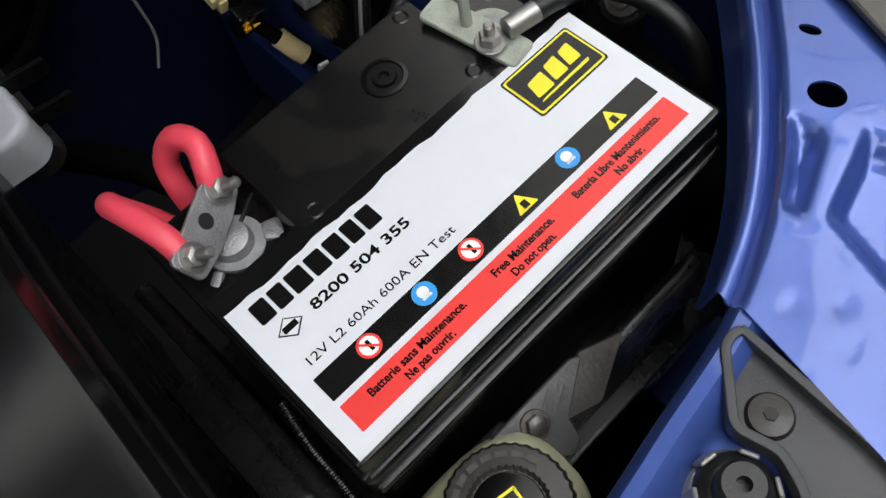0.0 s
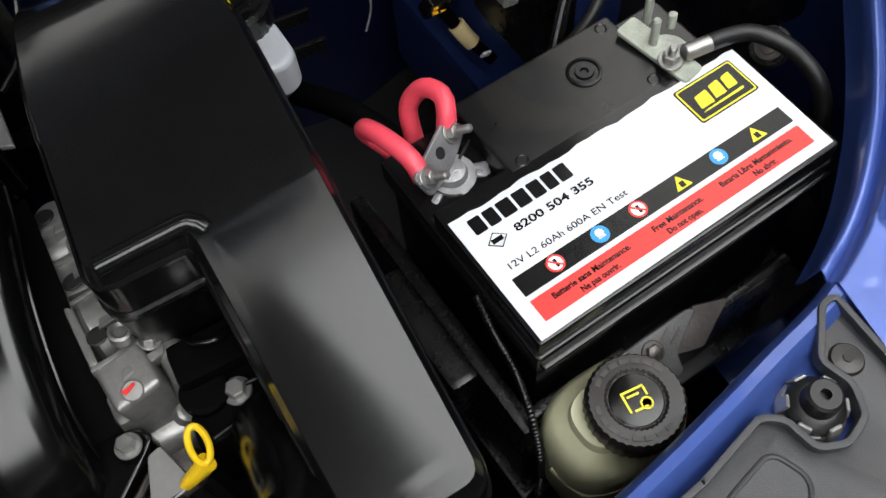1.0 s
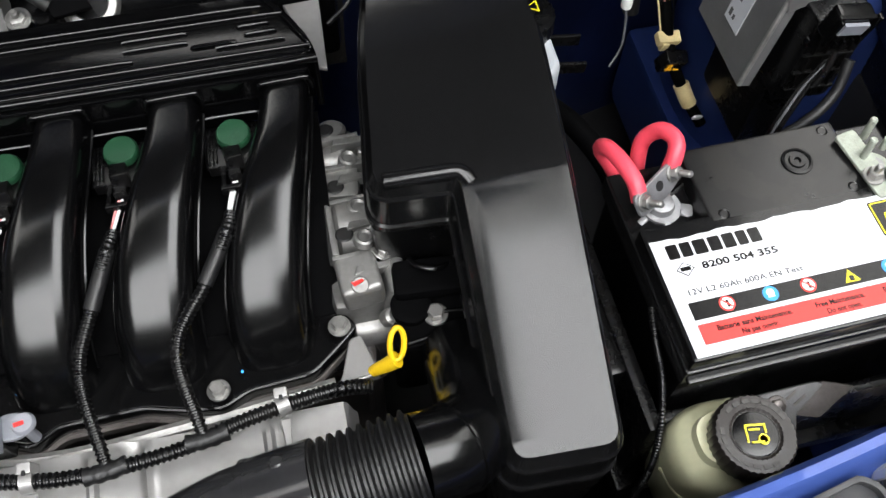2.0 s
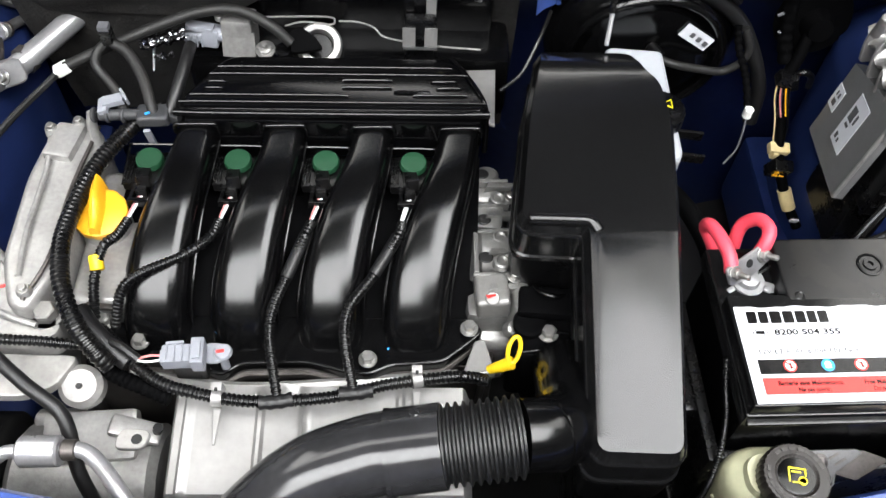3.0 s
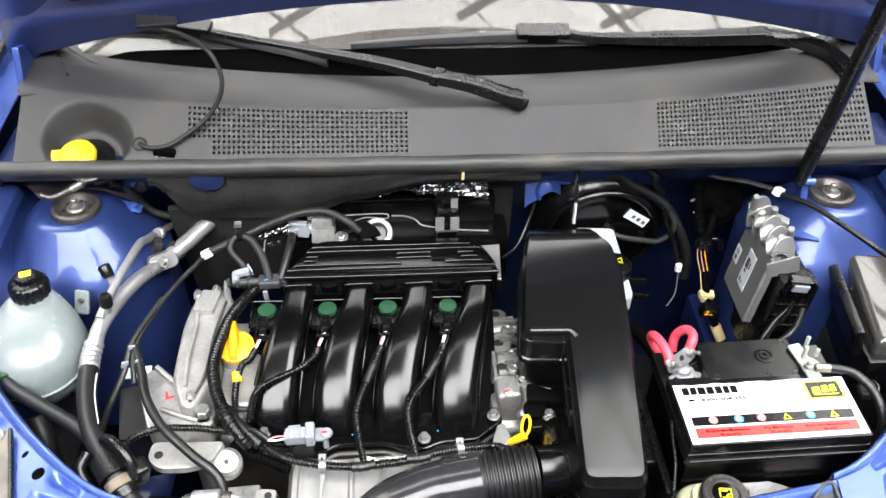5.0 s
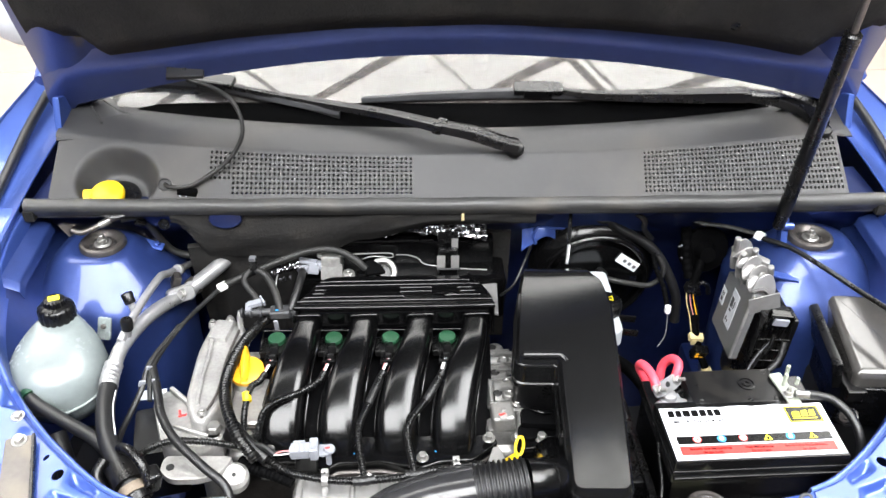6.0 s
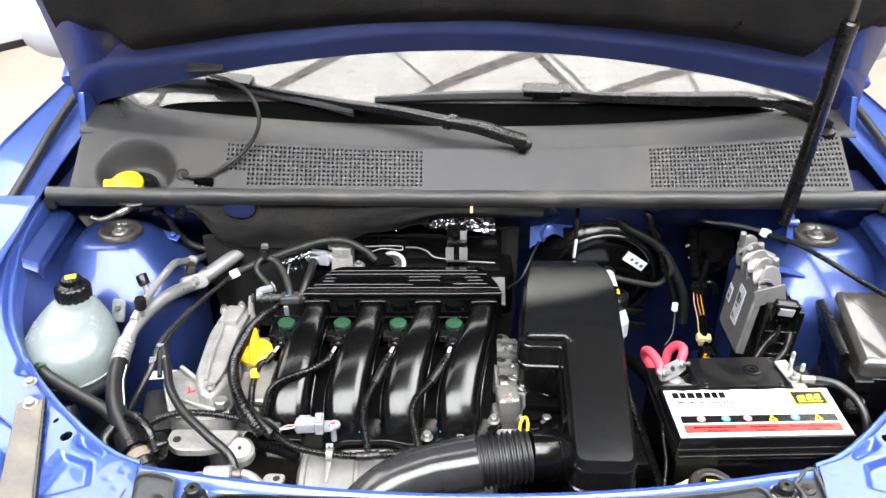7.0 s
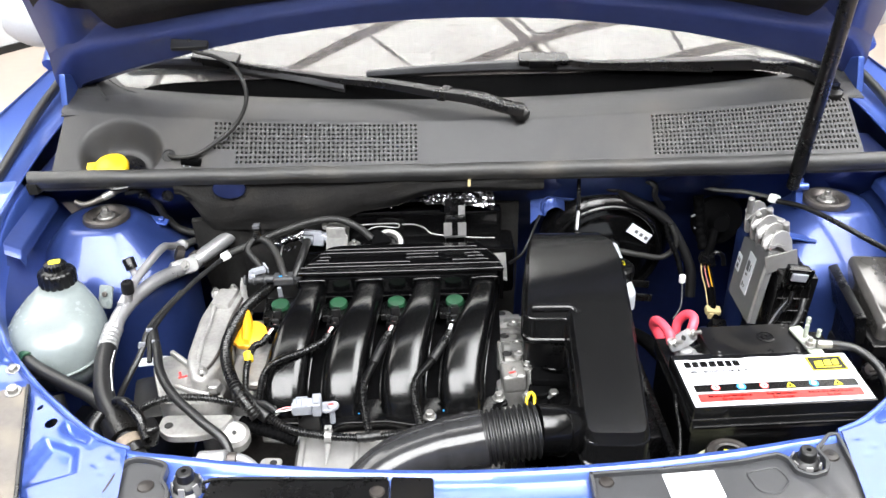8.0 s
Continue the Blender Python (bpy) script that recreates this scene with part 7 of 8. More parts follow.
for base, tip in (((-0.506, 0.182, 0.836), (-0.519, 0.196, 0.868)), ((-0.508, 0.142, 0.826), (-0.505, 0.140, 0.858))):
    a, b = Vector(base), Vector(tip)
    part("valve_stem", rod(a, 0.0052, (b - a).length * 0.6, b - a, 14, 0.001), ALUS, ac)
    part("valve_cap", lathe([(0, 0), (0.0088, 0), (0.0090, 0.016), (0.0075, 0.018), (0.004, 0.0185), (0, 0.0165)], a + (b - a) * 0.5, b - a, 20), PLASTIC, ac, "black valve cap")
part("crimp", tube([(-0.521, 0.098, 0.809), (-0.522, 0.078, 0.804), (-0.520, 0.055, 0.800)], 0.0138, 18, ribs=0.0085, depth=0.0012), ALUS, ac, "ringed aluminium crimp")
part("hose_thick", tube([(-0.520, 0.058, 0.801), (-0.514, 0.020, 0.797), (-0.496, -0.035, 0.792), (-0.462, -0.088, 0.785), (-0.428, -0.130, 0.760), (-0.395, -0.170, 0.715)], 0.0132, 18), RUBBER, ac, "thick black rubber hose")
part("hose_print", tube([(-0.5045, 0.045, 0.8075), (-0.499, 0.010, 0.8060), (-0.484, -0.035, 0.8020)], 0.0008, 6), LWHI, ac, "white print line")
part("hose_holder", tube([(-0.470, -0.078, 0.787), (-0.452, -0.102, 0.779)], 0.0205, 16), PLASTIC, ac, "black hose holder")
part("holder_strap", tube([(-0.442, -0.114, 0.772), (-0.436, -0.121, 0.767)], 0.0200, 16), PLASTIC, ac)
bm = tube([(-0.470, -0.062, 0.806), (-0.452, -0.074, 0.812), (-0.434, -0.090, 0.803), (-0.424, -0.106, 0.782)], 0.0070, 10)
box((-0.425, -0.092, 0.778), (0.020, 0.024, 0.036), (15, 10, 38), 0.006, seg=3, bm=bm)
part("holder_arm", bm, PLASTIC, ac)
bm = tube([(-0.486, -0.078, 0.800), (-0.494, -0.096, 0.790), (-0.484, -0.112, 0.775)], 0.0075, 10)
rod((-0.500, -0.104, 0.772), 0.0135, 0.014, (0.2, -0.5, 0.8), 22, 0.003, bm)
part("holder_arm", bm, PLASTIC, ac)
part("holder_bolt", hexa((-0.497, -0.111, 0.784), 0.0058, 0.006, (0.2, -0.5, 0.8)), DSTEEL, ac)
part("foam_sleeve", tube([(-0.450, -0.104, 0.7785), (-0.443, -0.113, 0.7730)], 0.0172, 16), FOAM, ac, "worn brown foam sleeve")

# ---- coolant tank ----
tank = thing("coolant_tank", "milky plastic coolant tank with a ribbed black cap", "coolant tank", (-0.612, 0.115, 0.70))
rows = []
for k in range(29):
    t = k / 28
    z = 0.712 + 0.136 * t
    f = (0.60 + 0.40 * math.sin(math.pi / 2 * min(1, t / 0.38))) if t < 0.40 else 1 - 0.62 * ((t - 0.40) / 0.60) ** 3.0
    if t < 0.06:
        f *= 0.80 + 0.2 * t / 0.06
    rows.append([(-0.612 + 0.072 * f * math.copysign(abs(math.cos(a)) ** 0.9, math.cos(a)) - 0.002 * (1 - f), 0.112 + 0.070 * (1 - f) * smooth01(t * 2 - 0.6) + 0.068 * f * math.copysign(abs(math.sin(a)) ** 0.9, math.sin(a)), z)
                 for a in [j * math.pi / 24 for j in range(48)]])
part("tank_body", loft(rows), TANKM, tank)
seam = [(-0.612 + 0.0735 * math.cos(a), 0.108 + 0.0695 * math.sin(a), 0.776 + 0.012 * math.sin(a)) for a in [k * math.pi / 12 for k in range(25)]]
part("tank_seam", tube(seam, 0.0022, 8), TANKM, tank)
part("neck", lathe([(0, 0), (0.024, 0), (0.022, 0.02), (0, 0.02)], (-0.614, 0.160, 0.836), seg=26), TANKM, tank)
tcap = part("cap", lathe([(0, 0.0), (0.0265, 0.0), (0.0275, 0.004), (0.0270, 0.020), (0.0235, 0.024), (0.016, 0.026), (0.0155, 0.034), (0.012, 0.036), (0, 0.036)], (-0.615, 0.163, 0.846), (0.02, 0.05, 1), 48, flute=16, depth=0.0018), PLASTIC, tank, "ribbed black pressure cap")
part("cap_mark", box((-0.614, 0.1645, 0.8825), (0.016, 0.012, 0.001), (0, 0, 20), 0.0004), LYEL, tcap)
part("lug", prism(rounded([(-0.011, -0.018), (0.011, -0.018), (0.011, 0.018), (-0.011, 0.018)], 0.004, 3), 0, 0.004, 0.001, 1, pose(-0.560, 0.185, 0.806, 62, 0, -12)), TANKM, tank, "moulded fixing lug")
part("lug_screw", rod((-0.5595, 0.1815, 0.813), 0.0042, 0.004, (-0.1, -0.9, 0.45), 14, 0.001), DSTEEL, tank)
part("outlet_hose", tube([(-0.640, 0.066, 0.793), (-0.622, 0.040, 0.791), (-0.588, 0.018, 0.788), (-0.553, -0.003, 0.785), (-0.514, -0.028, 0.783), (-0.484, -0.055, 0.770), (-0.465, -0.075, 0.74)], 0.0095, 14), RUBBER, tank)
part("outlet_clamp", tube([(-0.637, 0.062, 0.793), (-0.629, 0.049, 0.792)], 0.0120, 14), GREEN, tank, "dark green hose clamp")
part("return_hose", tube([(-0.60, 0.03, 0.74), (-0.585, 0.0, 0.70), (-0.58, -0.03, 0.60)], 0.014, 12), RUBBER, tank)
part("bracket", box((-0.655, 0.15, 0.72), (0.08, 0.10, 0.03), bevel=0.005), BLUE, tank)

# ---- brake servo and master cylinder ----
servo = thing("brake_servo", "round black brake servo with a white label", "brake servo", (0.245, 0.42, 0.64))
part("shell", lathe([(0, 0.0), (0.06, 0.0), (0.088, 0.006), (0.106, 0.020), (0.114, 0.036), (0.117, 0.040), (0.117, 0.046), (0.112, 0.05), (0.108, 0.07), (0, 0.09)], (0.247, 0.372, 0.750), (0, 1, 0.06), 64), GLOSS, servo)
part("shell_ring", lathe([(0.086, 0.0), (0.088, 0.004), (0.092, 0.006), (0.096, 0.004), (0.098, 0.0)], (0.247, 0.3755, 0.750), (0, -1, -0.06), 60), GLOSS, servo)
part("label", box((0.300, 0.3690, 0.790), (0.046, 0.002, 0.018), (-4, 36, 6)), WHITE, servo, "white paper label")
for k in range(3):
    part("label_bar", box((0.294 + 0.009 * k, 0.3675, 0.7945 - 0.0068 * k), (0.006, 0.0016, 0.006), (-4, 36, 6)), MGREY, servo)
part("vacuum_hose", tube([(0.262, 0.362, 0.762), (0.280, 0.355, 0.760), (0.310, 0.357, 0.752), (0.341, 0.360, 0.746), (0.360, 0.360, 0.762), (0.363, 0.362, 0.784), (0.352, 0.368, 0.806)], 0.0050, 10), HOSEM, servo)
part("vacuum_stub", rod((0.250, 0.372, 0.772), 0.008, 0.02, (0.4, -0.8, 0), 14, 0.002), PLASTIC, servo)
mc = thing("brake_reservoir", "white brake fluid reservoir with a black warning cap", "reservoir", (0.236, 0.22, 0.70))
bm = prism(rounded([(0.182, 0.192), (0.250, 0.188), (0.260, 0.198), (0.260, 0.355), (0.196, 0.360), (0.182, 0.330)], 0.008, 4), 0.752, 0.783, 0.006, 3)
lathe([(0, 0), (0.016, 0), (0.014, 0.008), (0, 0.009)], (0.238, 0.245, 0.776), seg=24, bm=bm)
part("tank", bm, SILV, mc)
mcap = part("cap", lathe([(0, 0), (0.0255, 0), (0.0265, 0.003), (0.0262, 0.018), (0.023, 0.0215), (0, 0.022)], (0.238, 0.245, 0.783), seg=48, flute=24, depth=0.001), PLASTIC, mc, "black ribbed cap")
part("warning_triangle", merge(bmesh.new(), prism(rounded([(-0.007, -0.005), (0.007, -0.005), (0, 0.007)], 0.001, 2), 0, 0.0006), pose(0.2455, 0.249, 0.8049, 0, 0, -30)), LYEL, mcap)
part("warning_field", merge(bmesh.new(), prism([(-0.0046, -0.0036), (0.0046, -0.0036), (0, 0.0044)], 0, 0.0008), pose(0.2455, 0.249, 0.8049, 0, 0, -30)), PLASTIC, mcap)
part("warning_arc", lathe([(0.0025, 0), (0.0025, 0.0006), (0.0062, 0.0006), (0.0062, 0)], (0.2295, 0.245, 0.8049), seg=20), LYEL, mcap)
part("cap_bar", box((0.239, 0.234, 0.8060), (0.034, 0.003, 0.003), (0, 0, 6), 0.001), PLASTIC, mcap)
for y, z in ((0.231, 0.776), (0.207, 0.766)):
    part("side_fin", box((0.270, y, z), (0.034, 0.004, 0.012), (0, 4, -4), 0.0012), PLASTIC, mc, "black side fin")
part("body", rod((0.246, 0.365, 0.718), 0.018, 0.14, (0, -1, 0), 20, 0.004), DSTEEL, mc)

# ---- engine control unit on its bracket ----
ecu = thing("engine_control_unit", "grey control unit with a finned alloy top and white labels", "control unit", (0.465, 0.24, 0.72))
A, B, C, D = Vector((0.440, 0.188, 0.724)), Vector((0.445, 0.298, 0.716)), Vector((0.4569, 0.2996, 0.820)), Vector((0.455, 0.190, 0.856))
nrm = (B - A).cross(D - A).normalized()
if nrm.x > 0:
    nrm = -nrm
part("casing", loft([[p + nrm * 0.001 for p in (A, B, C, D)], [p - nrm * 0.012 for p in (A, B, C, D)]]), ECUM, ecu)


def on_face(u, v, lift=0.0):
    return A + (B - A) * u + (D - A) * v + nrm * lift


def face_plate(u0, u1, v0, v1, lift, name, material):
    bm = loft([[on_face(u, v, lift) for u, v in ((u0, v0), (u1, v0), (u1, v1), (u0, v1))], [on_face(u, v, 0.0005) for u, v in ((u0, v0), (u1, v0), (u1, v1), (u0, v1))]])
    return part(name, bm, material, ecu)


face_plate(0.34, 0.61, 0.23, 0.745, 0.0018, "label", WHITE)
face_plate(0.83, 1.00, 0.34, 0.57, 0.0018, "label", WHITE)
for u0, u1, v0, v1 in ((0.53, 0.57, 0.28, 0.34), (0.47, 0.50, 0.28, 0.32), (0.48, 0.55, 0.44, 0.47), (0.48, 0.57, 0.50, 0.64), (0.42, 0.45, 0.52, 0.62), (0.88, 0.95, 0.38, 0.44), (0.87, 0.90, 0.47, 0.52), (0.93, 0.95, 0.47, 0.52)):
    face_plate(u0, u1, v0, v1, 0.0022, "label_bar", MGREY)
bm = sheet(lambda u, v: (0.452 + 0.046 * u, 0.192 + 0.116 * v, 0.846 + 0.018 * math.sin(math.pi * min(1, 0.15 + u)) + 0.005 * math.cos(v * 8 * math.pi) - 0.008 * u + 0.006 * v), 14, 48, 0.004)
for k in range(5):
    y = 0.203 + 0.0235 * k
    arch = [(-0.019, -0.020), (-0.020, 0.004), (-0.017, 0.018), (-0.010, 0.029), (0.002, 0.034), (0.013, 0.029), (0.020, 0.014), (0.022, -0.020)]
    prism(rounded(arch, 0.006, 3), -0.0016, 0.0016, 0.0008, 1, pose(0.4715 - 0.003 * (k - 2) / 2, y, 0.848 + 0.003 * k / 4, 78, 0, 10), bm=bm)
for a, b in (((0.456, 0.296, 0.852), (0.452, 0.288, 0.883)), ((0.484, 0.276, 0.852), (0.478, 0.270, 0.876)), ((0.494, 0.228, 0.848), (0.486, 0.220, 0.876))):
    d = Vector(b) - Vector(a)
    rod((Vector(a) + Vector(b)) / 2, 0.0052, d.length, d, 18, 0.0012, bm)
    rod(Vector(b), 0.0036, 0.003, d, 14, 0.0006, bm)
box((0.488, 0.262, 0.868), (0.024, 0.016, 0.010), (0, 16, -24), 0.003, bm=bm)
box((0.474, 0.189, 0.838), (0.050, 0.003, 0.030), (0, -14, 4), 0.001, bm=bm)
part("heat_sink", bm, SHEET, ecu, "finned cast alloy heat sink")
for c in ((0.463, 0.274, 0.872), (0.476, 0.221, 0.868)):
    part("screw", rod(c, 0.0050, 0.007, (-0.5, -0.5, 0.7), 16, 0.001), STEEL, ecu, "plated screw")
    part("screw_socket", rod(Vector(c) + Vector((-0.0022, -0.0022, 0.0030)), 0.0028, 0.002, (-0.5, -0.5, 0.7), 12), LBLK, ecu)
p, q = on_face(0.0, 0.02, 0.0), on_face(0.0, 0.98, 0.0)
part("casing_edge", tube([p, (p + q) / 2, q], 0.0026, 8), ALU, ecu, "bright lower edge")
connector = part("connector", box((0.494, 0.182, 0.775), (0.056, 0.040, 0.10), (0, 4, 0), 0.004), PLASTIC, ecu, "large ribbed black connector")
for k in range(5):
    part("connector_rib", box((0.462 + 0.012 * k, 0.1605, 0.772), (0.0022, 0.006, 0.080), (0, 4, 0), 0.0006, 1), PLASTIC, connector)
for k in range(3):
    part("connector_rib", box((0.490, 0.1590, 0.745 + 0.022 * k), (0.050, 0.004, 0.003), (0, 4, 0), 0.0006, 1), PLASTIC, connector)
bm = box((0.484, 0.152, 0.836), (0.034, 0.016, 0.030), (8, 8, 0), 0.003)
box((0.484, 0.1425, 0.850), (0.036, 0.004, 0.003), (8, 8, 0), 0.0008, bm=bm)
for k in (-1, 1):
    box((0.484 + 0.017 * k, 0.1425, 0.836), (0.003, 0.006, 0.030), (8, 8, 0), 0.0008, bm=bm)
for k in range(4):
    box((0.473 + 0.0075 * k, 0.1410, 0.823), (0.002, 0.004, 0.008), (8, 8, 0), 0.0005, 1, bm)
part("side_connector", bm, GLOSS, ecu, "black plug with a wire lock")
part("connector_latch", box((0.484, 0.1415, 0.838), (0.024, 0.004, 0.013), (10, 8, 0), 0.001), CONN, ecu, "grey latch")
part("latch_tail", tube([(0.478, 0.140, 0.815), (0.474, 0.134, 0.800), (0.466, 0.130, 0.785)], 0.0030, 10), PLASTIC, ecu)
part("stand", box((0.496, 0.245, 0.72), (0.05, 0.11, 0.20), bevel=0.006), PLASTIC, ecu)
part("stay", box((0.533, 0.262, 0.836), (0.045, 0.016, 0.004), (0, 8, -10), 0.001), BLUE, ecu, "blue steel stay")
part("ecu_cable", tube([(0.498, 0.140, 0.800), (0.488, 0.125, 0.775), (0.465, 0.115, 0.755), (0.440, 0.115, 0.735), (0.42, 0.13, 0.70)], 0.0050, 12), RUBBER, ecu)

# ---- harness down to the rail ----
har = thing("bulkhead_harness", "wiring harness with taped connectors beside the control unit", "wiring harness", (0.42, 0.33, 0.66))
part("loom", tube([(0.258, 0.392, 0.905), (0.265, 0.388, 0.868), (0.283, 0.385, 0.850), (0.309, 0.383, 0.836), (0.335, 0.381, 0.819), (0.356, 0.378, 0.797), (0.374, 0.372, 0.768), (0.388, 0.366, 0.740), (0.397, 0.360, 0.712), (0.398, 0.350, 0.67)], 0.0088, 16), RUBBER, har, "thick taped loom")
part("loom_elbow", tube([(0.232, 0.390, 0.888), (0.240, 0.384, 0.872), (0.254, 0.382, 0.868), (0.262, 0.384, 0.874)], 0.0042, 10), RUBBER, har)
part("loom", tube([(0.432, 0.372, 0.795), (0.424, 0.358, 0.770), (0.416, 0.350, 0.750), (0.414, 0.346, 0.738)], 0.0075, 12), NEARBLACK, har)
part("loom", tube([(0.424, 0.332, 0.700), (0.427, 0.318, 0.676), (0.436, 0.300, 0.640), (0.455, 0.280, 0.599), (0.474, 0.258, 0.570)], 0.0065, 12), NEARBLACK, har)
part("side_loom", tube([(0.401, 0.392, 0.850), (0.405, 0.386, 0.815), (0.408, 0.376, 0.785), (0.414, 0.362, 0.760)], 0.0095, 12, ribs=0.012, depth=0.0012), NEARBLACK, har)
for c in ((0.396, 0.384, 0.815), (0.402, 0.378, 0.795), (0.408, 0.372, 0.775)):
    part("tape_edge", box(c, (0.012, 0.004, 0.003), (20, -25, 10), 0.001), MGREY, har)
part("branch_lead", tube([(0.418, 0.348, 0.752), (0.430, 0.342, 0.764), (0.442, 0.343, 0.756), (0.448, 0.348, 0.735)], 0.0042, 10), PLASTIC, har)
bm = box((0.415, 0.345, 0.751), (0.024, 0.016, 0.016), (10, 12, 0), 0.003)
box((0.424, 0.343, 0.748), (0.010, 0.014, 0.022), (10, -20, 0), 0.002, bm=bm)
part("black_plug", bm, PLASTIC, har, "glossy black plug")
bm = box((0.428, 0.310, 0.665), (0.026, 0.014, 0.011), (18, 6, 0), 0.002)
box((0.424, 0.309, 0.659), (0.008, 0.013, 0.014), (18, 6, 0), 0.0015, bm=bm)
part("cream_plug", bm, CREAM, har, "cream plug with moulded lugs")
bm = box((0.436, 0.301, 0.637), (0.026, 0.016, 0.030), (22, 10, 0), 0.003)
part("black_socket", bm, PLASTIC, har)
for dx, dz in ((-0.004, 0.006), (-0.004, -0.001), (0.004, -0.002)):
    part("yellow_lock", box((0.434 + dx, 0.2915, 0.636 + dz), (0.006, 0.003, 0.003), (22, 10, 0), 0.0006), YEL, har)
part("yellow_bar", box((0.4295, 0.2915, 0.6375), (0.0022, 0.003, 0.015), (22, 10, 0), 0.0006), YEL, har)
part("heater_hose", tube([(0.245, 0.330, 0.62), (0.272, 0.250, 0.665), (0.295, 0.200, 0.675), (0.315, 0.150, 0.66), (0.325, 0.120, 0.60)], 0.0115, 14), NEARBLACK, har, "thick black hose")
part("cream_tape", tube([(0.449, 0.287, 0.612), (0.455, 0.279, 0.599), (0.460, 0.274, 0.590)], 0.0090, 12), CREAM, har, "cream tape wrap")
part("tag", box((0.4655, 0.258, 0.584), (0.010, 0.003, 0.008), (20, 12, 0), 0.0008), LWHI, har, "small white paper tag")
for k, mt in enumerate((CREAM, PLASTIC, PINK, PLASTIC, YEL, PLASTIC)):
    w = 0.0028 * (k - 2.5)
    part("wire", tube([(0.414 + w, 0.345, 0.742), (0.418 + w * 1.2, 0.340 - 0.002 * (k % 2), 0.722), (0.424 + w * 1.1, 0.330 - 0.002 * (k % 3), 0.698), (0.427 + w, 0.316, 0.672)], 0.0010, 6), mt, har)
for k, mt in enumerate((PLASTIC, MGREY, PLASTIC, PLASTIC)):
    part("wire", tube([(0.474 + 0.002 * k, 0.140, 0.805), (0.455 + 0.003 * k, 0.132, 0.785), (0.436 + 0.0035 * k, 0.118, 0.760), (0.420 + 0.003 * k, 0.105, 0.72)], 0.0014, 6), mt, har)
part("red_plug", box((0.408, 0.165, 0.618), (0.010, 0.012, 0.010), (20, 0, 20), 0.002), LRED, har)
level = thing("fluid_level_lead", "black level sensor lead with a white tip", "cable", (0.375, 0.30, 0.70))
part("lead", tube([(0.340, 0.362, 0.815), (0.345, 0.348, 0.793), (0.358, 0.330, 0.766), (0.362, 0.308, 0.745), (0.363, 0.300, 0.736)], 0.0048, 10, ribs=0.008, depth=0.001), NEARBLACK, level)
part("tip", rod((0.363, 0.300, 0.732), 0.0055, 0.014, (0, 0, 1), 14, 0.001), WPLA, level)
part("tail", tube([(0.363, 0.300, 0.735), (0.364, 0.294, 0.715), (0.362, 0.286, 0.690), (0.350, 0.278, 0.672)], 0.0012, 8), MGREY, level)
gland = thing("bulkhead_grommet", "round black rubber bulkhead grommet", "grommet", (0.445, 0.40, 0.77))
part("boot", lathe([(0, 0.03), (0.014, 0.03), (0.020, 0.012), (0.042, 0.008), (0.046, 0.0), (0.040, -0.01), (0, -0.01)], (0.440, 0.395, 0.800), (0, -1, 0.2), 32), NEARBLACK, gland)
prop = thing("hanging_rod", "thin dark rod with a pale lower half by the servo", "rod", (0.183, 0.335, 0.84))
part("rod", tube([(0.189, 0.372, 0.905), (0.186, 0.348, 0.878), (0.182, 0.322, 0.862)], 0.0034, 8), PLASTIC, prop)
part("rod_end", tube([(0.184, 0.330, 0.866), (0.180, 0.312, 0.852), (0.177, 0.298, 0.840)], 0.0026, 8), ALUS, prop)
clip = thing("strut_lead_clip", "white clip on a black lead near the tower", "clip", (0.503, 0.323, 0.87))
part("clip_body", box((0.503, 0.323, 0.876), (0.018, 0.012, 0.014), (0, 20, 30), 0.003), WPLA, clip)
part("lead", tube([(0.503, 0.323, 0.873), (0.540, 0.285, 0.878), (0.580, 0.235, 0.872), (0.620, 0.185, 0.862), (0.66, 0.12, 0.86), (0.69, 0.05, 0.87)], 0.0044, 10), PLASTIC, clip)
part("lead", tube([(0.503, 0.325, 0.876), (0.46, 0.352, 0.875), (0.42, 0.372, 0.87), (0.38, 0.38, 0.88)], 0.0042, 8), RUBBER, clip)
pipe2 = thing("brake_pipes", "thin steel brake pipes along the bulkhead", "pipe", (0.13, 0.34, 0.86))
part("pipe", tube([(0.30, 0.372, 0.893), (0.315, 0.36, 0.885), (0.32, 0.37, 0.86), (0.34, 0.385, 0.83)], 0.005, 8), RUBBER, pipe2)
part("pipe", tube([(0.066, 0.272, 0.795), (0.090, 0.292, 0.803), (0.110, 0.322, 0.83), (0.122, 0.35, 0.84)], 0.0023, 8), PLASTIC, pipe2)
boss = thing("bulkhead_boss", "bright blue pressed boss on the bulkhead", "panel", (0.135, 0.40, 0.80))
def boss_pt(u, v):
    x, w = 0.112 + 0.058 * u, 0.35 + (0.65 - 0.25 * u) * v + 0.20 * u
    dome = smooth01(1 - math.hypot((x - 0.150) / 0.030, (w - 0.55) / 0.42))
    fall = smooth01((x - 0.150) / 0.05)
    return (x, 0.372 + 0.030 * w + 0.006 * fall, 0.788 + 0.075 * w - 0.030 * fall * w + 0.012 * dome - 0.03 * smooth01((0.125 - x) / 0.03) * (1 - w))


bm = sheet(boss_pt, 60, 24, 0.002)
part("pressing", bm, BLUE, boss)
part("pressed_edge", tube([(0.136, 0.384, 0.822), (0.131, 0.387, 0.838), (0.140, 0.392, 0.853), (0.160, 0.396, 0.848), (0.200, 0.400, 0.843), (0.262, 0.402, 0.840)], 0.0030, 10), BLUE, boss)

# ---- fuse box at the far wing ----
fuse = thing("fuse_box", "black fuse box with a glossy lid", "fuse box", (0.632, 0.155, 0.70))
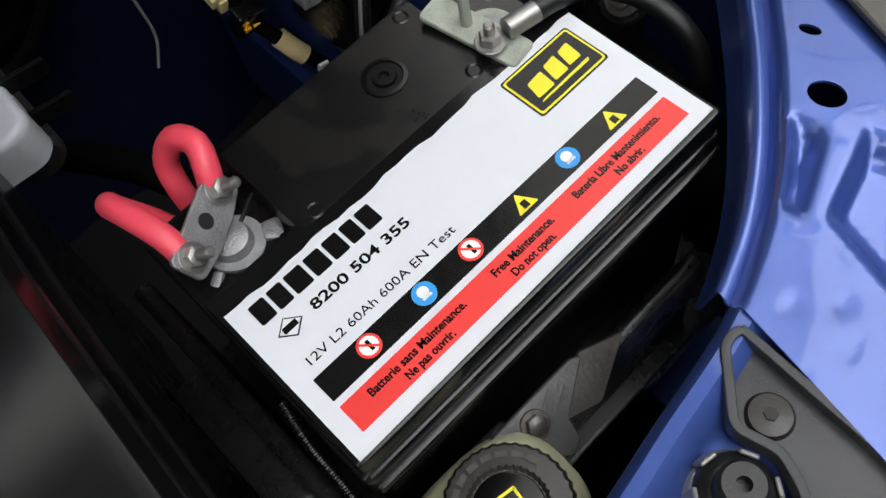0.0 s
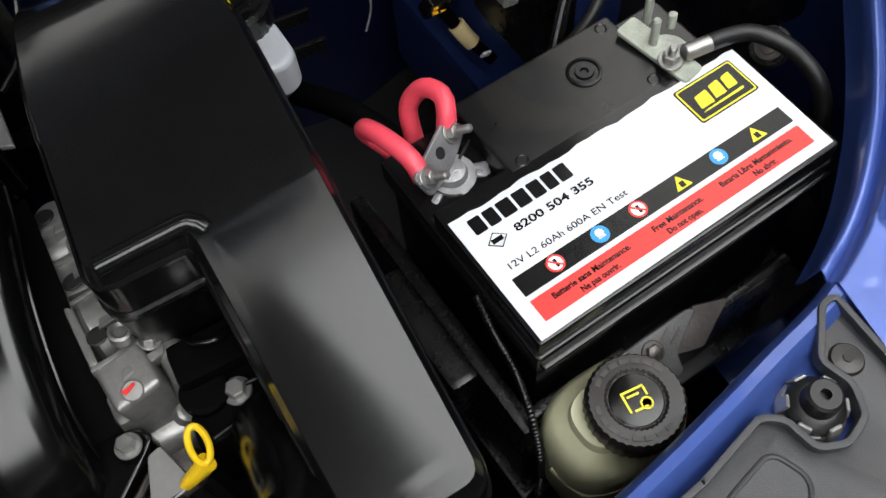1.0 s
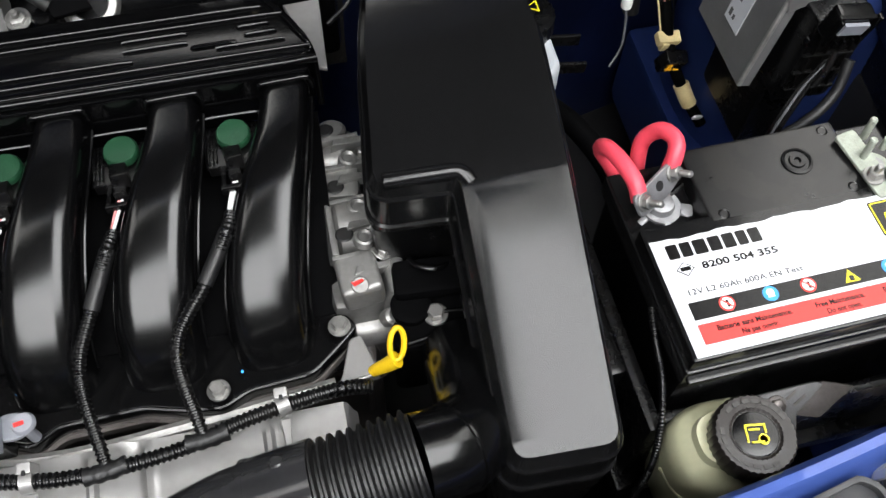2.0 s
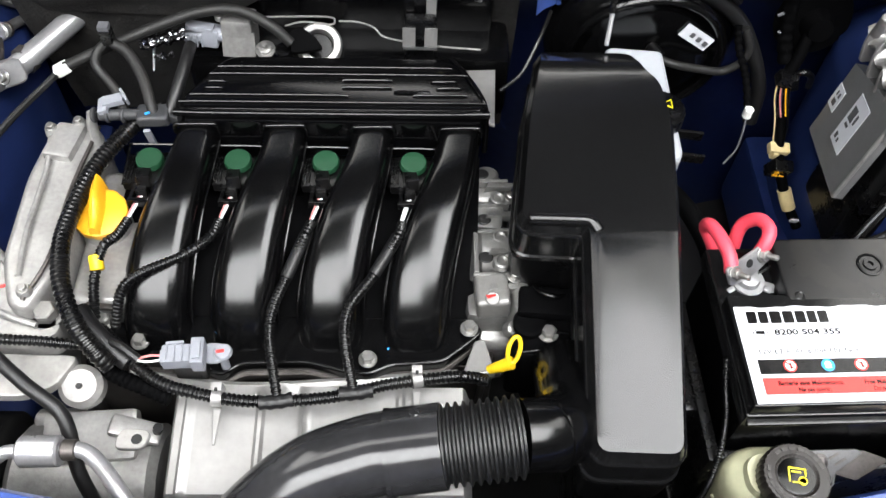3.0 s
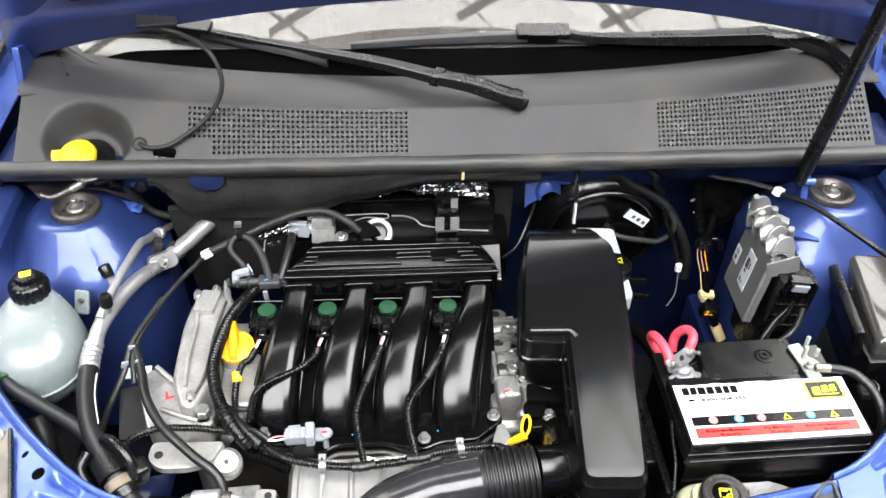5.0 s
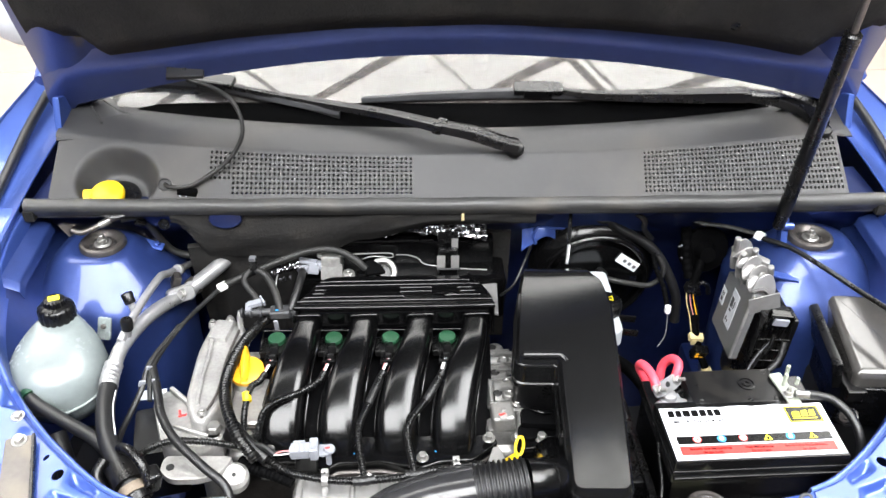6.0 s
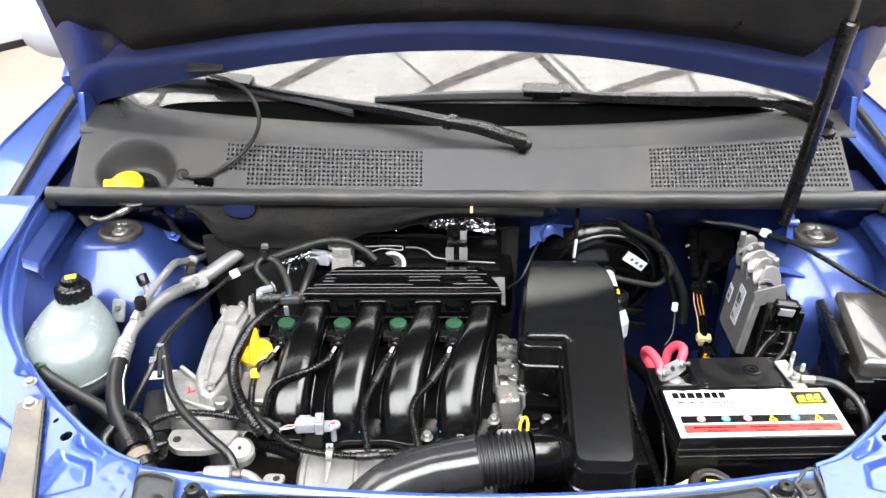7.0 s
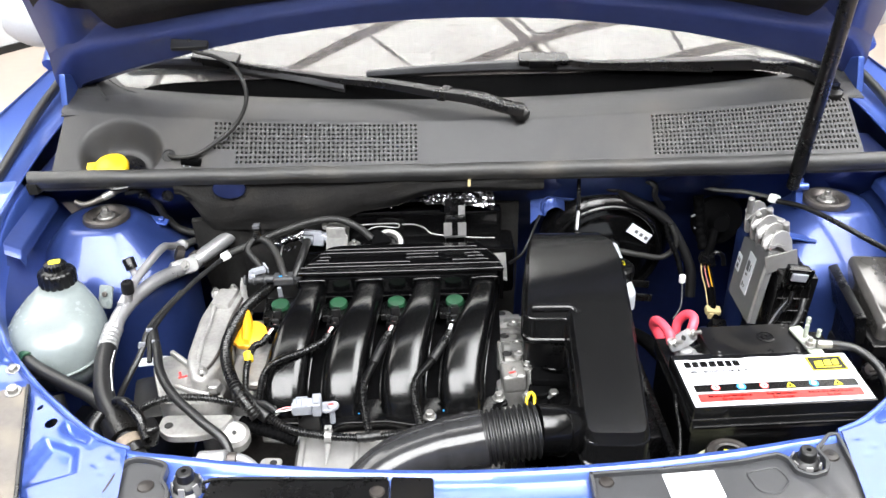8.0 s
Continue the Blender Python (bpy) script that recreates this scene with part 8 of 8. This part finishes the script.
part("base", prism(rounded([(0.568, 0.060), (0.690, 0.055), (0.700, 0.240), (0.590, 0.255)], 0.014, 4), 0.70, 0.775, 0.004), PLASTIC, fuse)
part("lid", prism(rounded([(0.580, 0.066), (0.686, 0.062), (0.694, 0.232), (0.600, 0.246)], 0.014, 4), 0.772, 0.810, 0.012, 3, top=lambda x, y: 0.800 + 0.10 * (y - 0.06)), LIDM, fuse, "glossy black lid")
part("lid_rib", box((0.572, 0.16, 0.782), (0.016, 0.16, 0.05), (0, -12, -7), 0.004), PLASTIC, fuse)
part("side_clip", box((0.585, 0.058, 0.765), (0.03, 0.012, 0.02), bevel=0.003), PLASTIC, fuse)
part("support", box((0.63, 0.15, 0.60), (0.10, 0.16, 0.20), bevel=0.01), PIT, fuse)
wellnut = thing("apron_bolt", "round black washer bolt on the inner wing", "bolt", (0.545, 0.0, 0.76))
part("bolt", hexa((0.552, 0.012, 0.768), 0.0075, 0.006, (-0.6, -0.1, 0.8)), DSTEEL, wellnut)
part("washer", lathe([(0, 0.001), (0.014, 0.0008), (0.016, -0.001)], (0.552, 0.012, 0.767), (-0.6, -0.1, 0.8), 24), PLASTIC, wellnut)

# ---- nose covers, buffers, headlamps ----
rcov = thing("nose_cover", "dark grey plastic nose cover with a raised rim and rivet", "cover", (0.30, -0.24, 0.80))
plan = [(0.116, -0.222), (0.200, -0.217), (0.290, -0.208), (0.336, -0.198), (0.346, -0.206), (0.349, -0.226), (0.364, -0.233), (0.382, -0.227), (0.389, -0.210), (0.384, -0.192),
        (0.396, -0.180), (0.408, -0.168), (0.4175, -0.168), (0.4155, -0.215), (0.4130, -0.275), (0.4110, -0.320), (0.116, -0.320)]
plan = rounded(list(reversed(plan)), 0.005, 3)
rpanel = part("panel", prism(plan, 0.802, 0.8125, 0.002, 2), GREYPL, rcov)
wall_line = [(p.x, p.y, 0.8140) for p in plan] + [(plan[0].x, plan[0].y, 0.8140)]
part("rim", bar(wall_line, (0.0042, 0.0042), (0.0100, 0.0100), step=0.004), GREYPL, rcov, "raised rim")
riv = part("rivet", lathe([(0, 0.0030), (0.004, 0.0030), (0.0085, 0.0022), (0.0100, 0)], (0.3985, -0.1985, 0.8122), seg=30), CAPM, rcov, "torx rivet")
part("torx", rod((0.3985, -0.1985, 0.8150), 0.0030, 0.0012, seg=6), PIT, riv)
part("rivet", lathe([(0, 0.0030), (0.004, 0.0030), (0.0075, 0.0022), (0.009, 0)], (0.132, -0.231, 0.8122), seg=26), CAPM, rcov)
hatch = rounded([(0.292, -0.222), (0.330, -0.214), (0.338, -0.236), (0.318, -0.256), (0.298, -0.250)], 0.008, 4)
cut(rpanel, prism(hatch, 0.79, 0.83))
part("pocket", prism(hatch, 0.8020, 0.8050, 0.001, 1), NEARBLACK, rcov, "near-black recessed pocket")
part("pocket_rim", tube([(p.x, p.y, 0.8125) for p in hatch] + [(hatch[0].x, hatch[0].y, 0.8125)], 0.0016, 8, step=0.004), GREYPL, rcov)
stick = part("sticker", box((0.228, -0.240, 0.8130), (0.060, 0.040, 0.0016), (0, 0, 4)), WHITE, rcov, "white sticker")
part("sticker_print", lettering("15%", 0.0110, pose(0.2040, -0.2370, 0.8142, 0, 0, 4)), MGREY, stick)
lcov = thing("nose_cover", "dark grey plastic nose cover with a rivet", "cover", (-0.39, -0.21, 0.80))
part("panel", prism(rounded(list(reversed([(-0.418, -0.178), (-0.372, -0.186), (-0.368, -0.215), (-0.356, -0.240), (-0.356, -0.320), (-0.450, -0.320), (-0.430, -0.230)])), 0.005, 3), 0.802, 0.8125, 0.002), GREYPL, lcov)
part("rim", bar([(-0.448, -0.318, 0.8140), (-0.430, -0.230, 0.8140), (-0.4165, -0.181, 0.8140), (-0.374, -0.1885, 0.8140), (-0.370, -0.214, 0.8140), (-0.358, -0.240, 0.8140), (-0.358, -0.318, 0.8140)], (0.0042, 0.0042), (0.0100, 0.0100)), GREYPL, lcov, "raised rim")
part("rivet", lathe([(0, 0.0030), (0.004, 0.0030), (0.0085, 0.0022), (0.0100, 0)], (-0.388, -0.219, 0.8122), seg=26), CAPM, lcov)
ccov = thing("grille_cover", "long black plastic cover over the radiator grille", "cover", (-0.19, -0.25, 0.80))
part("panel", prism(rounded(list(reversed([(-0.315, -0.214), (-0.112, -0.220), (-0.112, -0.320), (-0.330, -0.320)])), 0.005, 3), 0.802, 0.8165, 0.002), PLASTIC, ccov)
part("end_block", prism(rounded(list(reversed([(-0.110, -0.219), (-0.062, -0.222), (-0.060, -0.320), (-0.110, -0.320)])), 0.004, 3), 0.802, 0.8185, 0.002), PLASTIC, ccov)
part("rim", tube([(-0.318, -0.235, 0.818), (-0.312, -0.217, 0.818), (-0.21, -0.219, 0.818), (-0.114, -0.222, 0.818)], 0.0022, 8), PLASTIC, ccov)
part("rivet", lathe([(0, 0.0030), (0.0075, 0.0022), (0.009, 0)], (-0.125, -0.240, 0.8165), seg=22), CAPM, ccov)
for x, y in ((0.3655, -0.2085), (-0.342, -0.2165)):
    bump = thing("bonnet_buffer", "round black rubber bonnet buffer in a clip", "buffer", (x, y, 0.805), group="bonnet buffers")
    part("seat", lathe([(0, 0), (0.0185, 0), (0.0190, 0.003), (0.0165, 0.006), (0, 0.006)], (x, y, 0.803), seg=30), SHEET, bump, "pale metal clip")
    for k in range(6):
        a = k * math.pi / 3 + 0.4
        part("clip_tab", box((x + 0.0165 * math.cos(a), y + 0.0165 * math.sin(a), 0.8135), (0.0020, 0.0075, 0.012), (0, -14, math.degrees(a)), 0.0006, 1), SHEET, bump)
    part("rubber", lathe([(0, 0.0), (0.0150, 0.0), (0.0160, 0.008), (0.0120, 0.013), (0.0100, 0.0135), (0.0095, 0.024), (0.0080, 0.0255), (0.0030, 0.0255), (0.0028, 0.020), (0, 0.020)], (x, y, 0.807), seg=32), RUBBER, bump)
for s in (-1, 1):
    lamp = thing("headlamp", "headlamp seen from behind with black brackets", "headlamp", (s * 0.60, -0.16, 0.76), group="headlamps")
    bm = sheet(lambda u, v: (s * (0.555 + 0.18 * u), -0.255 + 0.17 * u - 0.11 * math.sin(v * math.pi / 2), 0.826 + 0.035 * u - 0.16 * v * v), 20, 12, 0.003)
    part("lens", bm, GREYPL, lamp)
    strip_dir = math.degrees(math.atan2(-0.165, -s * 0.048)) + 90
    part("bracket", prism(rounded([(-0.020, -0.19), (0.026, -0.19), (0.020, 0.012), (-0.014, 0.014)], 0.005, 3), 0, 0.004, 0.001, 1, pose(s * 0.588, -0.085, 0.836, 2, 0, strip_dir)), DUSTY, lamp, "dusty grey metal strip")
    part("bracket_edge", prism(rounded([(0.022, -0.19), (0.027, -0.19), (0.023, 0.010), (0.019, 0.010)], 0.001, 2), 0, 0.009, 0.001, 1, pose(s * 0.588, -0.085, 0.836, 2, 0, strip_dir)), PLASTIC, lamp)
    part("bolt", hexa((s * 0.5855, -0.0800, 0.840), 0.0070, 0.009, (0, -0.1, 1)), STEEL, lamp, "plated bolt")
